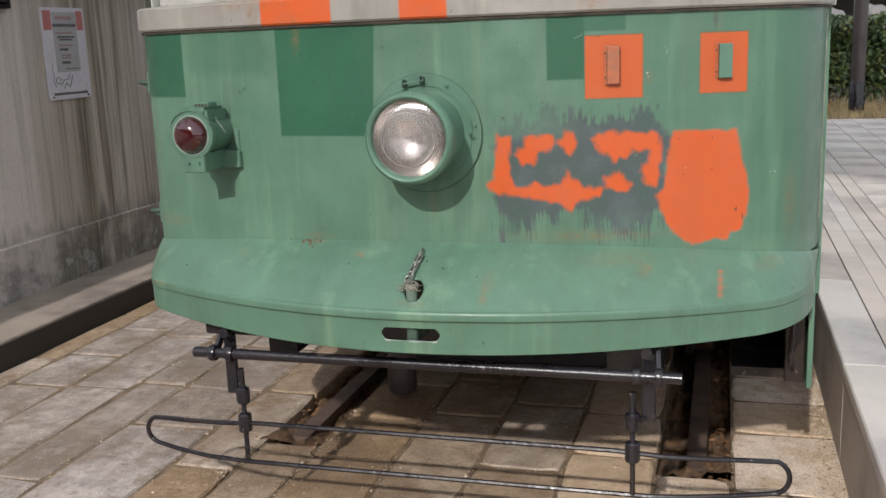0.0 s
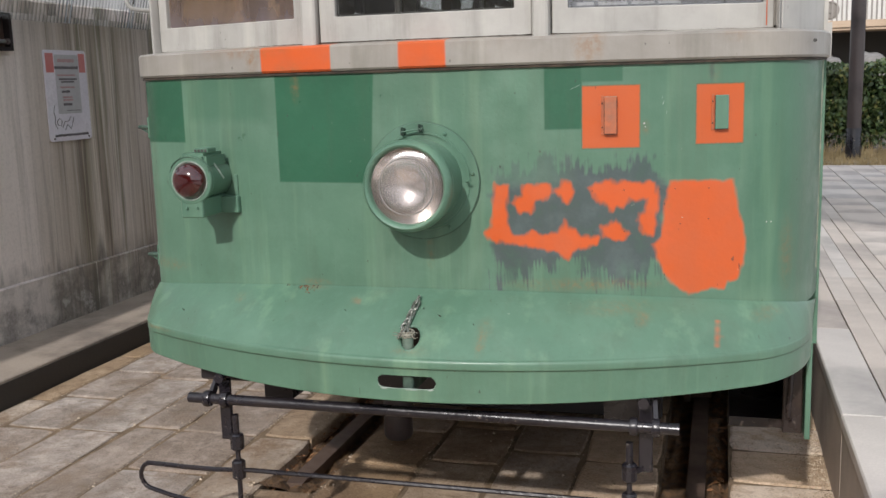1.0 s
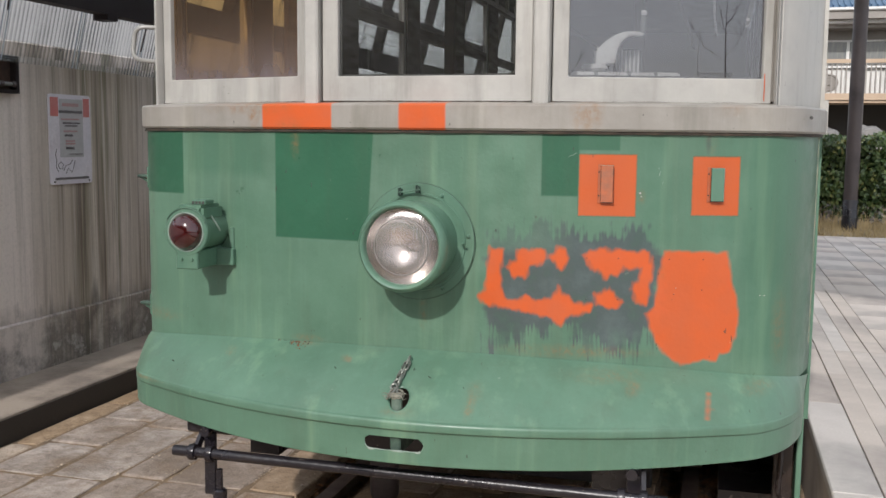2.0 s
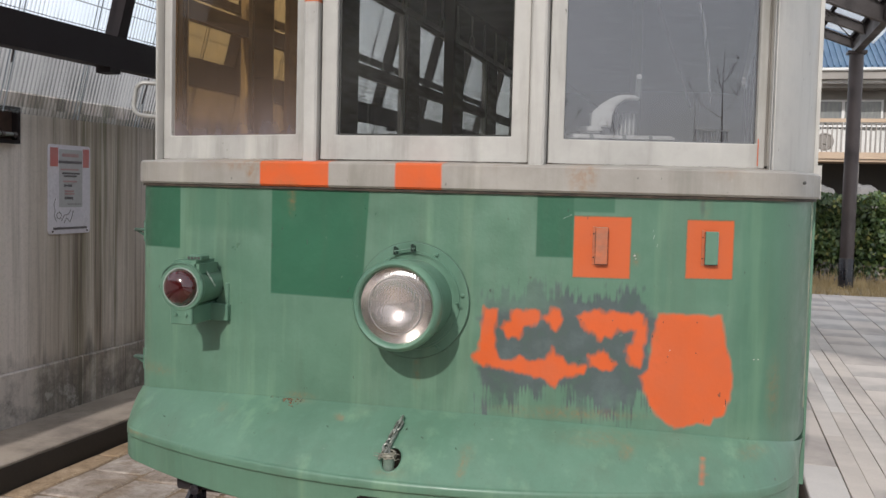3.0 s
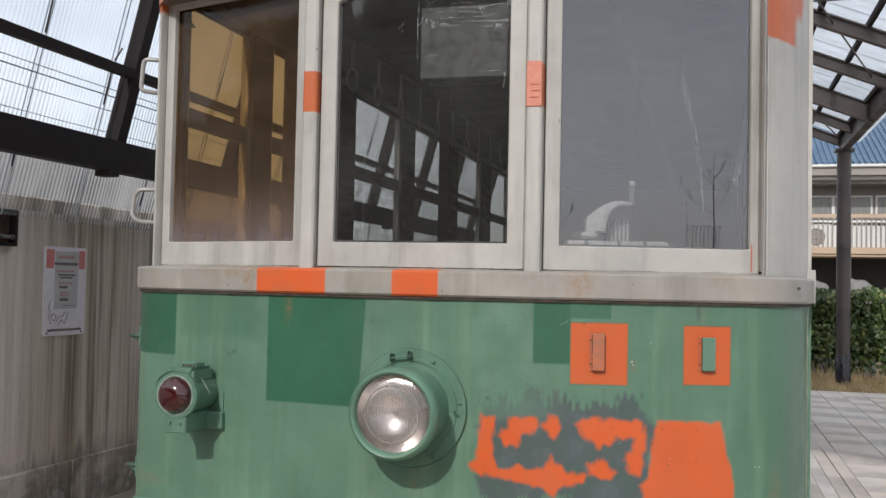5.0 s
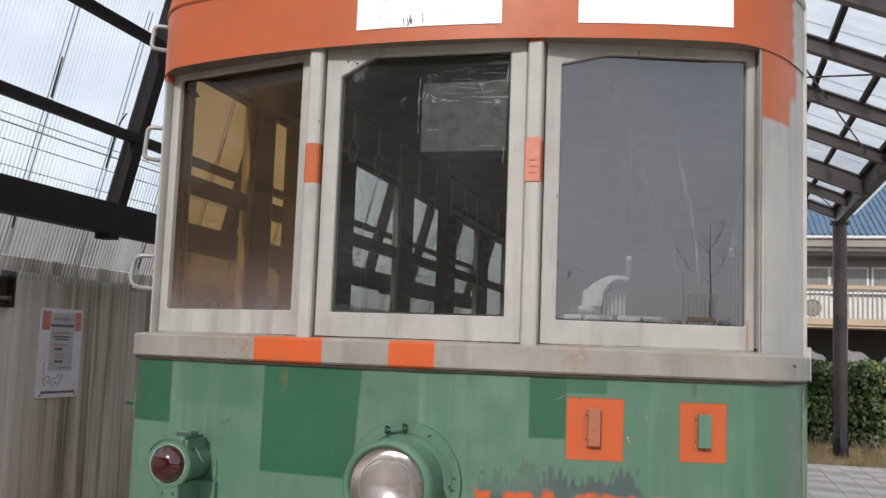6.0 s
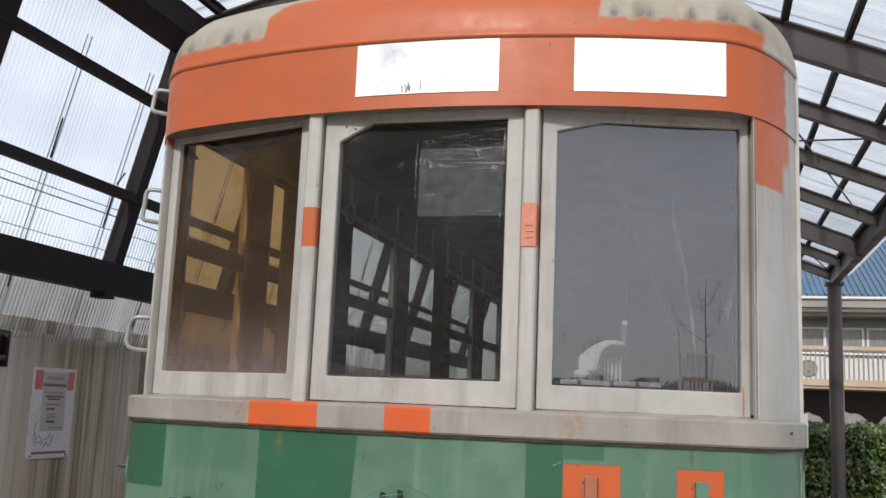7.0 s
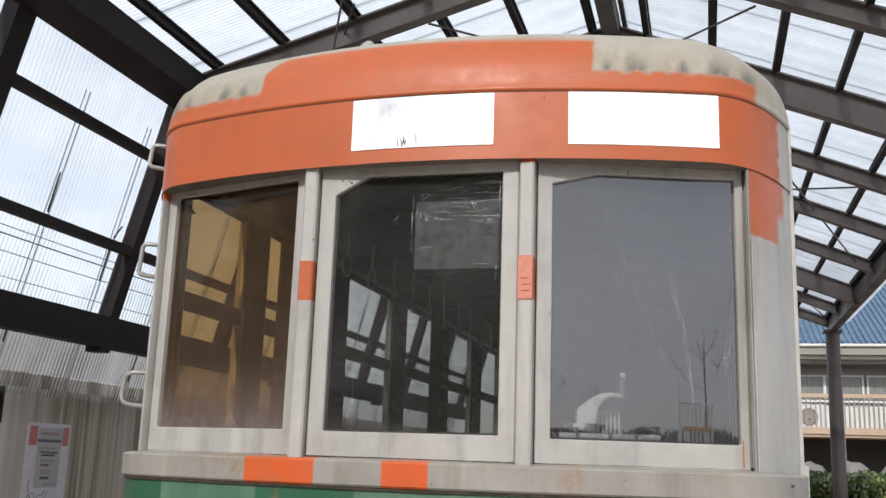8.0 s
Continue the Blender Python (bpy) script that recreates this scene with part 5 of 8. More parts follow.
for x, z, w in ((0.167, 2.375, 1.0), (0.145, 2.422, 0.8), (0.225, 2.325, 1.3), (0.25, 2.335, 1.0), (0.02, 2.405, 0.9), (0.03, 2.335, 1.0), (-0.07, 2.335, 0.5), (0.262, 2.40, 0.8), (0.0, 2.34, 0.8)):
    for k in range(6):
        residue(x + rt_.uniform(-0.008, 0.008), z + rt_.uniform(-0.008, 0.008), rt_.uniform(-0.013, 0.013), rt_.uniform(-0.013, 0.013), w * rt_.uniform(0.0005, 0.0012))
# master controller inside
M_CTRL = surface("controller_grey", (0.20, 0.21, 0.20), (0.15, 0.155, 0.15), rough=0.4, relief=0.05)
bm = BM()
lathe(bm, [(0.13, 0.96), (0.13, 1.50), (0.14, 1.52), (0.14, 1.56), (0, 1.57)], pose(-0.15, 0.35, 0), 24)
part("controller", bm, M_CTRL, tram, smooth=True)

# driver's brake stand behind the front window, with its white fittings
M_ENAMEL = surface("worn_white_enamel", (0.72, 0.71, 0.69), (0.58, 0.57, 0.55), scale=25, rough=0.35, relief=0.1, dark=(0.35, 0.32, 0.28), dark_scale=30)
stand = new("brake_stand")
stand.parent = tram
stand["label"] = "white enamelled brake stand with a curved handle"
part("pedestal", lathe(BM(), [(0.10, 0.96), (0.10, 0.99), (0.045, 1.02), (0.04, 1.66), (0.06, 1.70), (0, 1.71)], pose(0.47, 0.36, 0), 20), M_DARK, stand, smooth=True)
part("control_box", box(BM(), 0.432, 0.503, 0.30, 0.40, 1.69, 1.801, 0.010, 2), M_ENAMEL, stand)
part("base_plate", box(BM(), 0.404, 0.482, 0.245, 0.345, 1.726, 1.746, 0.006, 2), M_ENAMEL, stand)
HOOD = [(0.448, 1.745), (0.449, 1.785), (0.460, 1.803), (0.480, 1.819), (0.502, 1.832), (0.526, 1.841), (0.556, 1.843), (0.586, 1.838), (0.590, 1.832), (0.585, 1.826), (0.556, 1.829), (0.534, 1.823), (0.518, 1.806), (0.508, 1.780), (0.506, 1.745)]
bm = extrude_poly(BM(), HOOD, pose(0, 0.255, 0), 0.045)
bmesh.ops.bevel(bm, geom=list(bm.edges), offset=0.004, segments=2, affect="EDGES", clamp_overlap=True)
part("hood", bm, M_ENAMEL, stand, "white curved hood", smooth=True)
part("knob_stem", tube(BM(), [(0.584, 0.265, 1.834), (0.586, 0.262, 1.89)], 0.0085, 10), M_CTRL, stand, smooth=True)
part("knob", lathe(BM(), [(0, -0.008), (0.007, -0.007), (0.0095, 0), (0.007, 0.006), (0, 0.008)], pose(0.586, 0.262, 1.897), 14), M_ENAMEL, stand, smooth=True)
case = part("ribbed_case", box(BM(), 0.512, 0.572, 0.352, 0.42, 1.62, 1.798, 0.004), M_CTRL, stand)
for k in range(5):
    part("fin", box(BM(), 0.515 + 0.0125 * k, 0.520 + 0.0125 * k, 0.338, 0.353, 1.64, 1.792, 0.001), M_ENAMEL, case)
pipe = part("sill_pipe", tube(BM(), [(0.402, 0.064, 1.699), (0.408, 0.067, 1.701), (0.55, 0.143, 1.702), (0.690, 0.220, 1.705), (0.697, 0.224, 1.704)], [0.007, 0.0105, 0.0105, 0.0105, 0.007], 12), M_ENAMEL, tram, "white painted pipe inside the window sill", smooth=True)
for q in (0.2, 0.52, 0.78):
    c = Vector((0.408, 0.067, 1.701)).lerp(Vector((0.690, 0.220, 1.705)), q)
    part("pipe_clip", lathe(BM(), [(0.0105, -0.006), (0.0125, -0.005), (0.0125, 0.005), (0.0105, 0.006)], Matrix.Translation(c) @ pose(0, 0, 0, 0, 90, 28), 12), M_CTRL, pipe, smooth=True)

M_HANDLE = surface("weathered_aluminium_paint", (0.33, 0.32, 0.30), (0.25, 0.245, 0.23), rough=0.45, metal=0.2, relief=0.1)

# ------------------------------------------------ headlamp
M_BEAD = surface("dull_lens_ring", (0.30, 0.28, 0.265), (0.22, 0.205, 0.195), rough=0.35, relief=0.05)


def headlamp():
    ob = new("headlamp")
    ob.parent = tram
    ob["label"] = "large round headlamp with a green rim and ribbed lens"
    m = pose(0.004, -0.137, 1.222, 90)
    bm = lathe(BM(), [(0.160, -0.01), (0.166, 0.0), (0.166, 0.0028), (0.1645, 0.0040), (0.142, 0.0045), (0.140, 0.0085), (0.134, 0.0085), (0.133, 0.0045), (0.10, 0.0045)], m, 56)
    part("mounting_flange", bm, M_GREEN_PLAIN, ob, smooth=True, angle=35)
    # thin dark ring paints the contact shadow round the flange
    ring = [m @ Vector((0.1664 * math.cos(a), 0.1664 * math.sin(a), 0.0012)) for a in [2 * math.pi * k / 72 for k in range(72)]]
    part("flange_seal", tube(BM(), ring, 0.0011, 5, closed=True), M_GRIMY_SHADED, ob, smooth=True)
    bm = lathe(BM(), [(0.118, 0.0), (0.1155, 0.02), (0.1135, 0.085), (0.1145, 0.105), (0.121, 0.112), (0.125, 0.122), (0.1265, 0.135), (0.1255, 0.150), (0.120, 0.162), (0.114, 0.167),
                      (0.109, 0.165), (0.1055, 0.158), (0.104, 0.148), (0.103, 0.13)], m, 56)
    part("rim", bm, M_GREEN_PLAIN, ob, smooth=True, angle=60)
    bm = lathe(BM(), [(0.106, 0.147), (0.094, 0.128), (0.074, 0.108), (0.056, 0.094), (0.038, 0.085), (0.020, 0.079), (0, 0.077)], m, 40)
    mt, nt, b = mat_new("lamp_reflector")
    b.inputs["Base Color"].default_value = (0.70, 0.67, 0.65, 1)
    b.inputs["Metallic"].default_value, b.inputs["Roughness"].default_value = 1.0, 0.21
    part("reflector", bm, mt, ob, smooth=True)
    mt, nt, b = mat_new("ribbed_lamp_glass")
    nt.nodes.remove(b)
    tr = nt.nodes.new("ShaderNodeBsdfRefraction")
    tr.inputs[0].default_value = (0.84, 0.80, 0.78, 1)
    tr.inputs["IOR"].default_value, tr.inputs["Roughness"].default_value = 1.22, 0.17
    gl = nt.nodes.new("ShaderNodeBsdfGlossy")
    gl.inputs["Roughness"].default_value = 0.14
    df = nt.nodes.new("ShaderNodeBsdfDiffuse")
    df.inputs[0].default_value = (0.80, 0.74, 0.71, 1)
    wv = nt.nodes.new("ShaderNodeTexWave")
    wv.bands_direction = "X"
    wv.inputs["Scale"].default_value = 36.0
    nt.links.new(coords(nt), wv.inputs["Vector"])
    flat_ = noise_tex(nt, coords(nt), 22.0, 2.0)
    bp = node(nt, "ShaderNodeBump", Strength=0.75, Distance=0.0034)
    nt.links.new(math_node(nt, "ADD", wv.outputs["Fac"], math_node(nt, "MULTIPLY", flat_, 1.5)), bp.inputs["Height"])
    for sh in (tr, gl, df):
        nt.links.new(bp.outputs[0], sh.inputs["Normal"])
    ma, mb = nt.nodes.new("ShaderNodeMixShader"), nt.nodes.new("ShaderNodeMixShader")
    # the ribs are moulded in the inner disc alone
    ax = nt.nodes.new("ShaderNodeSeparateXYZ")
    nt.links.new(coords(nt), ax.inputs[0])
    up = math_node(nt, "SUBTRACT", ax.outputs[2], 1.222)
    across = math_node(nt, "SUBTRACT", ax.outputs[0], 0.004)
    r2 = math_node(nt, "ADD", math_node(nt, "MULTIPLY", across, across), math_node(nt, "MULTIPLY", up, up))
    inner = ramp(nt, r2, 0.0050, 0.0090, 1.0, 0.20)
    # whiter diffuse bands paint the bright lines of the ribs
    nt.links.new(math_node(nt, "MULTIPLY", inner, ramp(nt, wv.outputs["Fac"], 0.15, 0.9, 0.03, 0.22)), ma.inputs[0])
    nt.links.new(math_node(nt, "MULTIPLY", inner, 0.5), bp.inputs["Strength"])
    nt.links.new(tr.outputs[0], ma.inputs[1])
    nt.links.new(df.outputs[0], ma.inputs[2])
    mb.inputs[0].default_value = 0.10
    nt.links.new(ma.outputs[0], mb.inputs[1])
    nt.links.new(gl.outputs[0], mb.inputs[2])
    nt.links.new(mb.outputs[0], nt.nodes["Material Output"].inputs["Surface"])
    bm = lathe(BM(), [(0.105, 0.143), (0.092, 0.149), (0.078, 0.153), (0.076, 0.156), (0.05, 0.163), (0.02, 0.167), (0, 0.168)], m, 48)
    ln = part("lens", bm, mt, ob, smooth=True)
    ln.visible_shadow = False
    bm = lathe(BM(), [(0.0765, 0.152), (0.0785, 0.1545), (0.077, 0.1565), (0.0755, 0.155)], m, 48)
    part("lens_bead", bm, M_BEAD, ob, smooth=True)
    for a in (89, 109):
        c = m @ Vector((0.150 * math.cos(radians(a)), 0.150 * math.sin(radians(a)), 0.016))
        bm = box(BM(), c.x - 0.0045, c.x - 0.0015, c.y - 0.012, c.y + 0.010, c.z - 0.012, c.z + 0.011, 0.0006)
        box(bm, c.x + 0.0020, c.x + 0.0045, c.y - 0.012, c.y + 0.010, c.z - 0.009, c.z + 0.008, 0.0006)
        box(bm, c.x - 0.003, c.x + 0.003, c.y - 0.004, c.y + 0.008, c.z - 0.010, c.z - 0.004, 0.0006)
        part("hinge_lug", bm, M_GRIMY_SHADED, ob)
    ends = [m @ Vector((0.150 * math.cos(radians(a)), 0.150 * math.sin(radians(a)), 0.024)) for a in (86, 112)]
    part("hinge_rod", tube(BM(), ends, 0.0022, 8), M_GREEN_PLAIN, ob, smooth=True)
    for a in (8, 62, 300, 190):
        bm = lathe(BM(), [(0.0055, 0), (0.0055, 0.005), (0.003, 0.008), (0, 0.008)], m @ pose(0.150 * math.cos(radians(a)), 0.150 * math.sin(radians(a)), 0.0038), 10)
        part("rivet", bm, M_GREEN_PLAIN, ob)
    bm = BM()
    tube(bm, [m @ Vector((0.134, 0.0, 0.012)), m @ Vector((0.136, 0.0, 0.03)), m @ Vector((0.146, 0.004, 0.034))], 0.003, 6)
    part("catch", bm, M_GREEN_PLAIN, ob)


headlamp()


def marker_lamp():
    ob = new("marker_lamp")
    ob.parent = tram
    ob["label"] = "red tail lamp in a green box on a bracket"
    x, z, yf = -0.698, 1.230, -0.200
    m = pose(x, yf, z, 90)
    bm = lathe(BM(), [(0.060, -0.155), (0.060, -0.020), (0.068, -0.016), (0.0715, -0.006), (0.0715, 0.004), (0.069, 0.0075), (0.0565, 0.008), (0.054, 0.002)], m, 40)
    part("housing", bm, M_GREEN_PLAIN, ob, smooth=True)
    mt, nt, b = mat_new("red_lamp_glass")
    b.inputs["Base Color"].default_value = (0.036, 0.0022, 0.003, 1)
    b.inputs["Roughness"].default_value = 0.10
    b.inputs["Coat Weight"].default_value = 0.9
    b.inputs["Coat Roughness"].default_value = 0.12
    bm = lathe(BM(), [(0.0545, 0.002), (0.0530, 0.012), (0.0480, 0.024), (0.0390, 0.034), (0.0270, 0.0405), (0.0135, 0.0435), (0, 0.0445)], m, 36)
    part("lens", bm, mt, ob, smooth=True)
    bm = lathe(BM(), [(0.0535, 0.004), (0.055, 0.0095), (0.0585, 0.0105), (0.060, 0.007)], m, 40)
    part("lens_ring", bm, M_CHALKY, ob, "chalky worn ring round the lens", smooth=True)
    bm = BM()
    pts = [(0.0725 * math.cos(radians(a)), 0.0725 * math.sin(radians(a))) for a in range(28, 153, 8)]
    for (x0, z0), (x1, z1) in zip(pts, pts[1:]):
        beam(bm, (x + x0, yf - 0.004, z + z0), (x + x1, yf - 0.004, z + z1), 0.014, 0.003, (x0, 0, z0))
    part("hood", bm, M_GREEN_PLAIN, ob)
    bm = BM()
    box(bm, x - 0.036, x + 0.036, yf - 0.006, yf + 0.004, z - 0.112, z - 0.052, 0.003)
    part("front_plate", bm, M_GREEN_PLAIN, ob)
    for dx in (-0.016, 0.018):
        bm = lathe(BM(), [(0.005, 0), (0.005, 0.006), (0, 0.007)], pose(x + dx, yf - 0.006, z - 0.082, 90), 8)
        part("screw", bm, M_GREEN_PLAIN, ob)
    bm = BM()
    box(bm, x - 0.034, x + 0.034, yf + 0.004, -0.045, z - 0.112, z - 0.055, 0.004)
    part("shelf", bm, M_GREEN_PLAIN, ob)
    bm = BM()
    box(bm, x + 0.030, x + 0.089, -0.085, -0.043, z - 0.112, z - 0.060, 0.003)
    part("bracket", bm, M_GREEN_PLAIN, ob)
    bm = BM()
    box(bm, x - 0.002, x + 0.044, yf + 0.03, yf + 0.085, z + 0.078, z + 0.094, 0.003)
    vent = part("vent", bm, M_GREEN_PLAIN, ob)
    part("vent_neck", box(BM(), x - 0.042, x + 0.048, yf + 0.004, yf + 0.135, z + 0.030, z + 0.080, 0.010, 2), M_GREEN_PLAIN, ob)
    for k in range(4):
        bm = BM()
        box(bm, x + 0.001 + k * 0.011, x + 0.008 + k * 0.011, yf + 0.0285, yf + 0.086, z + 0.082, z + 0.090)
        part("vent_slot", bm, M_DARK, vent)
    seam = [m @ Vector((0.0608 * math.cos(radians(42)), 0.0608 * math.sin(radians(42)), -0.022 - 0.013 * k)) for k in range(10)]
    part("lid_seam", tube(BM(), seam, 0.0014, 5), M_GRIMY_SHADED, ob)
    rim = [m @ Vector((0.0700 * math.cos(radians(a)), 0.0700 * math.sin(radians(a)), 0.0078)) for a in range(20, 161, 7)]
    part("lid_seam", tube(BM(), rim, 0.0010, 5), M_GRIMY_SHADED, ob)
    for yy, ang in ((yf + 0.062, 35), (yf + 0.070, 15)):
        bm = BM()
        p = m @ Vector((0.060 * math.cos(radians(ang)), 0.060 * math.sin(radians(ang)), -0.07))
        tube(bm, [(p.x, yy - 0.006, p.z + 0.012), (p.x + 0.004, yy, p.z), (p.x + 0.006, yy + 0.014, p.z - 0.016)], 0.0026, 6)
        part("clip", bm, M_CHALKY, ob)
    bm = BM()
    box(bm, x + 0.070, x + 0.084, -0.07, -0.045, z - 0.115, z + 0.005, 0.002)
    part("back_strap", bm, M_GREEN_PLAIN, ob)


marker_lamp()


M_RUBBED = surface("rubbed_orange_paint", (0.43, 0.115, 0.045), (0.33, 0.105, 0.052), scale=45, fine=150, rough=0.5, relief=0.2, dark=(0.24, 0.11, 0.065), dark_scale=22)


def sign_holder(x0, x1, z0, z1, material, side_material, label):
    """A shallow folded-steel pocket: face, two cheeks, a fixing flange with rivets, worn and shadow-dark edges."""
    xm, w, h = (x0 + x1) / 2, x1 - x0, z1 - z0
    m = pose(xm, face_y(xm) - 0.012, (z0 + z1) / 2, 0, 0, math.degrees(math.atan(0.38 * xm)))
    holder = part("board_holder", obox(BM(), m, w, 0.005, h, 0.0015), material, tram, label)
    for sx in (-1, 1):
        part("cheek", obox(BM(), m @ pose(sx * (w / 2 - 0.002), 0.0075, 0), 0.0036, 0.0098, h - 0.002), side_material, holder)
    part("flange", obox(BM(), m @ pose(-w / 2 - 0.003, 0.0105, 0), 0.008, 0.002, h + 0.006, 0.0006), side_material, holder)
    for q in (-0.32, 0.32):
        part("rivet", lathe(BM(), [(0.0024, 0), (0.002, 0.0014), (0, 0.002)], m @ pose(-w / 2 - 0.004, 0.0096, q * h, 90), 8), M_RUSTLINE, holder, smooth=True)
    re_ = random.Random(int(x0 * 1000))
    # edge lines: worn paint, with the pocket's shadow outline painted in the dark ones
    lines = (("edge_chip", ((-w / 2, -h / 2), (w / 2, -h / 2)), M_RUSTLINE, 0.0016), ("edge_chip", ((-w / 2, h / 2), (w / 2, h / 2)), M_CHALKY, 0.0008),
             ("edge_chip", ((w / 2, -h / 2), (w / 2, h / 2)), M_CHALKY if side_material is not material else M_RUSTLINE, 0.0009), ("edge_chip", ((-w / 2, -h / 2), (-w / 2, h / 2)), M_RUSTLINE, 0.0010))
    for name, (p, q), mt, r in lines:
        pts = [m @ Vector((p[0] + (q[0] - p[0]) * k / 14, -0.0012, p[1] + (q[1] - p[1]) * k / 14)) for k in range(15)]
        part(name, tube(BM(), pts, [r * re_.uniform(0.35, 1.1) for k in range(15)], 5), mt, holder)


sign_holder(0.512, 0.546, 1.345, 1.446, M_RUBBED, M_RUBBED, "rubbed orange pocket for a route board")
sign_holder(0.802, 0.838, 1.351, 1.442, M_GREEN_PLAIN, M_RUBBED, "green pocket for a route board with orange cheeks")

# grab handles and hinges on the left corner
for z0, z1 in ((2.635, 2.722), (2.232, 2.348), (1.772, 1.886)):
    bm = BM()
    xh = -1.145 if z0 < 2 else -1.125
    rr = 0.034 if z0 < 2 else 0.018
    bend = [(xh + rr - rr * math.sin(radians(a)), 0.237, z1 - rr + rr * math.cos(radians(a))) for a in (0, 30, 60, 90)] + [(xh + rr - rr * math.cos(radians(a)), 0.227, z0 + rr - rr * math.sin(radians(a))) for a in (0, 30, 60, 90)]
    tube(bm, [(-1.06, 0.27, z1)] + bend + [(-1.06, 0.26, z0 - 0.004)], 0.008, 10)
    part("grab_handle", bm, M_HANDLE, tram, smooth=True)
for z in (1.372, 0.925):
    bm = BM()
    pin = box(BM(), -1.128, -1.07, 0.205, 0.23, z - 0.003, z + 0.008, 0.003)
    beam(pin, (-1.085, 0.2175, z - 0.020), (-1.120, 0.2175, z), 0.008, 0.006, (0, 1, 0))
    part("hinge_pin", pin, M_GRIMY_SHADED, tram)
    box(bm, -1.088, -1.068, 0.203, 0.24, z - 0.038, z + 0.036, 0.003)
    part("hinge_bracket", bm, M_GREEN_PLAIN, tram)

# ------------------------------------------------ life guard and running gear
guard = new("life_guard")
guard.parent = tram
guard["label"] = "black iron life guard bars under the front"
bm = BM()
tube(bm, [(-0.727, -0.248, 0.572), (0.727, -0.248, 0.572)], 0.016, 14)
part("cross_bar", bm, M_BLACK, guard, smooth=True)


def guard_y(x):
    return -0.215 + (0.105 if x > 0 else 0.075) * max(0.0, (abs(x) - 0.62) / 0.4) ** 1.5


loop = []
for x in np.linspace(-0.55, 0.55, 12):
    loop.append((x, -0.215, 0.338))
for x in (0.68, 0.80, 0.90):
    loop.append((x, guard_y(x), 0.338 - 0.030 * (x - 0.55) / 0.4))
for a in range(70, -91, -20):
    loop.append((0.968 + 0.048 * math.cos(radians(a)), guard_y(0.97), 0.257 + 0.050 * math.sin(radians(a))))
for x in (0.86, 0.74, 0.64, 0.3, 0.0, -0.3, -0.6):
    loop.append((x, guard_y(x), 0.208))
loop += [(-0.74, guard_y(-0.74), 0.209), (-0.86, guard_y(-0.86), 0.214)]
for a in range(-110, -251, -20):
    loop.append((-0.937 + 0.047 * math.cos(radians(a)), guard_y(-0.97), 0.263 + 0.046 * math.sin(radians(a))))
for x in (-0.89, -0.80, -0.68):
    loop.append((x, guard_y(x), 0.338 - 0.028 * (-x - 0.55) / 0.4))
bm = tube(BM(), loop, 0.0076, 8, closed=True)
part("loop_bar", bm, M_BLACK, guard, smooth=True)
for s in (-1, 1):
    bm = BM()
    tube(bm, [(s * 0.594, -0.215, 0.21), (s * 0.594, -0.215, 0.40)], 0.0078, 10)
    tube(bm, [(s * 0.594, -0.215, 0.40), (s * 0.594, -0.217, 0.515)], 0.0098, 10)
    part("drop_rod", bm, M_BLACK, guard, smooth=True)
    for z, w in ((0.338, 0.030), (0.428, 0.026)):
        bm = BM()
        lathe(bm, [(0, -w), (0.016, -w), (0.021, -w + 0.005), (0.021, w - 0.005), (0.016, w), (0, w)], pose(s * 0.594, -0.215, z), 10)
        part("clamp", bm, M_BLACK, guard)
    bm = BM()
    box(bm, s * 0.636 - 0.019, s * 0.636 + 0.019, -0.20, -0.185, 0.425, 0.62, 0.003)
    beam(bm, (s * 0.636, -0.192, 0.44), (s * 0.600, -0.212, 0.425), 0.010, 0.016)
    part("bracket", bm, M_BLACK, guard)
    for dx in (-0.028, 0.030):
        bm = lathe(BM(), [(0, -0.012), (0.024, -0.010), (0.026, 0), (0.024, 0.010), (0, 0.012)], pose(s * 0.636 + dx, -0.248, 0.572, 0, 90), 12)
        part("collar", bm, M_BLACK, guard, smooth=True)
    bm = BM()
    beam(bm, (s * 0.665, -0.23, 0.57), (s * 0.655, -0.16, 0.66), 0.012, 0.022)
    lathe(bm, [(0, -0.012), (0.016, -0.012), (0.016, 0.012), (0, 0.012)], pose(s * 0.632, -0.225, 0.632, 90), 8)
    box(bm, s * 0.68 - 0.05, s * 0.68 + 0.05, -0.17, 0.1, 0.64, 0.69, 0.004)
    if s < 0:
        box(bm, -0.755, -0.575, -0.13, 0.1, 0.592, 0.66, 0.006)
    part("hanger", bm, M_BLACK, guard)

bm = BM()
box(bm, -0.95, 0.95, 0.05, 8.3, 0.64, 0.70)
box(bm, -0.30, 0.30, 0.10, 0.6, 0.52, 0.62)
for s in (-1, 1):
    box(bm, s * 0.55 - 0.05, s * 0.55 + 0.05, 0.0, 8.3, 0.50, 0.62)
box(bm, 0.0, 0.9, 0.9, 1.1, 0.36, 0.6)
part("underframe", bm, M_BLACK, tram)
for y in (1.75, 3.35, 5.6, 7.2):
    for s in (-1, 1):
        bm = lathe(BM(), [(0.06, -0.07), (0.33, -0.07), (0.33, -0.045), (0.31, -0.04), (0.305, 0.05), (0.25, 0.05), (0.22, 0.01), (0.07, 0.02), (0.06, 0.06), (0, 0.06)],
                   pose(s * 0.75, y, 0.325 + 0.012, 0, 90 * s, 0), 36)
        part("wheel", bm, M_RAIL, tram, smooth=True)
    bm = BM()
    tube(bm, [(-0.75, y, 0.337), (0.75, y, 0.337)], 0.05, 12)
    part("axle", bm, M_BLACK, tram)
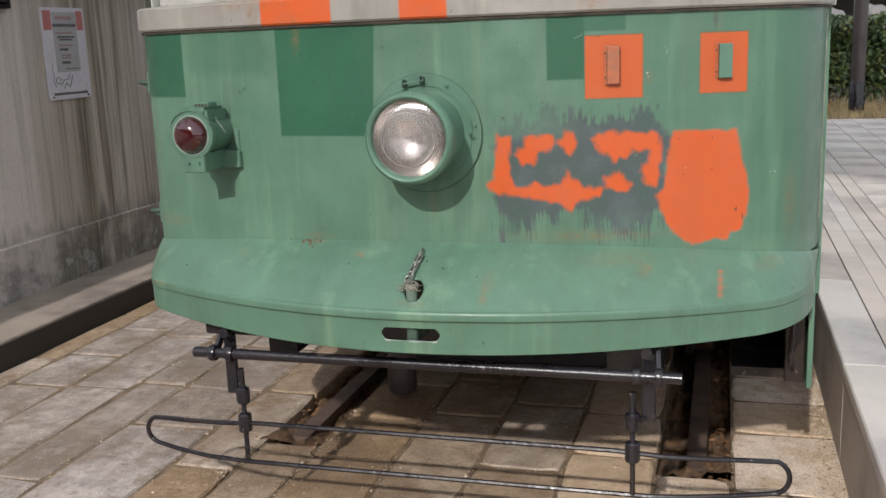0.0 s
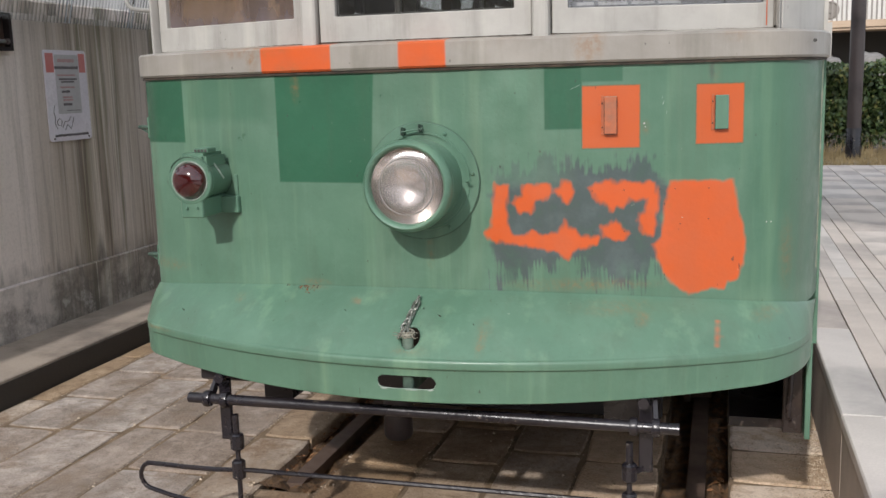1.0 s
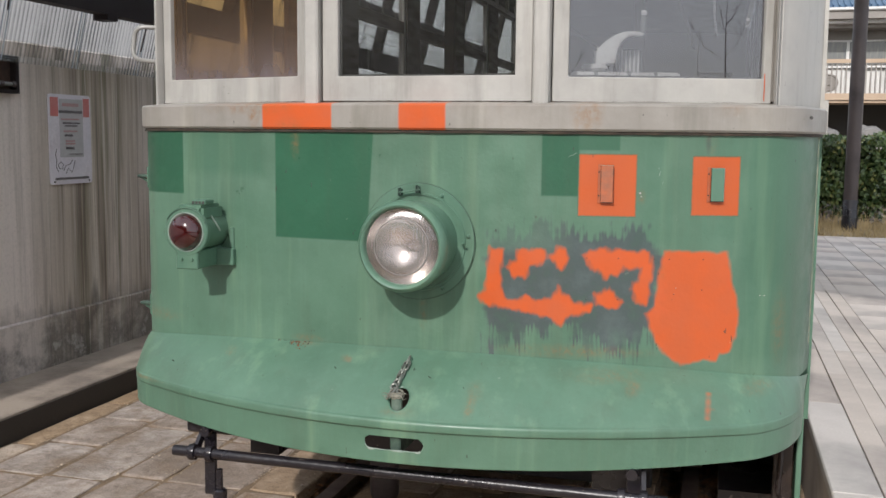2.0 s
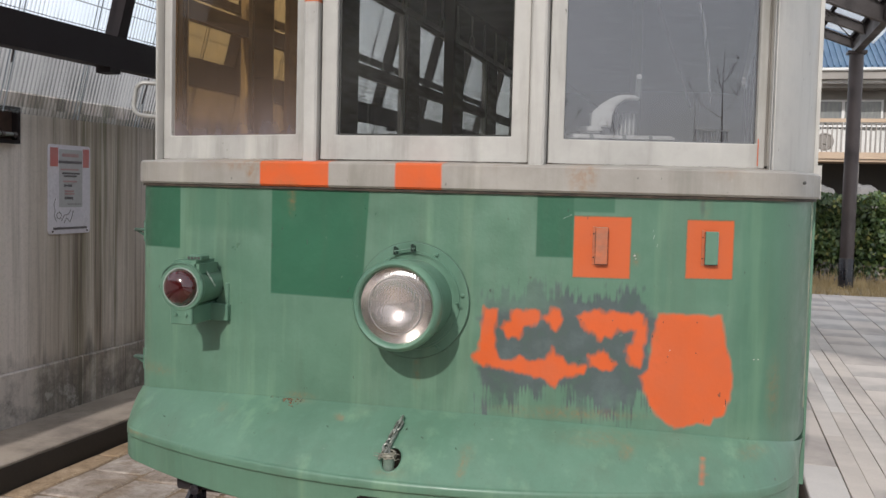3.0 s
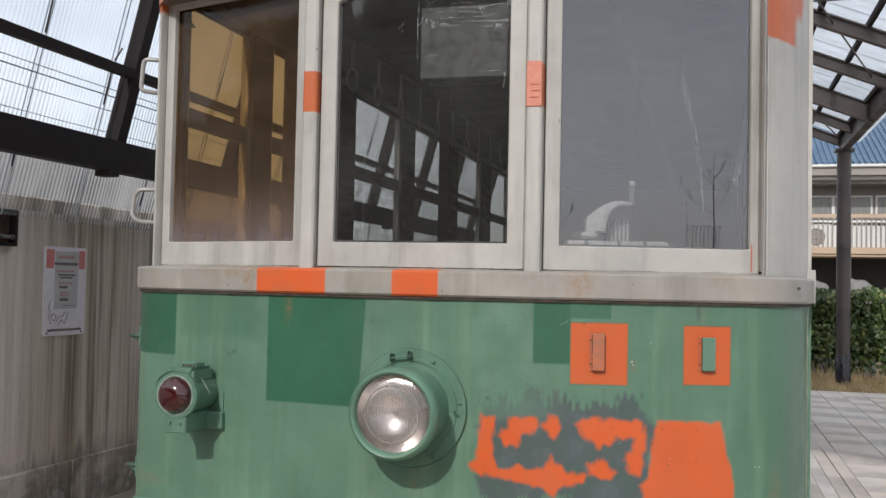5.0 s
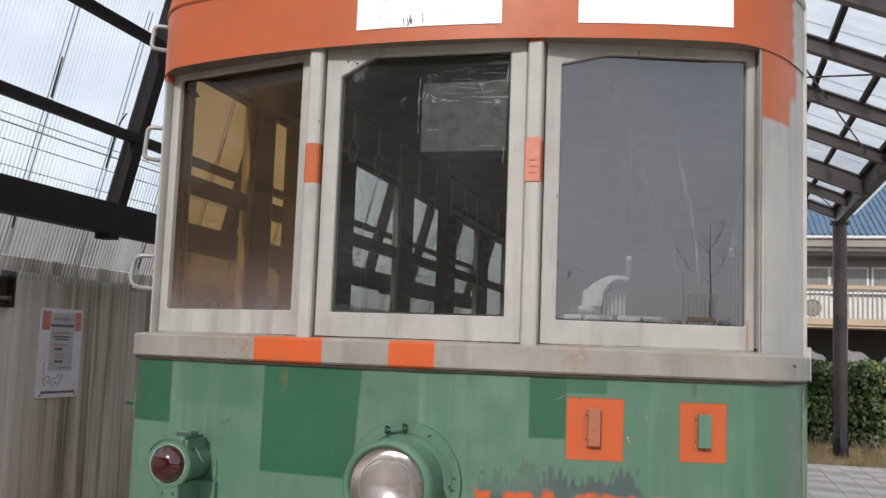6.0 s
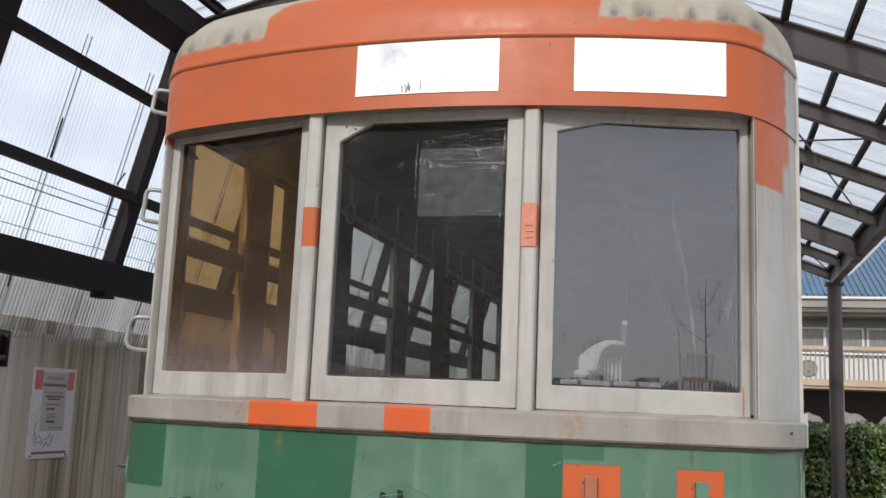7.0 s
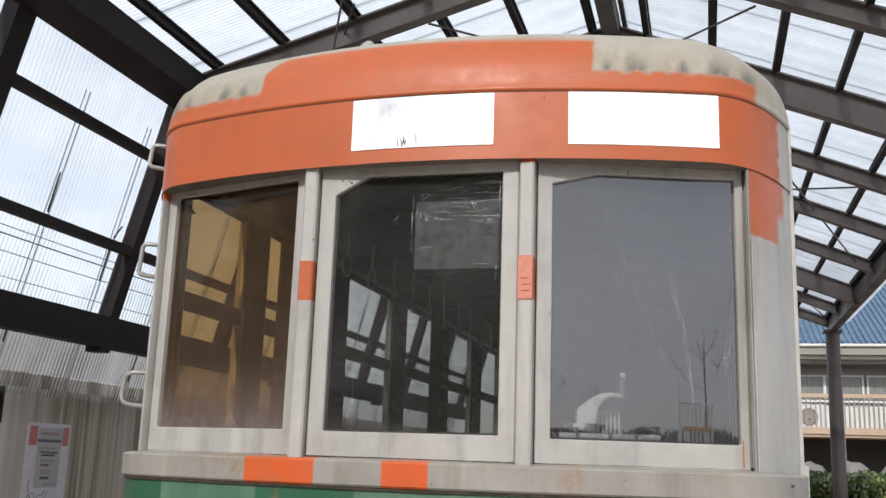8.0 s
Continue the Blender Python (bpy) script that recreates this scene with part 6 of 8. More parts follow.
for s in (-1, 1):
    bm = BM()
    box(bm, s * 0.92 - 0.04, s * 0.92 + 0.04, 1.2, 3.9, 0.42, 0.52, 0.01)
    for y in (1.75, 3.35):
        box(bm, s * 0.93 - 0.07, s * 0.93 + 0.07, y - 0.14, y + 0.14, 0.24, 0.50, 0.02)
    part("truck_frame", bm, M_BLACK, tram)
bm = lathe(BM(), [(0.0, -0.06), (0.052, -0.06), (0.060, -0.045), (0.060, 0.10), (0.036, 0.14), (0.036, 0.52), (0, 0.52)], pose(-0.47, 0.95, 0.085), 20)
part("sand_pipe", bm, M_STEEL, tram, smooth=True)
# boards, side boards and a case added round the leading truck to block light
M_GEAR = surface("oily_truck_iron", (0.030, 0.029, 0.031), (0.045, 0.040, 0.038), scale=6, rough=0.6, relief=0.4)
bm = BM()
box(bm, -0.60, 0.60, 1.28, 1.32, 0.06, 0.50, 0.006)
for x in (-0.45, 0.0, 0.45):
    box(bm, x - 0.03, x + 0.03, 1.262, 1.279, 0.08, 0.62, 0.004)
part("wheel_guard", bm, M_GEAR, tram, "black plank board added before the leading wheels to block light")
for x0, x1 in ((-1.06, -0.90), (0.90, 1.075)):
    bm = box(BM(), x0, x1, 1.62, 3.9, 0.03, 0.64, 0.01)
    box(bm, x0 + 0.02, x1 - 0.02, 1.60, 1.621, 0.10, 0.58, 0.004)
    part("side_board", bm, M_GEAR, tram)
bm = lathe(BM(), [(0, -0.4), (0.22, -0.4), (0.24, -0.36), (0.24, 0.36), (0.22, 0.4), (0, 0.4)], pose(0, 2.2, 0.34, 0, 90), 24)
part("motor_case", bm, M_GEAR, tram, smooth=True)
bm = box(BM(), -0.93, 0.93, 0.30, 4.2, 0.60, 0.642)
part("floor_underside", bm, M_GEAR, tram)
bm = tube(BM(), [(0.70, 0.78, 0.60), (0.74, 0.76, 0.53), (0.84, 0.75, 0.505), (0.93, 0.76, 0.53), (0.97, 0.78, 0.60)], 0.012, 8)
part("air_hose", bm, M_RISER, tram, smooth=True)
# ---------------------------------------------------------------- ground, track and walls
def mesh_box(name, x0, x1, y0, y1, z0, z1, bevel):
    me = bpy.data.meshes.new(name)
    bm = box(BM(), x0, x1, y0, y1, z0, z1, bevel)
    bm.to_mesh(me)
    bm.free()
    return me


bm = BM()
for x0, x1, y0, y1 in ((-300, -2.6, -300, 400), (-2.6, 1.35, -300, -12), (1.35, 300, -300, 400), (-2.6, 1.35, 30, 400)):
    bm.faces.new([bm.verts.new((x, y, -0.02)) for x, y in ((x0, y0), (x1, y0), (x1, y1), (x0, y1))])
bm.faces.new([bm.verts.new((x, y, -0.14)) for x, y in ((-2.6, -12), (1.35, -12), (1.35, 30), (-2.6, 30))])
for a, b_ in (((-2.6, -12), (-2.6, 30)), ((1.35, -12), (1.35, 30)), ((-2.6, -12), (1.35, -12)), ((-2.6, 30), (1.35, 30))):
    bm.faces.new([bm.verts.new((*a, -0.02)), bm.verts.new((*b_, -0.02)), bm.verts.new((*b_, -0.14)), bm.verts.new((*a, -0.14))])
tagged(part("ground", bm, M_GROUND), "packed sandy earth round the track", "ground", kind="structure")

pavement = tagged(new("pavement"), "worn granite slabs between and beside the rails", "pavement", kind="structure")
bed = BM()
for x0, x1 in ((-2.55, -0.87), (-0.62, 0.62), (0.87, 1.30)):
    box(bed, x0, x1, -12, 30, -0.13, -0.006)
for s in (-1, 1):
    x0, x1 = sorted((s * 0.62, s * 0.87))
    box(bed, x0, x1, -12, 0.40, -0.13, -0.010)
part("joint_bed", bed, M_JOINT, pavement)

# rails
for s in (-1, 1):
    bm = BM()
    for za, zb, w in ((-0.135, -0.12, 0.12), (-0.12, -0.055, 0.018), (-0.055, -0.012, 0.068)):
        box(bm, s * 0.752 - w / 2, s * 0.752 + w / 2, 0.50, 30, za - 0.008, zb - 0.008)
    tagged(part("rail", bm, M_RAIL), "rust-brown steel tram rail in an open groove", "rail", "tram rails")
    # silt and old leaves in the groove
    bm = BM()
    nx, ny = 12, 120
    V = []
    for j in range(ny + 1):
        y = 0.40 + (j / ny) ** 1.6 * 9
        V.append([bm.verts.new((s * (0.61 + 0.27 * i / nx), y, -0.070 + 0.058 * max(0, 1 - (y - 0.4) / 0.35) + 0.03 * noise.noise((i * 0.6, y * 9, s)) + (0.018 if i > 7 else 0))) for i in range(nx + 1)])
    for A, B in zip(V, V[1:]):
        for i in range(nx):
            bm.faces.new((A[i], A[i + 1], B[i + 1], B[i]))
    tagged(part("groove_silt", bm, surface("wet_leaf_silt" + str(s + 1), (0.10, 0.062, 0.036), (0.34, 0.19, 0.09), scale=22, fine=160, rough=0.8, relief=1.0, dist=0.02)),
           "dark wet silt and fallen leaves in the rail groove", "silt", kind="stuff")
    bm = BM()
    for k in range(160):
        y = 0.42 + random.random() ** 1.5 * 2.2
        x = s * random.uniform(0.795, 0.862)
        m = pose(x, y, -0.045 + random.uniform(0, 0.03), random.uniform(-50, 50), random.uniform(-50, 50), random.uniform(0, 360))
        sz = random.uniform(0.005, 0.013)
        bm.faces.new([bm.verts.new(m @ Vector(p)) for p in ((0, -sz * 1.5, 0), (sz * 0.6, 0, 0.004), (0, sz * 1.5, 0), (-sz * 0.6, 0, 0.004))])
    tagged(part("fallen_leaves", bm, surface("dry_leaf" + str(s + 1), (0.34, 0.17, 0.075), (0.16, 0.08, 0.04), scale=30, rough=0.8, relief=0.1)),
           "dry brown leaves lying along the rail", "leaves", kind="stuff")

# platform with its kerb
platform = tagged(new("platform"), "raised pale concrete platform beside the track", "platform", kind="structure")
bm = BM()
box(bm, 1.285, 12, -12, 10.2, -0.1, 0.340)
part("platform_base", bm, M_CONC, platform)

# ledge, drain face and streaked wall
ledge = tagged(new("ledge"), "low stained concrete ledge with a dark face", "ledge", kind="structure")
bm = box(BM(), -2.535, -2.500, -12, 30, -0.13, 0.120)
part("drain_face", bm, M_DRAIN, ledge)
bm = box(BM(), -3.2, -2.505, -12, 30, 0.105, 0.136, 0.006)
part("ledge_top", bm, M_LEDGE, ledge)
wall = tagged(new("wall_west"), "tall rain-streaked grey concrete wall with a plinth", "wall", kind="structure")
bm = box(BM(), -3.25, -2.972, -12, 30, 0.12, 0.446, 0.008)
part("plinth", bm, M_WALL, wall)
bm = box(BM(), -3.24, -2.992, -12, 30, 0.44, 1.952)
part("wall_face", bm, M_WALL, wall)
bm = box(BM(), -3.70, -3.30, -12, 30, 0.12, 2.075, 0.01)
part("rear_course", bm, M_WALL, wall)
bm = box(BM(), -10.5, -10.2, -8, 26, -0.1, 3.75)
tagged(part("wall_far", bm, surface("pale_far_plaster", (0.74, 0.71, 0.67), (0.60, 0.57, 0.54), scale=0.8, rough=0.9, relief=0.1)), "pale plastered wall beyond the retaining wall", "wall", kind="structure")
M_CABLE = surface("black_cable", (0.02, 0.02, 0.022), (0.03, 0.03, 0.03), rough=0.6, relief=0.0)
cables = thing("overhead_cables", "black overhead cables strung behind the shelter", "cables")
for x, z, r in ((-8.0, 4.43, 0.007), (-8.0, 4.32, 0.010), (-8.1, 4.12, 0.007), (-8.2, 3.81, 0.006)):
    part("cable", tube(BM(), [(x, -20, z + 0.25), (x, -5, z + 0.05), (x, 9, z), (x, 22, z + 0.04), (x, 40, z + 0.25)], r, 6), M_CABLE, cables)
for y in (-20, 40):
    part("cable_pole", tube(BM(), [(-8.05, y, -0.1), (-8.05, y, 6.0)], [0.16, 0.11], 12), M_CONC, cables, "tapered concrete cable pole")
bracket = thing("wall_bracket", "dark steel anchor frame with a bar across, bolted to the wall", "bracket", (-2.99, 1.74, 1.84))
bm = frame_poly(BM(), [(-0.135, -0.102), (0.135, -0.102), (0.135, 0.102), (-0.135, 0.102)], [(-0.112, -0.082), (0.112, -0.082), (0.112, 0.085), (-0.112, 0.085)], pose(0.045, 0, 0, 0, 0, 90), 0.045)
part("frame", bm, M_STEEL_DARK, bracket)
part("back_plate", box(BM(), -0.002, 0.006, -0.112, 0.112, -0.082, 0.085), surface("rusty_anchor_plate", (0.10, 0.055, 0.04), (0.06, 0.04, 0.034), scale=12, rough=0.8, relief=0.3), bracket)
part("bar", tube(BM(), [(0.034, -0.13, -0.052), (0.034, 0.13, -0.052)], 0.011, 10), M_CTRL, bracket, "dull grey steel bar", smooth=True)
for y in (-0.09, 0.0, 0.095):
    part("nut", lathe(BM(), [(0.011, -0.012), (0.018, -0.012), (0.018, 0.012), (0.011, 0.012)], pose(0.034, y, -0.052, 90), 6), M_STEEL, bracket)

# ---------------------------------------------------------------- warning board on the wall
M_BOARD = surface("white_enamel", (0.84, 0.80, 0.86), (0.76, 0.73, 0.80), rough=0.35, relief=0.03)
M_BOARD_GREY = surface("grey_print", (0.56, 0.55, 0.57), (0.50, 0.50, 0.51), rough=0.4, relief=0.02)
M_TEXTRED = surface("pale_red_print", (0.55, 0.34, 0.34), (0.50, 0.36, 0.36), rough=0.4, relief=0.02)
M_RED = surface("faded_red_print", (0.66, 0.21, 0.20), (0.60, 0.25, 0.24), rough=0.4, relief=0.02)
M_INK = surface("black_print", (0.16, 0.15, 0.16), (0.22, 0.20, 0.21), rough=0.5, relief=0.02)
board = thing("notice_board", "small white enamel notice with red corners screwed to the wall", "sign", (-2.985, 2.161, 1.217))
W_, H_ = 0.398, 0.537


def on_board(name, u0, u1, v0, v1, material, d=0.0055):
    bm = box(BM(), 0.0, d, u0 * W_, u1 * W_, v0 * H_, v1 * H_)
    return part(name, bm, material, board)


bm = BM()
outl = arc(W_ - 0.02, H_ - 0.02, 0.02, 0, 90, 4) + arc(0.02, H_ - 0.02, 0.02, 90, 180, 4) + arc(0.02, 0.02, 0.02, 180, 270, 4) + arc(W_ - 0.02, 0.02, 0.02, 270, 360, 4)
A = [bm.verts.new((0.004, u, v)) for u, v in outl]
B = [bm.verts.new((-0.004, u, v)) for u, v in outl]
bm.faces.new(A)
for i in range(len(A)):
    bm.faces.new((A[i], B[i], B[(i + 1) % len(A)], A[(i + 1) % len(A)]))
bmesh.ops.recalc_face_normals(bm, faces=bm.faces)
part("plate", bm, M_BOARD, board)
on_board("red_corner", 0.035, 0.215, 0.755, 0.965, M_RED)
on_board("red_corner", 0.815, 0.965, 0.755, 0.965, M_RED)
on_board("grey_field", 0.24, 0.80, 0.30, 0.95, M_BOARD_GREY, 0.005)
rnd = random.Random(4)


def text_line(v, h, u0, u1, mt):
    """A line of print that cannot be read: uneven small bars."""
    u = u0
    while u < u1 - 0.012:
        du = rnd.uniform(0.014, 0.030)
        lo, hi = v - h * rnd.uniform(0.35, 0.5), v + h * rnd.uniform(0.35, 0.5)
        on_board("text_bar", u, min(u + du, u1), lo, hi, mt, 0.007)
        u += du + rnd.uniform(0.004, 0.009)


for v, h, w, off, mt in ((0.885, 0.042, 0.40, 0.0, M_TEXTRED), (0.808, 0.036, 0.56, 0.0, M_INK), (0.725, 0.022, 0.42, -0.02, M_TEXTRED), (0.682, 0.022, 0.42, 0.01, M_INK), (0.652, 0.022, 0.30, 0.0, M_INK),
                         (0.592, 0.024, 0.34, -0.01, M_TEXTRED), (0.545, 0.028, 0.20, -0.06, M_INK), (0.482, 0.022, 0.22, -0.03, M_TEXTRED), (0.452, 0.022, 0.24, -0.02, M_TEXTRED),
                         (0.402, 0.034, 0.20, -0.04, M_INK), (0.335, 0.008, 0.34, 0.10, M_INK), (0.063, 0.030, 0.80, 0.0, M_INK)):
    text_line(v, h, 0.51 + off - w / 2, 0.51 + off + w / 2, mt)
# the printed picture at the foot, too worn to tell: loose outlines
for pts in (((0.16, 0.40), (0.12, 0.33), (0.15, 0.27), (0.13, 0.20), (0.18, 0.14)), ((0.18, 0.22), (0.24, 0.25), (0.30, 0.22), (0.27, 0.17), (0.20, 0.18), (0.18, 0.22)),
            ((0.30, 0.15), (0.36, 0.21), (0.46, 0.22), (0.52, 0.27)), ((0.36, 0.12), (0.42, 0.18), (0.50, 0.13), (0.55, 0.20), (0.58, 0.26))):
    bm = BM()
    tube(bm, [(0.0045, u * W_, v * H_) for u, v in pts], 0.0024, 5)
    part("printed_line", bm, M_INK, board)
for u, v in ((0.09, 0.03), (0.92, 0.03)):
    bm = lathe(BM(), [(0.006, 0), (0.006, 0.004), (0, 0.005)], pose(0.004, u * W_, v * H_, 0, 90), 8)
    part("screw", bm, M_STEEL, board)

# ---------------------------------------------------------------- shelter
shelter = thing("shelter", "brown steel shelter with translucent corrugated roof and side sheets", "shelter")
RY = [-0.45, 0.90, 2.28, 3.50, 4.87, 6.15, 7.50, 8.90, 10.25, 11.40]
RIDGE, LE, RE = (0.27, 4.60), (-2.29, 3.87), (2.53, 3.70)


def post_x(z):
    return -2.67 + (z - 2.36) * 0.255


def roof_z(x):
    if x < RIDGE[0]:
        return LE[1] + (RIDGE[1] - LE[1]) * (x - LE[0]) / (RIDGE[0] - LE[0])
    return RE[1] + (RIDGE[1] - RE[1]) * (x - RE[0]) / (RIDGE[0] - RE[0])


PY = [-0.45, 0.90, 2.38, 3.87, 5.45, 7.03, 8.53, 9.95, 11.40, 12.0]
for i, y in enumerate(RY):
    main = i % 4 == 3
    h = 0.20 if main else 0.12
    bm = BM()
    hl = 0.15
    ibeam(bm, (-2.10, y, roof_z(-2.10) - hl / 2 - 0.035), (RIDGE[0], y, RIDGE[1] - hl / 2 - 0.035), 0.09, hl)
    part("rafter", bm, M_WEB, shelter)
    bm = BM()
    ibeam(bm, (RIDGE[0], y, RIDGE[1] - h / 2 - 0.035), (2.56, y, roof_z(2.56) - h / 2 - 0.035), 0.09, h)
    part("rafter", bm, M_WEB, shelter)
    bm = BM()
    w = 0.13 if i == 1 else 0.09
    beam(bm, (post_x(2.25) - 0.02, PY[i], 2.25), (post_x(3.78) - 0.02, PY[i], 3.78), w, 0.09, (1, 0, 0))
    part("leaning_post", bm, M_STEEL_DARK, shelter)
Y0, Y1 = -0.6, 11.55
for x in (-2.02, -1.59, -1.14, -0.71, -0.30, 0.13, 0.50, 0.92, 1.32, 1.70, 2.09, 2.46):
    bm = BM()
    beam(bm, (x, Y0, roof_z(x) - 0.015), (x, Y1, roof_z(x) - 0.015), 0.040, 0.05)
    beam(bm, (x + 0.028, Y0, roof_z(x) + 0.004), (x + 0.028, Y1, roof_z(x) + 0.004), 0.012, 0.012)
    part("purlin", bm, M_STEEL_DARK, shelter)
bm = BM()
beam(bm, (RIDGE[0], Y0, RIDGE[1] - 0.08), (RIDGE[0], Y1, RIDGE[1] - 0.08), 0.11, 0.14)
beam(bm, (RIDGE[0] + 0.085, Y0, RIDGE[1] - 0.02), (RIDGE[0] + 0.085, Y1, RIDGE[1] - 0.02), 0.03, 0.05)
part("ridge_beam", bm, M_STEEL, shelter)
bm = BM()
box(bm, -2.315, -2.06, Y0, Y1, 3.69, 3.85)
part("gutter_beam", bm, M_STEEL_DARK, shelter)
bm = BM()
box(bm, 2.48, 2.58, Y0, Y1, 3.50, 3.66)
box(bm, 2.50, 2.56, Y0, Y1, 3.66, 3.72)
part("eave_beam", bm, M_STEEL, shelter)
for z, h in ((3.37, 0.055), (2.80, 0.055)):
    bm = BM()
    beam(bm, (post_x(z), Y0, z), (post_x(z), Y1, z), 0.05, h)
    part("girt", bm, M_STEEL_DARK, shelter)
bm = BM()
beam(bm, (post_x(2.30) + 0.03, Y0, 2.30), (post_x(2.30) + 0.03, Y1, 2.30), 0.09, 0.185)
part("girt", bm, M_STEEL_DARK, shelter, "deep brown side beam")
for y in (2.28, 4.87, 7.5):
    bm = BM()
    box(bm, post_x(2.2) + 0.0, post_x(2.2) + 0.10, y - 0.05, y + 0.05, 2.175, 2.21)
    part("cleat", bm, M_STEEL_DARK, shelter)
for y in (11.40, 6.15, 0.9, -0.45):
    if y > 6.2 or y < 0:
        bm = BM()
        tube(bm, [(2.53, y, 0.30), (2.53, y, 3.52)], 0.092, 24)
        part("post", bm, M_STEEL, shelter, smooth=True)
        bm = lathe(BM(), [(0.10, 0.28), (0.10, 0.74), (0.093, 0.75)], pose(2.53, y, 0), 24)
        part("post_sleeve", bm, M_BLACK, shelter, smooth=True)
        bm = box(BM(), 2.41, 2.65, y - 0.12, y + 0.12, 3.485, 3.52)
        part("cap_plate", bm, M_STEEL, shelter)
for a, b_ in (((-1.05, 2.0), (-1.47, 2.75)), ((-0.75, 2.5), (-0.15, 3.5)), ((0.55, 3.6), (1.15, 2.5)), ((1.35, 6.1), (2.25, 4.8)), ((1.45, 5.2), (2.46, 7.9)), ((1.6, 9.2), (2.46, 11.2))):
    bm = BM()
    tube(bm, [(a[0], a[1], roof_z(a[0]) - 0.09), (b_[0], b_[1], roof_z(b_[0]) - 0.09)], 0.008, 6)
    part("tie_rod", bm, M_STEEL, shelter)


def corrugated(name, p0, p1, y0, y1, material, pitch=0.032, amp=0.005, low_groove_dark=0.5):
    """A corrugated sheet from the line p0 to the line p1 (x, z); the waves run up the slope."""
    me = bpy.data.meshes.new(name)
    n = max(2, int((y1 - y0) / pitch) * 4)
    p0, p1 = Vector((p0[0], 0, p0[1])), Vector((p1[0], 0, p1[1]))
    nrm = (p1 - p0).cross(Vector((0, 1, 0))).normalized()
    ys = np.linspace(y0, y1, n + 1)
    V, F, G = [], [], []
    for k, y in enumerate(ys):
        h = amp * math.sin(2 * math.pi * (y - y0) / pitch)
        # silt scales the painted rib lines, strongest at the sheet's foot
        for p, silt in ((p0, low_groove_dark), (p0.lerp(p1, 0.5), 0.5), (p1, 0.5)):
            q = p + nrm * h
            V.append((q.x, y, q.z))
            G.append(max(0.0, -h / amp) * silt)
    for k in range(n):
        for j in range(2):
            F.append((3 * k + j, 3 * k + j + 1, 3 * k + j + 4, 3 * k + j + 3))
    me.from_pydata(V, [], F)
    at = me.attributes.new("groove", "FLOAT", "POINT")
    at.data.foreach_set("value", G)
    me.polygons.foreach_set("use_smooth", np.ones(len(F), dtype=bool))
    me.materials.append(material)
    ob = new(name, me)
    ob.parent = shelter
    return ob


rl = random.Random(17)


def lap_strip(p0, p1, y, w=0.014, material=None):
    bm = BM()
    beam(bm, (p0[0], y, p0[1]), (p1[0], y, p1[1]), w, 0.004)
    part("sheet_lap", bm, material or M_LAP, shelter)


M_LAP = roof_sheet("grimy_sheet_lap", (0.80, 0.98), (0.0, 0.0), 0.45)
y = Y0
while y < Y1 - 0.1:
    ye = min(y + (0.30 if y == Y0 else 0.63), Y1)
    s0, s1 = (post_x(1.90) - 0.075, 1.90), (post_x(3.86) - 0.075, 3.86)
    corrugated("side_sheet", s0, s1, y, ye, M_SHEET_SIDE, low_groove_dark=2.6)
    lap_strip((s0[0] + 0.012, 1.90), (post_x(3.55) - 0.063, 3.55), ye + 0.03, 0.007)
    lap_strip((s0[0] + 0.012, 1.90), (post_x(3.55) - 0.063, 3.55), ye - 0.008, 0.005)
    for z in (2.84 + rl.uniform(0, 0.05), rl.uniform(1.95, 2.6)):
        lap_strip((post_x(z) - 0.060, z), (post_x(z + 0.2) - 0.060, z + rl.uniform(0.06, 0.25)), ye + 0.014, 0.012, M_STEEL)
    for a, b_ in (((-2.42, roof_z(-2.42) + 0.028), (RIDGE[0], RIDGE[1] + 0.028)), ((RIDGE[0], RIDGE[1] + 0.028), (2.75, roof_z(2.75) + 0.028))):
        corrugated("roof_sheet", a, b_, y, ye, M_SHEET)
        lap_strip((a[0], a[1] + 0.008), (b_[0], b_[1] + 0.008), ye)
    y = ye

# ---------------------------------------------------------------- behind the tram: grass, hedge, house
M_DRY = surface("dry_grass", (0.50, 0.38, 0.20), (0.38, 0.28, 0.14), scale=8, rough=0.9, relief=0.1)
bm = BM()
rg = random.Random(7)
for k in range(9000):
    x, yy = rg.uniform(1.3, 7.5), rg.uniform(10.2, 12.4)
    h = rg.uniform(0.05, 0.16) * (1.8 if rg.random() < 0.15 else 1) * (1.3 if yy > 11.5 else 0.8)
    a = rg.uniform(0, 6.28)
    dx, dy = 0.006 * math.cos(a), 0.006 * math.sin(a)
    lx, ly = rg.gauss(0, 0.05), rg.gauss(0, 0.05)
    bm.faces.new([bm.verts.new(p) for p in ((x - dx, yy - dy, 0.32), (x + dx, yy + dy, 0.32), (x + lx, yy + ly, 0.32 + h))])
tagged(part("dry_grass", bm, M_DRY), "strip of dry straw-coloured winter grass", "grass", kind="stuff")
bm = box(BM(), 1.0, 12, 10.2, 13.4, -0.1, 0.325)
tagged(part("verge", bm, M_GROUND), "earth verge behind the platform", "ground", kind="structure")


def leaf_mat():
    m, nt, b = mat_new("hedge_leaf")
    g = nt.nodes.new("ShaderNodeNewGeometry")
    col = mix(nt, ramp(nt, g.outputs["Random Per Island"], 0, 1), (0.028, 0.058, 0.02), (0.11, 0.155, 0.045))
    col = mix(nt, ramp(nt, g.outputs["Random Per Island"], 0.9, 0.93), col, (0.20, 0.20, 0.06))
    nt.links.new(col, b.inputs["Base Color"])
    b.inputs["Roughness"].default_value = 0.42
    return m


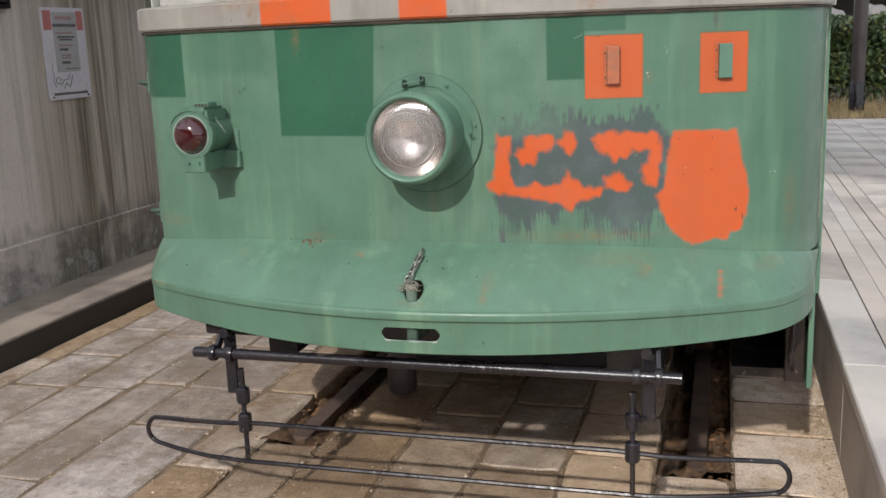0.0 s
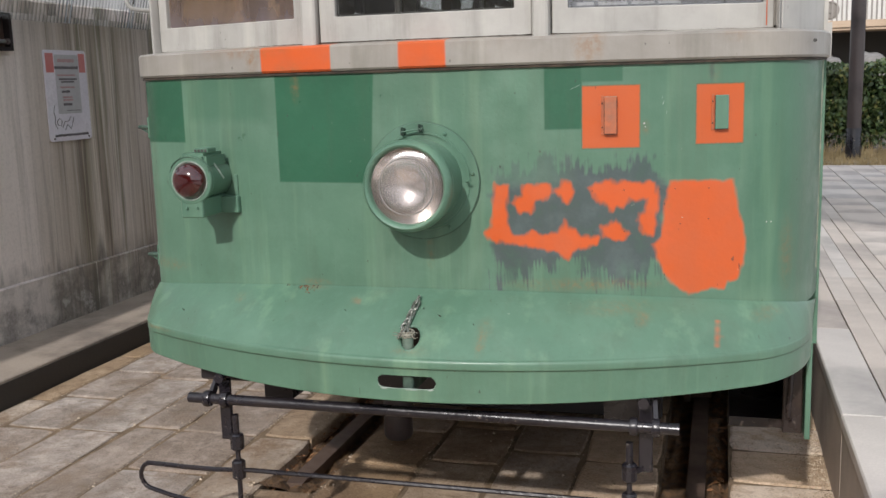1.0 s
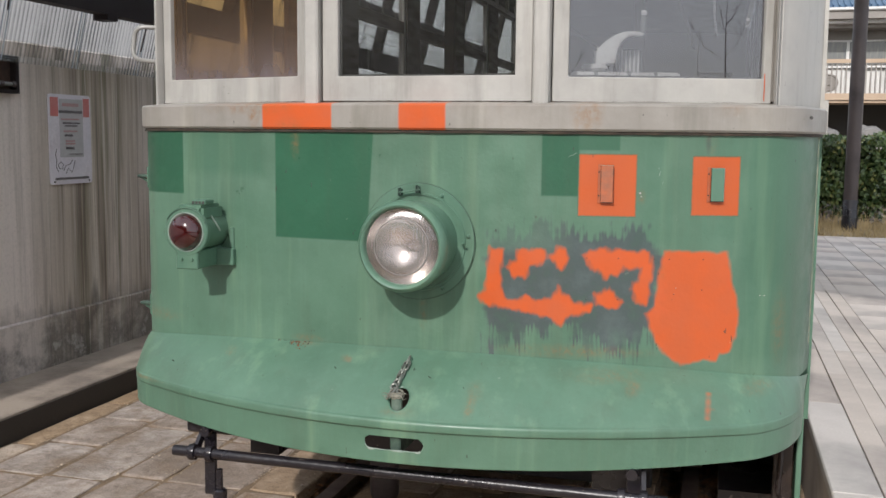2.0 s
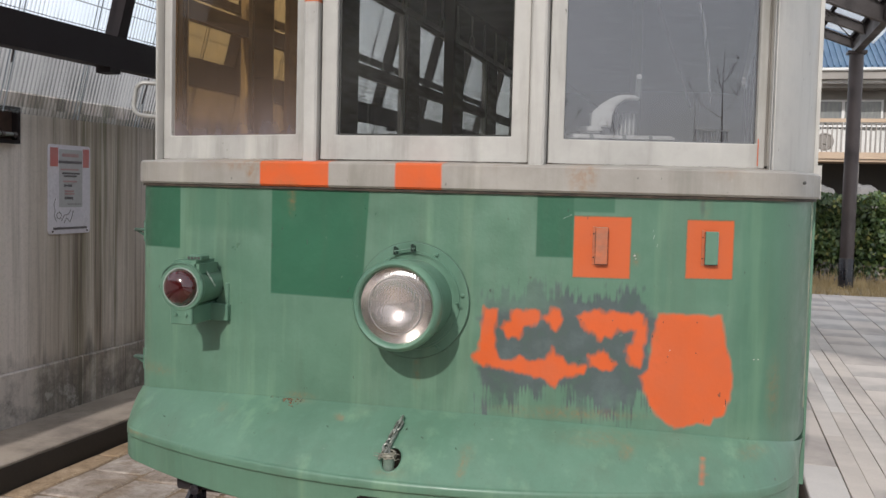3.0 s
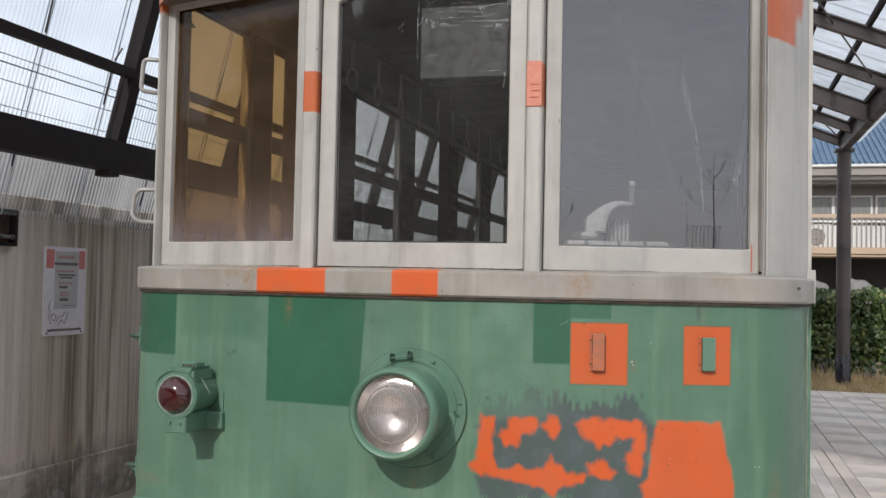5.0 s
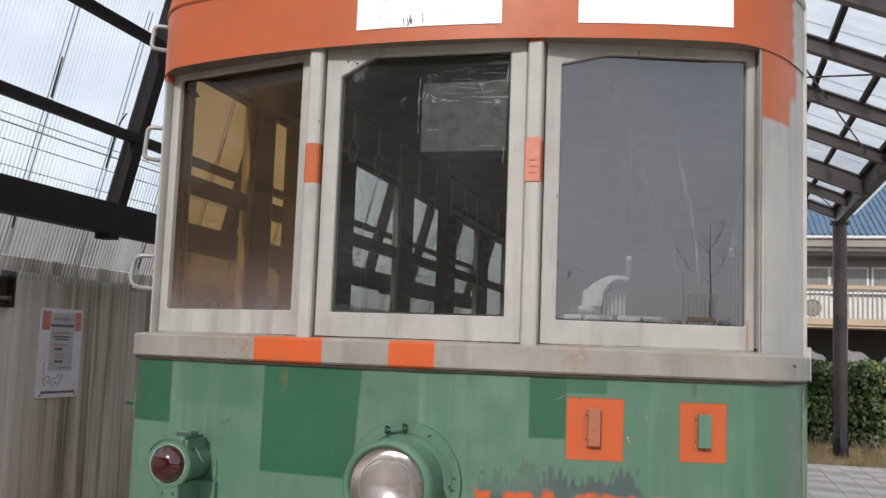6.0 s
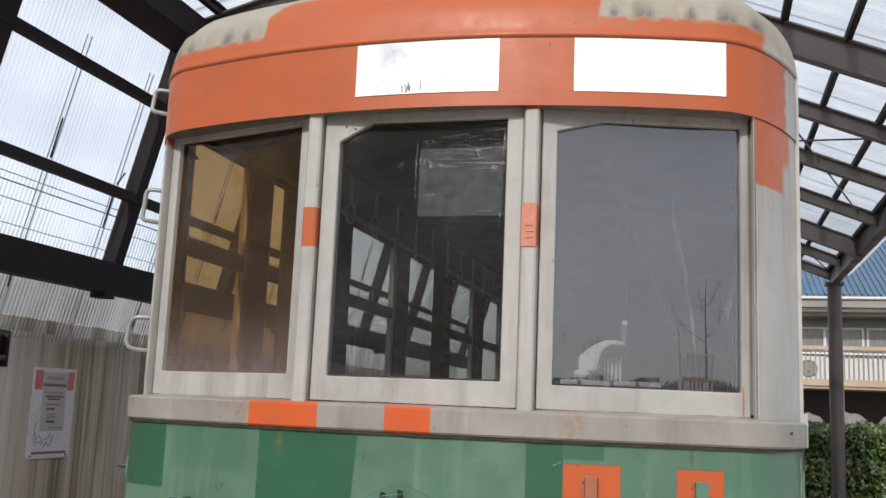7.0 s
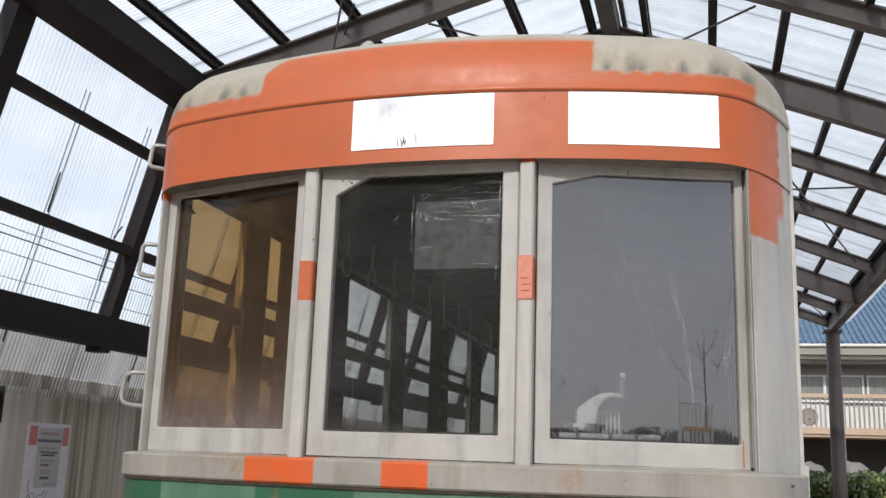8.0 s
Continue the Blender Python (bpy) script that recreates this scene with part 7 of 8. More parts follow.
M_LEAF = leaf_mat()
rg = random.Random(11)
hedge = thing("hedge", "clipped dark evergreen hedge with glossy leaves", "hedge")
V, F = [], []
for k in range(26000):
    x = rg.uniform(1.2, 7.5)
    side = rg.random()
    top = 1.56 + 0.06 * noise.noise((x * 1.7, 0, 0)) + 0.05 * noise.noise((x * 6, 1, 0))
    if side < 0.68:
        yy, z = 12.6 + rg.uniform(-0.12, 0.12) + 0.14 * noise.noise((x * 2.5, rg.random() * 0.1, 3)), rg.uniform(0.42, top)
        yy += 0.10 * noise.noise((x * 3, z * 3, 5))
    else:
        yy, z = rg.uniform(12.6, 13.4), top + rg.uniform(-0.10, 0.06)
    if z < 0.75 and rg.random() < 0.45:
        continue
    s = rg.uniform(0.022, 0.045)
    m = Euler((rg.uniform(-1.1, 1.1) + 0.9, rg.uniform(-0.9, 0.9), rg.uniform(-1.2, 1.2))).to_matrix()
    i0 = len(V)
    for p in ((0, -s * 1.3, 0), (s * 0.75, 0, s * 0.12), (0, s * 1.3, 0), (-s * 0.75, 0, s * 0.12)):
        q = m @ Vector(p)
        V.append((x + q.x, yy + q.y, z + q.z))
    F += [(i0, i0 + 1, i0 + 2), (i0, i0 + 2, i0 + 3)]
me = bpy.data.meshes.new("foliage")
me.from_pydata(V, [], F)
me.materials.append(M_LEAF)
ob = new("foliage", me)
ob.parent = hedge
ob["kind"] = "stuff"
bm = BM()
for k in range(40):
    x = rg.uniform(1.3, 7.4)
    tube(bm, [(x, 12.95, 0.3), (x + rg.uniform(-0.1, 0.1), 12.95 + rg.uniform(-0.2, 0.2), 0.9), (x + rg.uniform(-0.25, 0.25), 12.95 + rg.uniform(-0.3, 0.3), 1.5)], [0.018, 0.012, 0.004], 6)
part("stems", bm, M_WOOD_IN, hedge)
# near-black block paints the shade between the hedge's leaves
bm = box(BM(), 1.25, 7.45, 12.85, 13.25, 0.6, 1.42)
part("inner_twigs", bm, surface("hedge_inner_shade", (0.012, 0.016, 0.008), (0.02, 0.02, 0.012), rough=0.9), hedge)

# house
YH = 20.0
house = thing("house", "two-storey house with blue metal roof and a white railed balcony", "house")
M_PLASTER = surface("dull_house_plaster", (0.30, 0.275, 0.25), (0.26, 0.24, 0.22), scale=1, rough=0.85, relief=0.1)
M_TRIMW = surface("white_house_trim", (0.72, 0.71, 0.69), (0.66, 0.65, 0.63), scale=1, rough=0.5, relief=0.03)
M_TANW = surface("tan_balcony_beam", (0.46, 0.34, 0.24), (0.40, 0.29, 0.20), scale=2, rough=0.6, relief=0.05)
M_BLUE = surface("blue_roof_metal", (0.055, 0.115, 0.19), (0.075, 0.14, 0.22), scale=1.5, rough=0.45, relief=0.05, dark=(0.03, 0.07, 0.15))
M_CURT = surface("curtained_glass", (0.16, 0.17, 0.17), (0.24, 0.24, 0.22), scale=3, stretch=(6, 1, 1), rough=0.15, relief=0.0)
# near-black wall colour paints the shade under the balcony
M_SHADE = surface("shaded_lower_storey", (0.05, 0.047, 0.045), (0.07, 0.065, 0.06), rough=0.8)
bm = box(BM(), 0.5, 12, YH + 1.0, YH + 8, 2.40, 4.3)
part("upper_wall", bm, M_PLASTER, house)
bm = box(BM(), 0.5, 12, YH + 2.2, YH + 8, 0, 2.40)
part("lower_wall", bm, M_SHADE, house)
bm = box(BM(), 0.5, 12, YH + 0.35, YH + 1.4, 3.98, 4.16)
part("soffit", bm, M_PLASTER, house)
bm = box(BM(), 0.4, 12, YH + 0.2, YH + 0.42, 4.06, 4.14, 0.01)
part("fascia", bm, M_TRIMW, house)
bm = box(BM(), 0.4, 12, YH - 0.05, YH + 0.1, 4.31, 4.38, 0.02)
part("gutter", bm, M_TRIMW, house)
bm = box(BM(), 0.4, 12, YH + 0.02, YH + 0.5, 4.14, 4.32)
part("eave_board", bm, M_PLASTER, house)
bm = BM()
r0, r1 = Vector((0.4, YH - 0.05, 4.38)), Vector((0.4, YH + 9, 8.4))
V0 = [bm.verts.new(v) for v in (r0, r0 + Vector((11.6, 0, 0)), r1 + Vector((11.6, 0, 0)), r1)]
bm.faces.new(V0)
roof_h = part("roof", bm, M_BLUE, house, "blue ribbed metal roof")
for k in range(92):
    bm = BM()
    x = 0.5 + 0.125 * k
    beam(bm, (x, r0.y, r0.z + 0.02), (x, r1.y, r1.z + 0.02), 0.030, 0.05)
    part("roof_rib", bm, M_BLUE, roof_h)
for k in range(4):
    x0 = 2.62 + 1.72 * k
    win = new("window")
    win.parent = house
    bm = frame_poly(BM(), [(x0, 2.85), (x0 + 1.66, 2.85), (x0 + 1.66, 3.78), (x0, 3.78)], [(x0 + 0.04, 2.9), (x0 + 1.62, 2.9), (x0 + 1.62, 3.74), (x0 + 0.04, 3.74)], pose(0, YH + 0.96, 0), 0.06)
    part("window_frame", bm, M_TRIMW, win)
    bm = box(BM(), x0 + 0.80, x0 + 0.86, YH + 0.95, YH + 1.0, 2.88, 3.76)
    part("meeting_rail", bm, M_TRIMW, win)
    for a, b_ in ((x0 + 0.04, x0 + 0.80), (x0 + 0.86, x0 + 1.62)):
        bm = box(BM(), a, b_, YH + 0.985, YH + 1.02, 2.89, 3.75)
        part("pane", bm, M_CURT, win)
balc = new("balcony")
balc.parent = house
bm = box(BM(), 2.0, 12, YH - 0.1, YH + 1.0, 2.36, 2.46)
part("balcony_floor", bm, M_TANW, balc)
bm = box(BM(), 2.0, 12, YH - 0.14, YH - 0.06, 2.42, 2.56)
part("balcony_beam", bm, M_TANW, balc)
bm = box(BM(), 2.0, 12, YH - 0.14, YH - 0.05, 3.20, 3.28)
part("balcony_rail", bm, M_TANW, balc)
bm = box(BM(), 2.0, 12, YH - 0.12, YH - 0.08, 3.10, 3.14)
part("balcony_rail", bm, M_TRIMW, balc)
bm = box(BM(), 2.0, 12, YH - 0.02, YH + 0.02, 2.56, 3.18)
part("balcony_screen", bm, surface("milky_balcony_screen", (0.74, 0.73, 0.71), (0.66, 0.65, 0.63), scale=3, rough=0.5), balc)
for k in range(95):
    bm = box(BM(), 2.05 + k * 0.097, 2.078 + k * 0.097, YH - 0.13, YH - 0.09, 2.56, 3.20)
    part("baluster", bm, M_PLASTER, balc)
bm = box(BM(), 3.62, 3.70, YH - 0.1, YH - 0.02, 0, 2.36)
part("balcony_post", bm, M_PLASTER, house)
ac = thing("air_conditioner", "pale outdoor air conditioner unit on the balcony", "air conditioner", (3.04, YH + 0.43, 2.46))
bm = box(BM(), -0.28, 0.28, -0.48, -0.34, 0.05, 0.62, 0.02)
part("case", bm, M_TRIMW, ac)
bm = lathe(BM(), [(0.19, 0), (0.19, 0.02), (0.16, 0.03), (0.15, 0.01), (0.07, 0.01), (0.06, 0.03), (0, 0.03)], pose(-0.05, -0.48, 0.33, 90), 24)
part("fan_guard", bm, M_PLASTER, ac)
M_COVER = surface("grey_tarpaulin", (0.20, 0.188, 0.175), (0.13, 0.12, 0.11), scale=4, rough=0.6, relief=0.3)
for x0, x1, zt in ((2.3, 2.9, 1.78), (2.95, 3.6, 1.82), (3.7, 4.4, 1.80)):
    t_ = thing("garden_cover", "pale grey sheet thrown over stored things", "cover", (x0, 15.5, 0))
    bm = BM()
    n = 10
    G = [[bm.verts.new(((x1 - x0) * i / n, 0.8 * j / n, zt - 0.25 * (abs(i - n / 2) / (n / 2)) ** 3 - 0.2 * (abs(j - n / 2) / (n / 2)) ** 3 + 0.05 * noise.noise((i * 0.5 + x0, j * 0.5, 0)))) for i in range(n + 1)] for j in range(n + 1)]
    for A, B in zip(G, G[1:]):
        for i in range(n):
            bm.faces.new((A[i], A[i + 1], B[i + 1], B[i]))
    box(bm, 0.05, x1 - x0 - 0.05, 0.05, 0.75, -0.02, zt - 0.28)
    part("sheet", bm, M_COVER, t_)

# ---------------------------------------------------------------- the park behind the camera, seen in the glass
bank = tagged(part("bank", box(BM(), -60, 60, -70, -17, -0.5, 2.2, 0.3), M_GROUND), "raised park terrace", "ground", kind="structure")
M_BARK = surface("bare_bark", (0.07, 0.055, 0.045), (0.1, 0.08, 0.065), scale=6, rough=0.9, relief=0.4)


def milky_plastic():
    m, nt, b = mat_new("milky_play_plastic")
    tl = nt.nodes.new("ShaderNodeBsdfTranslucent")
    tl.inputs[0].default_value = (0.96, 0.96, 0.95, 1)
    b.inputs["Base Color"].default_value = (0.90, 0.90, 0.88, 1)
    mx = nt.nodes.new("ShaderNodeMixShader")
    mx.inputs[0].default_value = 0.88
    nt.links.new(b.outputs[0], mx.inputs[1])
    nt.links.new(tl.outputs[0], mx.inputs[2])
    nt.links.new(mx.outputs[0], nt.nodes["Material Output"].inputs["Surface"])
    return m


M_PLASTIC = milky_plastic()


def bare_tree(x, y, z, h, seed, limbs=12):
    rt = random.Random(seed)
    t_ = thing("bare_tree", "leafless winter tree with thin upright branches", "tree", (x, y, z), "bare trees")
    bm = tube(BM(), [(0, 0, -0.1), (0.03, 0, h * 0.35), (-0.02, 0.02, h * 0.7), (0.02, 0, h)], [h * 0.009, h * 0.007, h * 0.004, 0.003], 8)
    part("trunk", bm, M_BARK, t_)
    for k in range(limbs):
        z0 = h * rt.uniform(0.35, 0.9)
        a = rt.uniform(0, 6.28)
        L = (h - z0) * rt.uniform(0.4, 0.8) + 0.2
        e = Vector((math.cos(a) * L * 0.7, math.sin(a) * L * 0.7, z0 + L * 0.7))
        mid = Vector((math.cos(a) * L * 0.4, math.sin(a) * L * 0.4, z0 + L * 0.25))
        bm = tube(BM(), [(0, 0, z0), mid, e], [0.009, 0.006, 0.003], 6)
        for j in range(3):
            q = mid.lerp(e, rt.random())
            tube(bm, [q, q + Vector((rt.uniform(-0.4, 0.4), rt.uniform(-0.4, 0.4), rt.uniform(0.2, 0.6))) * L * 0.5], [0.01, 0.003], 5)
        part("limb", bm, M_BARK, t_)


bare_tree(14.08, -19.6, 2.2, 3.1, 1, 6)
bare_tree(9.95, -20.5, 2.2, 1.7, 2, 5)
bare_tree(11.9, -21.5, 2.2, 1.5, 5, 6)
fence = thing("park_fence", "short white railing at the edge of the terrace", "fence", (13.25, -19.5, 2.2))
for k in range(9):
    bm = box(BM(), k * 0.118, k * 0.118 + 0.04, -0.02, 0.02, 0.0, 1.04)
    part("rail_bar", bm, M_PLASTIC, fence)
part("corner_post", tube(BM(), [(-0.03, 0, -0.05), (-0.03, 0, 1.76)], 0.018, 8), M_PLASTIC, fence)
bm = box(BM(), -0.03, 1.02, -0.03, 0.03, 1.02, 1.07)
part("top_rail", bm, M_PLASTIC, fence)
bench = thing("park_bench", "bench with a yellow plank seat", "bench", (13.17, -19.2, 2.2))
bm = beam(BM(), (0, 0.0, 0.39), (0.82, 0.0, 0.39), 0.03, 0.14, (0, -0.75, 0.66))
part("seat", bm, surface("yellow_plank", (0.85, 0.50, 0.13), (0.75, 0.45, 0.12), rough=0.5), bench)
for k in (0.08, 0.68):
    bm = box(BM(), k, k + 0.03, -0.06, 0.0, -0.02, 0.36)
    part("leg", bm, M_PLASTIC, bench)
rg = random.Random(21)
V, F = [], []
for k in range(30000):
    x = rg.uniform(-10, 50)
    top = 3.5 + 0.4 * noise.noise((x * 0.18, 0, 0)) + 0.9 * noise.noise((x * 0.7, 2, 0))
    z = 2.0 + (top - 2.0) * rg.random() ** 0.8
    yy = -46 + rg.uniform(-1.5, 1.5)
    s = rg.uniform(0.05, 0.12)
    m = Euler((rg.uniform(-2, 2), rg.uniform(-1, 1), rg.uniform(-2, 2))).to_matrix()
    i0 = len(V)
    for p in ((0, -s, 0), (s * 0.8, 0, 0), (0, s, 0), (-s * 0.8, 0, 0)):
        q = m @ Vector(p)
        V.append((x + q.x, yy + q.y, z + q.z))
    F += [(i0, i0 + 1, i0 + 2), (i0, i0 + 2, i0 + 3)]
me = bpy.data.meshes.new("far_shrubs")
me.from_pydata(V, [], F)
me.materials.append(M_LEAF)
tagged(new("far_shrubs", me), "dark belt of far park shrubs", "shrubs", kind="stuff")

def evergreen(x, y, z, h, w, seed, leaves=15000, size=1.0):
    """A broad evergreen tree: trunk, limbs and leaf sprays gathered in uneven clumps."""
    rt = random.Random(seed)
    t_ = thing("evergreen_tree", "dense dark evergreen tree with an uneven crown", "tree", (x, y, z), "evergreen trees")
    part("trunk", tube(BM(), [(0, 0, -0.2), (0.05, 0.03, h * 0.3), (-0.05, 0.02, h * 0.6), (0.02, 0, h * 0.9)], [h * 0.03, h * 0.024, h * 0.014, 0.02], 10), M_BARK, t_)
    clumps = []
    for k in range(34):
        zc = h * rt.uniform(0.22, 0.95)
        rad = w * (1 - ((zc / h - 0.45) / 0.62) ** 2) * rt.uniform(0.35, 1.0)
        a = rt.uniform(0, 6.28)
        c_ = Vector((math.cos(a) * rad, math.sin(a) * rad, zc))
        clumps.append((c_, rt.uniform(0.35, 0.75) * w * 0.45))
        part("limb", tube(BM(), [(0, 0, zc * 0.72), c_ * 0.5 + Vector((0, 0, zc * 0.42)), c_], [0.05, 0.03, 0.01], 6), M_BARK, t_)
    V, F = [], []
    for k in range(leaves):
        c_, r_ = clumps[k % len(clumps)]
        if k % 2:
            # inner foliage that fills the crown between the sprays
            zc = h * rt.uniform(0.06, 0.97)
            a, rad = rt.uniform(0, 6.28), w * (1 - ((zc / h - 0.45) / 0.62) ** 2) * rt.random() ** 0.6 * 0.85
            c_, r_ = Vector((math.cos(a) * rad, math.sin(a) * rad, zc)), 0.12
        d_ = Vector((rt.gauss(0, 1), rt.gauss(0, 1), rt.gauss(0, 0.7))).normalized() * r_ * rt.random() ** 0.4
        s = rt.uniform(0.07, 0.15) * size
        m_ = Euler((rt.uniform(-2, 2), rt.uniform(-1, 1), rt.uniform(-3, 3))).to_matrix()
        i0 = len(V)
        for p in ((0, -s * 1.4, 0), (s * 0.7, 0, 0), (0, s * 1.4, 0), (-s * 0.7, 0, 0)):
            V.append(tuple(c_ + d_ + m_ @ Vector(p)))
        F += [(i0, i0 + 1, i0 + 2), (i0, i0 + 2, i0 + 3)]
    me = bpy.data.meshes.new("crown")
    me.from_pydata(V, [], F)
    me.materials.append(M_LEAF)
    ob = new("crown", me)
    ob.parent = t_


for i, (x, y, h, w) in enumerate(((-2.9, -13.2, 6.7, 2.0), (-4.6, -14.4, 7.3, 2.1), (-6.3, -12.6, 7.4, 2.3), (-9.6, -11.0, 7.2, 2.4), (-12.5, -8.5, 7.0, 2.3), (-1.2, -15.5, 6.6, 1.8))):
    evergreen(x, y, -0.02, h, w, 40 + i)

# out of view, added to darken the gaps reflected below the trees
rg = random.Random(23)
V, F = [], []
for k in range(24000):
    x = rg.uniform(-18, 0.6)
    yy = -15.8 + 0.28 * max(0, -x - 6) + rg.uniform(-0.5, 0.5)
    z = -0.05 + (4.0 + 0.8 * noise.noise((x * 0.5, 3, 0))) * rg.random() ** 0.85
    s = rg.uniform(0.09, 0.2)
    m = Euler((rg.uniform(-2, 2), rg.uniform(-1, 1), rg.uniform(-2, 2))).to_matrix()
    i0 = len(V)
    for p in ((0, -s, 0), (s * 0.8, 0, 0), (0, s, 0), (-s * 0.8, 0, 0)):
        q = m @ Vector(p)
        V.append((x + q.x, yy + q.y, z + q.z))
    F += [(i0, i0 + 1, i0 + 2), (i0, i0 + 2, i0 + 3)]
me = bpy.data.meshes.new("shrub_belt")
me.from_pydata(V, [], F)
me.materials.append(M_LEAF)
tagged(new("shrub_belt", me), "dark evergreen shrubs added under the trees to darken their reflection", "shrubs", kind="stuff")

# ---------------------------------------------------------------- slabs, last
def worn_slab(name, w, l, depth, bev, rough_edge, rng):
    """A slab with worn, uneven edges: outline points wander, the top is crowned a little."""
    per = []
    for (xa, ya), (xb, yb), n in (((-w, -l), (w, -l), 4), ((w, -l), (w, l), 5), ((w, l), (-w, l), 4), ((-w, l), (-w, -l), 5)):
        for i in range(n):
            t = i / n
            per.append((xa / 2 + (xb - xa) / 2 * t, ya / 2 + (yb - ya) / 2 * t, i == 0))
    bm = BM()
    low, top, inn = [], [], []
    for x, y, corner in per:
        k = rng.uniform(0, rough_edge) + (rough_edge * 1.2 if corner else 0)
        sx, sy = (abs(abs(x) - w / 2) < 1e-6) * math.copysign(1, x), (abs(abs(y) - l / 2) < 1e-6) * math.copysign(1, y)
        x, y = x - sx * k, y - sy * k
        b2 = bev * rng.uniform(0.8, 2.2)
        low.append(bm.verts.new((x, y, -depth)))
        top.append(bm.verts.new((x, y, -bev * rng.uniform(0.7, 1.4))))
        inn.append(bm.verts.new((x - sx * b2, y - sy * b2, rng.uniform(-0.0008, 0.0004))))
    n = len(per)
    for i in range(n):
        j = (i + 1) % n
        bm.faces.new((low[i], low[j], top[j], top[i]))
        bm.faces.new((top[i], top[j], inn[j], inn[i]))
    bm.faces.new(inn)
    me = bpy.data.meshes.new(name)
    bm.to_mesh(me)
    bm.free()
    return me


def lay(x0, x1, ya, yb, lengths, material, parent, rng, z=0.0, gap=0.006, depth=0.06, bev=0.006, name="slab", jitter=0.003, worn=0.0):
    y = ya
    while y < yb - 0.05:
        L = rng.choice(lengths)
        ye = min(y + L, yb)
        w, l = x1 - x0 - 2 * gap, ye - y - 2 * gap
        key = (round(w, 3), round(l, 2), name, material.name, rng.randrange(4) if worn else 0)
        me = SLABS.get(key)
        if me is None:
            if worn:
                me = worn_slab(name, w, l, depth, bev, worn, rng)
            else:
                me = mesh_box(name, -w / 2, w / 2, -l / 2, l / 2, -depth, 0, bev)
            me.materials.append(material)
            SLABS[key] = me
        ob = new(name, me)
        ob.parent = parent
        ob.location = ((x0 + x1) / 2 + rng.uniform(-0.002, 0.002), (y + ye) / 2, z + rng.uniform(-jitter, jitter))
        if worn:
            ob.rotation_euler = (rng.uniform(-0.006, 0.006), rng.uniform(-0.008, 0.008), rng.uniform(-0.010, 0.010) + (math.pi if rng.random() < 0.5 else 0))
        y = ye


SLABS = {}
rs = random.Random(5)
for x0, x1, start, mt in ((-2.50, -2.345, -3.0, M_STONE), (-2.345, -2.03, -3.3, M_STONE_GREY), (-2.03, -1.72, -3.1, M_STONE_GREY), (-1.72, -1.485, -2.85, M_STONE_GREY),
                          (-1.485, -1.10, -2.98, M_STONE_GREY), (-1.10, -0.845, -3.45, M_STONE)):
    lay(x0, x1, start - 2.6, 8.5, (0.44, 0.60, 0.78, 1.0), mt, pavement, rs, gap=0.004, worn=0.006)
for i, (x0, x1) in enumerate(((-0.62, -0.30), (-0.30, 0.0), (0.0, 0.31), (0.31, 0.62))):
    mt = M_STONE if i < 3 else M_STONE_PALE
    lay(x0, x1, -5.6 + 0.13 * i, 3.6, (0.40, 0.62, 0.8), mt, pavement, rs, gap=0.004, worn=0.006)
lay(0.87, 1.275, -5.5, 4, (0.29, 0.31, 0.34, 0.5), M_STONE_PALE, pavement, rs, gap=0.004, worn=0.006)
for s in (-1, 1):
    x0, x1 = (-0.845, -0.62) if s < 0 else (0.62, 0.87)
    lay(x0, x1, -5.6, 0.395, (0.5, 0.66, 0.8), M_STONE if s < 0 else M_STONE_PALE, pavement, rs, gap=0.004, worn=0.006)

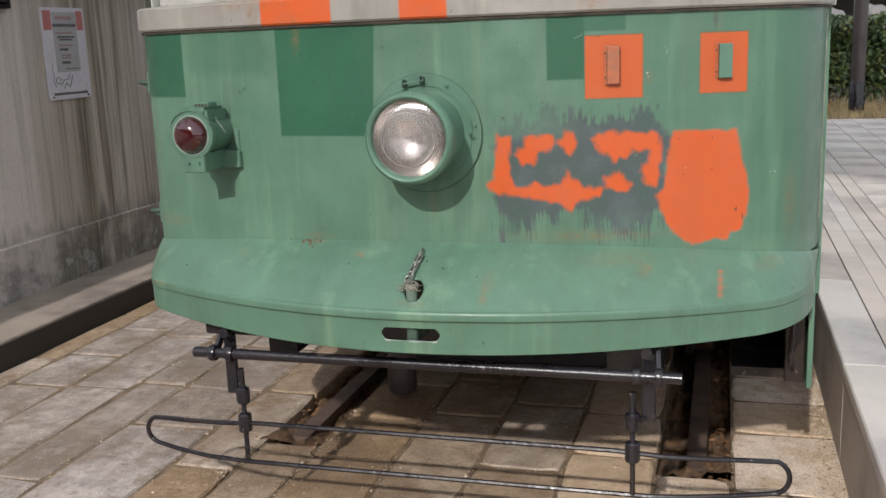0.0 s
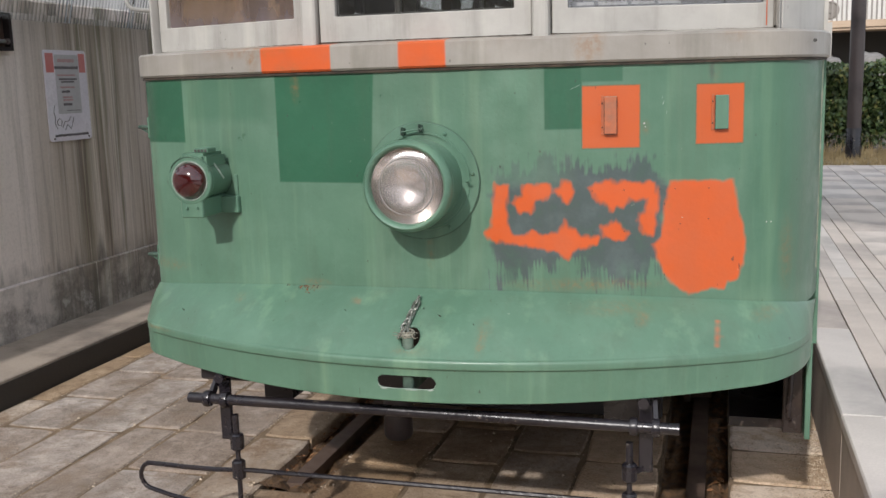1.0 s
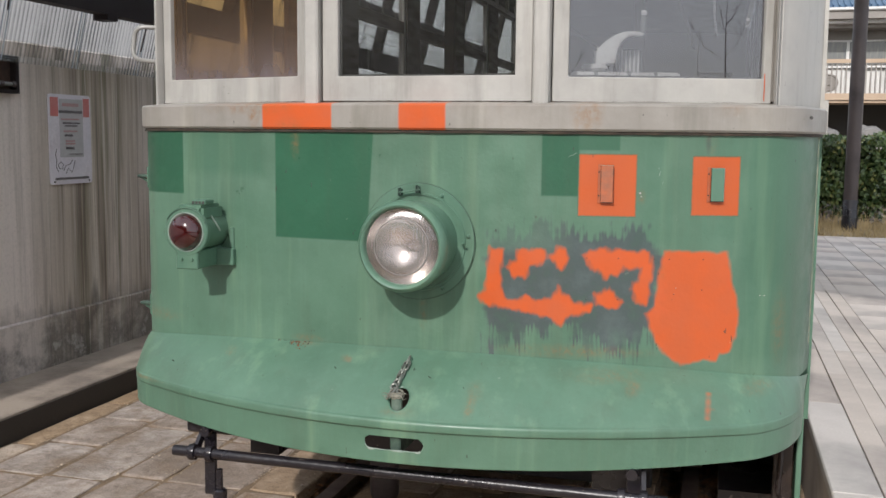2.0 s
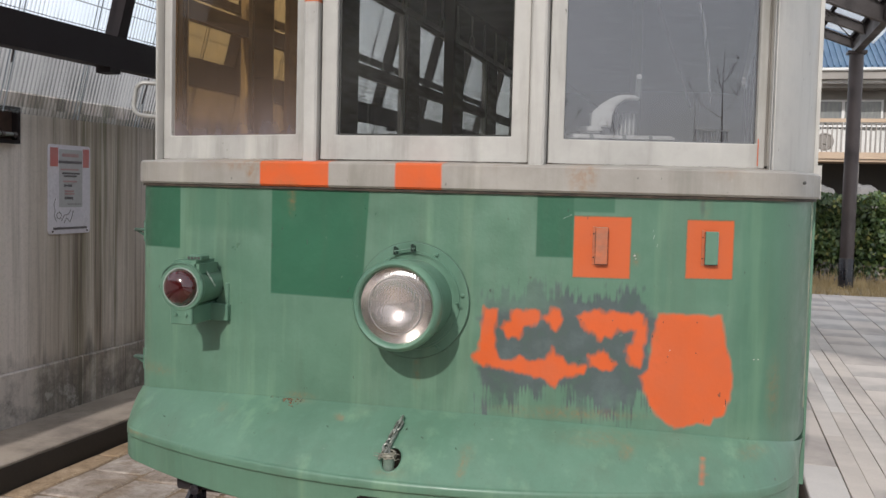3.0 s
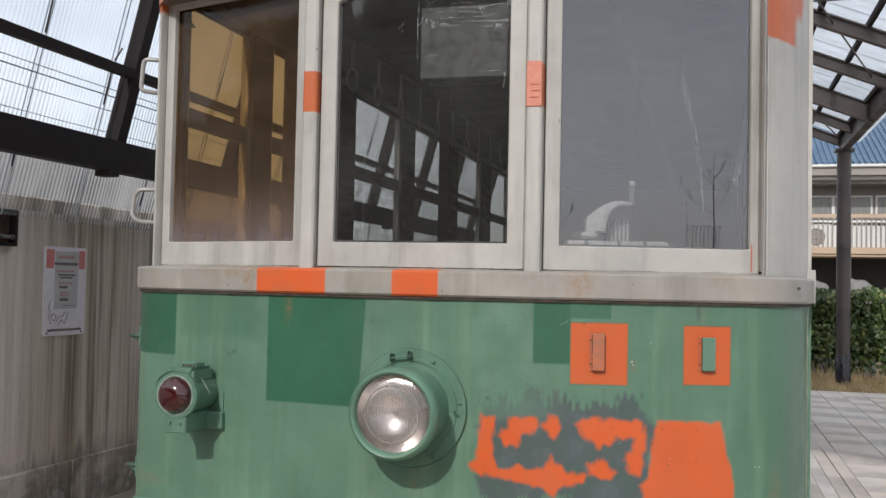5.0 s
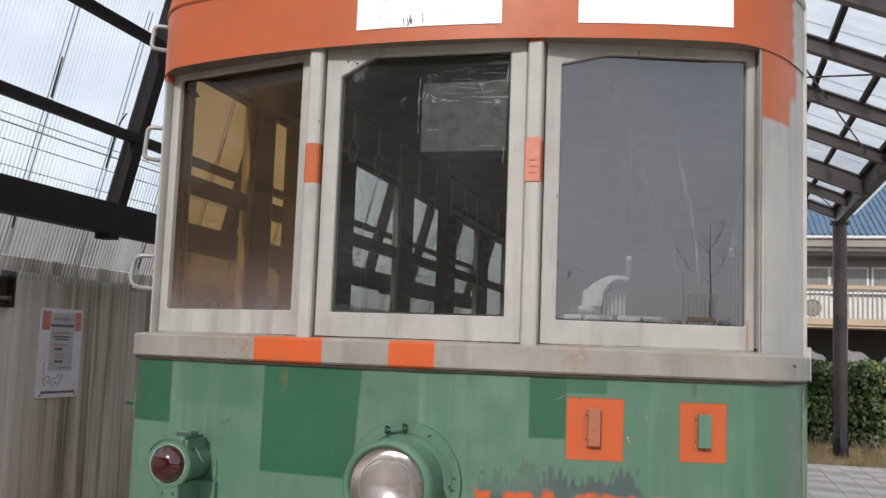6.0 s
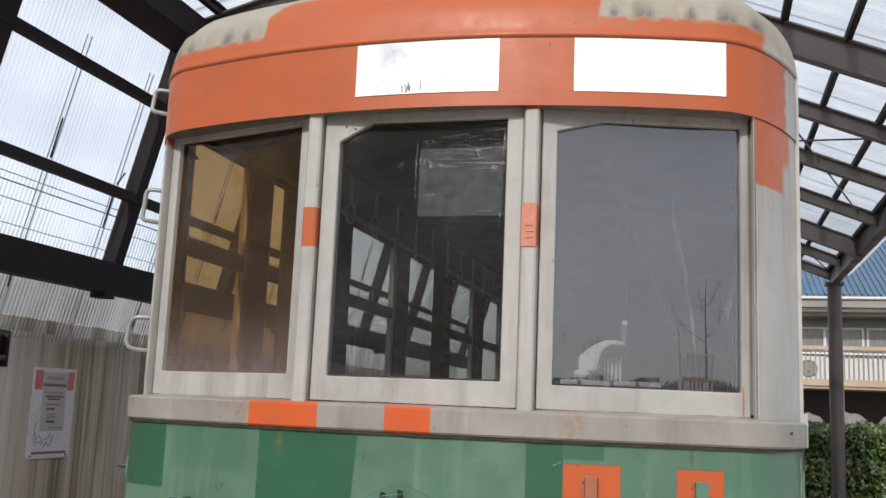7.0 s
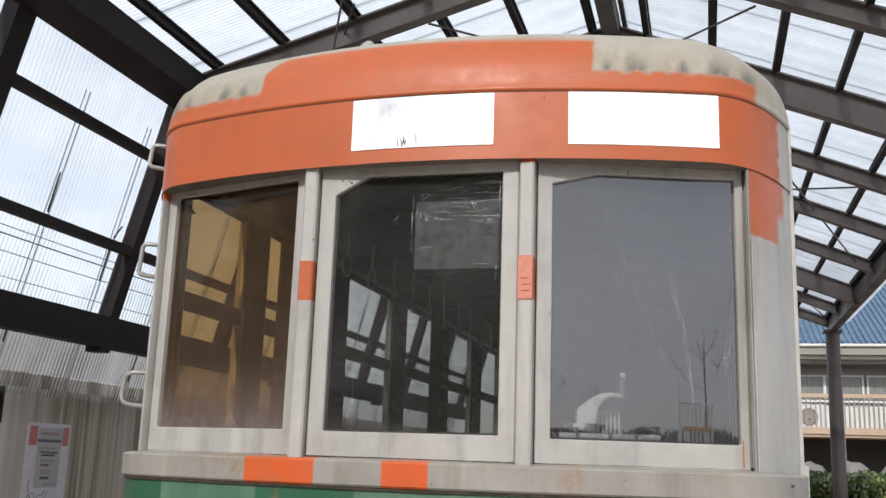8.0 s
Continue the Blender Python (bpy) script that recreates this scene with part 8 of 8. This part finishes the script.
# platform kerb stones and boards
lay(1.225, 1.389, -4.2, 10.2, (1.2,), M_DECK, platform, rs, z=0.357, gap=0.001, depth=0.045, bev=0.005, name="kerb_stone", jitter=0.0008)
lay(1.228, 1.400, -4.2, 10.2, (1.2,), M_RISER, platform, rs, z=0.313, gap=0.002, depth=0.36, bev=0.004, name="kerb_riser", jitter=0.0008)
x = 1.389
k = 0
while x < 1.74:
    w = 0.0908
    lay(x, x + w, -5.4, 10.2, (2.4, 3.0), M_DECK, platform, rs, z=0.357, gap=0.0016, depth=0.03, bev=0.002, name="deck_strip", jitter=0.0006)
    x += w
    k += 1
while x < 4.4:
    w = 0.33 if x < 1.9 else 0.25
    lay(x, x + w, -4.0, 10.2, (0.5, 0.75, 1.0), M_DECK, platform, rs, z=0.357, gap=0.003, depth=0.03, bev=0.002, name="deck_slab", jitter=0.0006)
    x += w

# grit and small stones in the joints, along the rails and at the foot of the platform
rg = random.Random(77)
V, F = [], []


def grit(x, y, z, r):
    i0 = len(V)
    for d in ((1, 0, 0), (0, 1, 0), (-1, 0, 0), (0, -1, 0), (0, 0, 0.8), (0, 0, -0.6)):
        V.append((x + d[0] * r * rg.uniform(0.7, 1.3), y + d[1] * r * rg.uniform(0.7, 1.3), z + d[2] * r))
    for a, b_ in ((0, 1), (1, 2), (2, 3), (3, 0)):
        F.append((i0 + a, i0 + b_, i0 + 4))
        F.append((i0 + b_, i0 + a, i0 + 5))


JX = (-2.345, -2.03, -1.72, -1.485, -1.10, -0.87, -0.62, -0.30, 0.0, 0.31, 0.62, 0.87)
for k in range(11000):
    u = rg.random()
    y = rg.uniform(-1.9, 2.2) if u < 0.8 else rg.uniform(2.2, 6)
    if u < 0.36:
        x = 1.225 - abs(rg.gauss(0, 0.055))
    elif u < 0.62:
        x = rg.choice(JX) + rg.gauss(0, 0.014)
    elif u < 0.72:
        x = rg.choice((-0.62, 0.62, 0.87, -0.87)) + rg.gauss(0, 0.03)
        y = rg.uniform(-1.0, 0.6)
    else:
        x = rg.uniform(-1.2, 1.2)
    if 0.62 < abs(x) < 0.87 and y > 0.38:
        continue
    r = rg.uniform(0.0015, 0.0042) * (1.8 if rg.random() < 0.06 else 1)
    grit(x, y, 0.003, r)
me = bpy.data.meshes.new("grit")
me.from_pydata(V, [], F)


def grit_mat():
    m, nt, b = mat_new("pale_sandy_grit")
    g = nt.nodes.new("ShaderNodeNewGeometry")
    col = mix(nt, g.outputs["Random Per Island"], (0.20, 0.13, 0.075), (0.66, 0.55, 0.42))
    nt.links.new(col, b.inputs["Base Color"])
    b.inputs["Roughness"].default_value = 0.9
    return m


me.materials.append(grit_mat())
tagged(new("grit", me), "pale sandy grit lying in the joints and along the platform", "grit", kind="stuff")
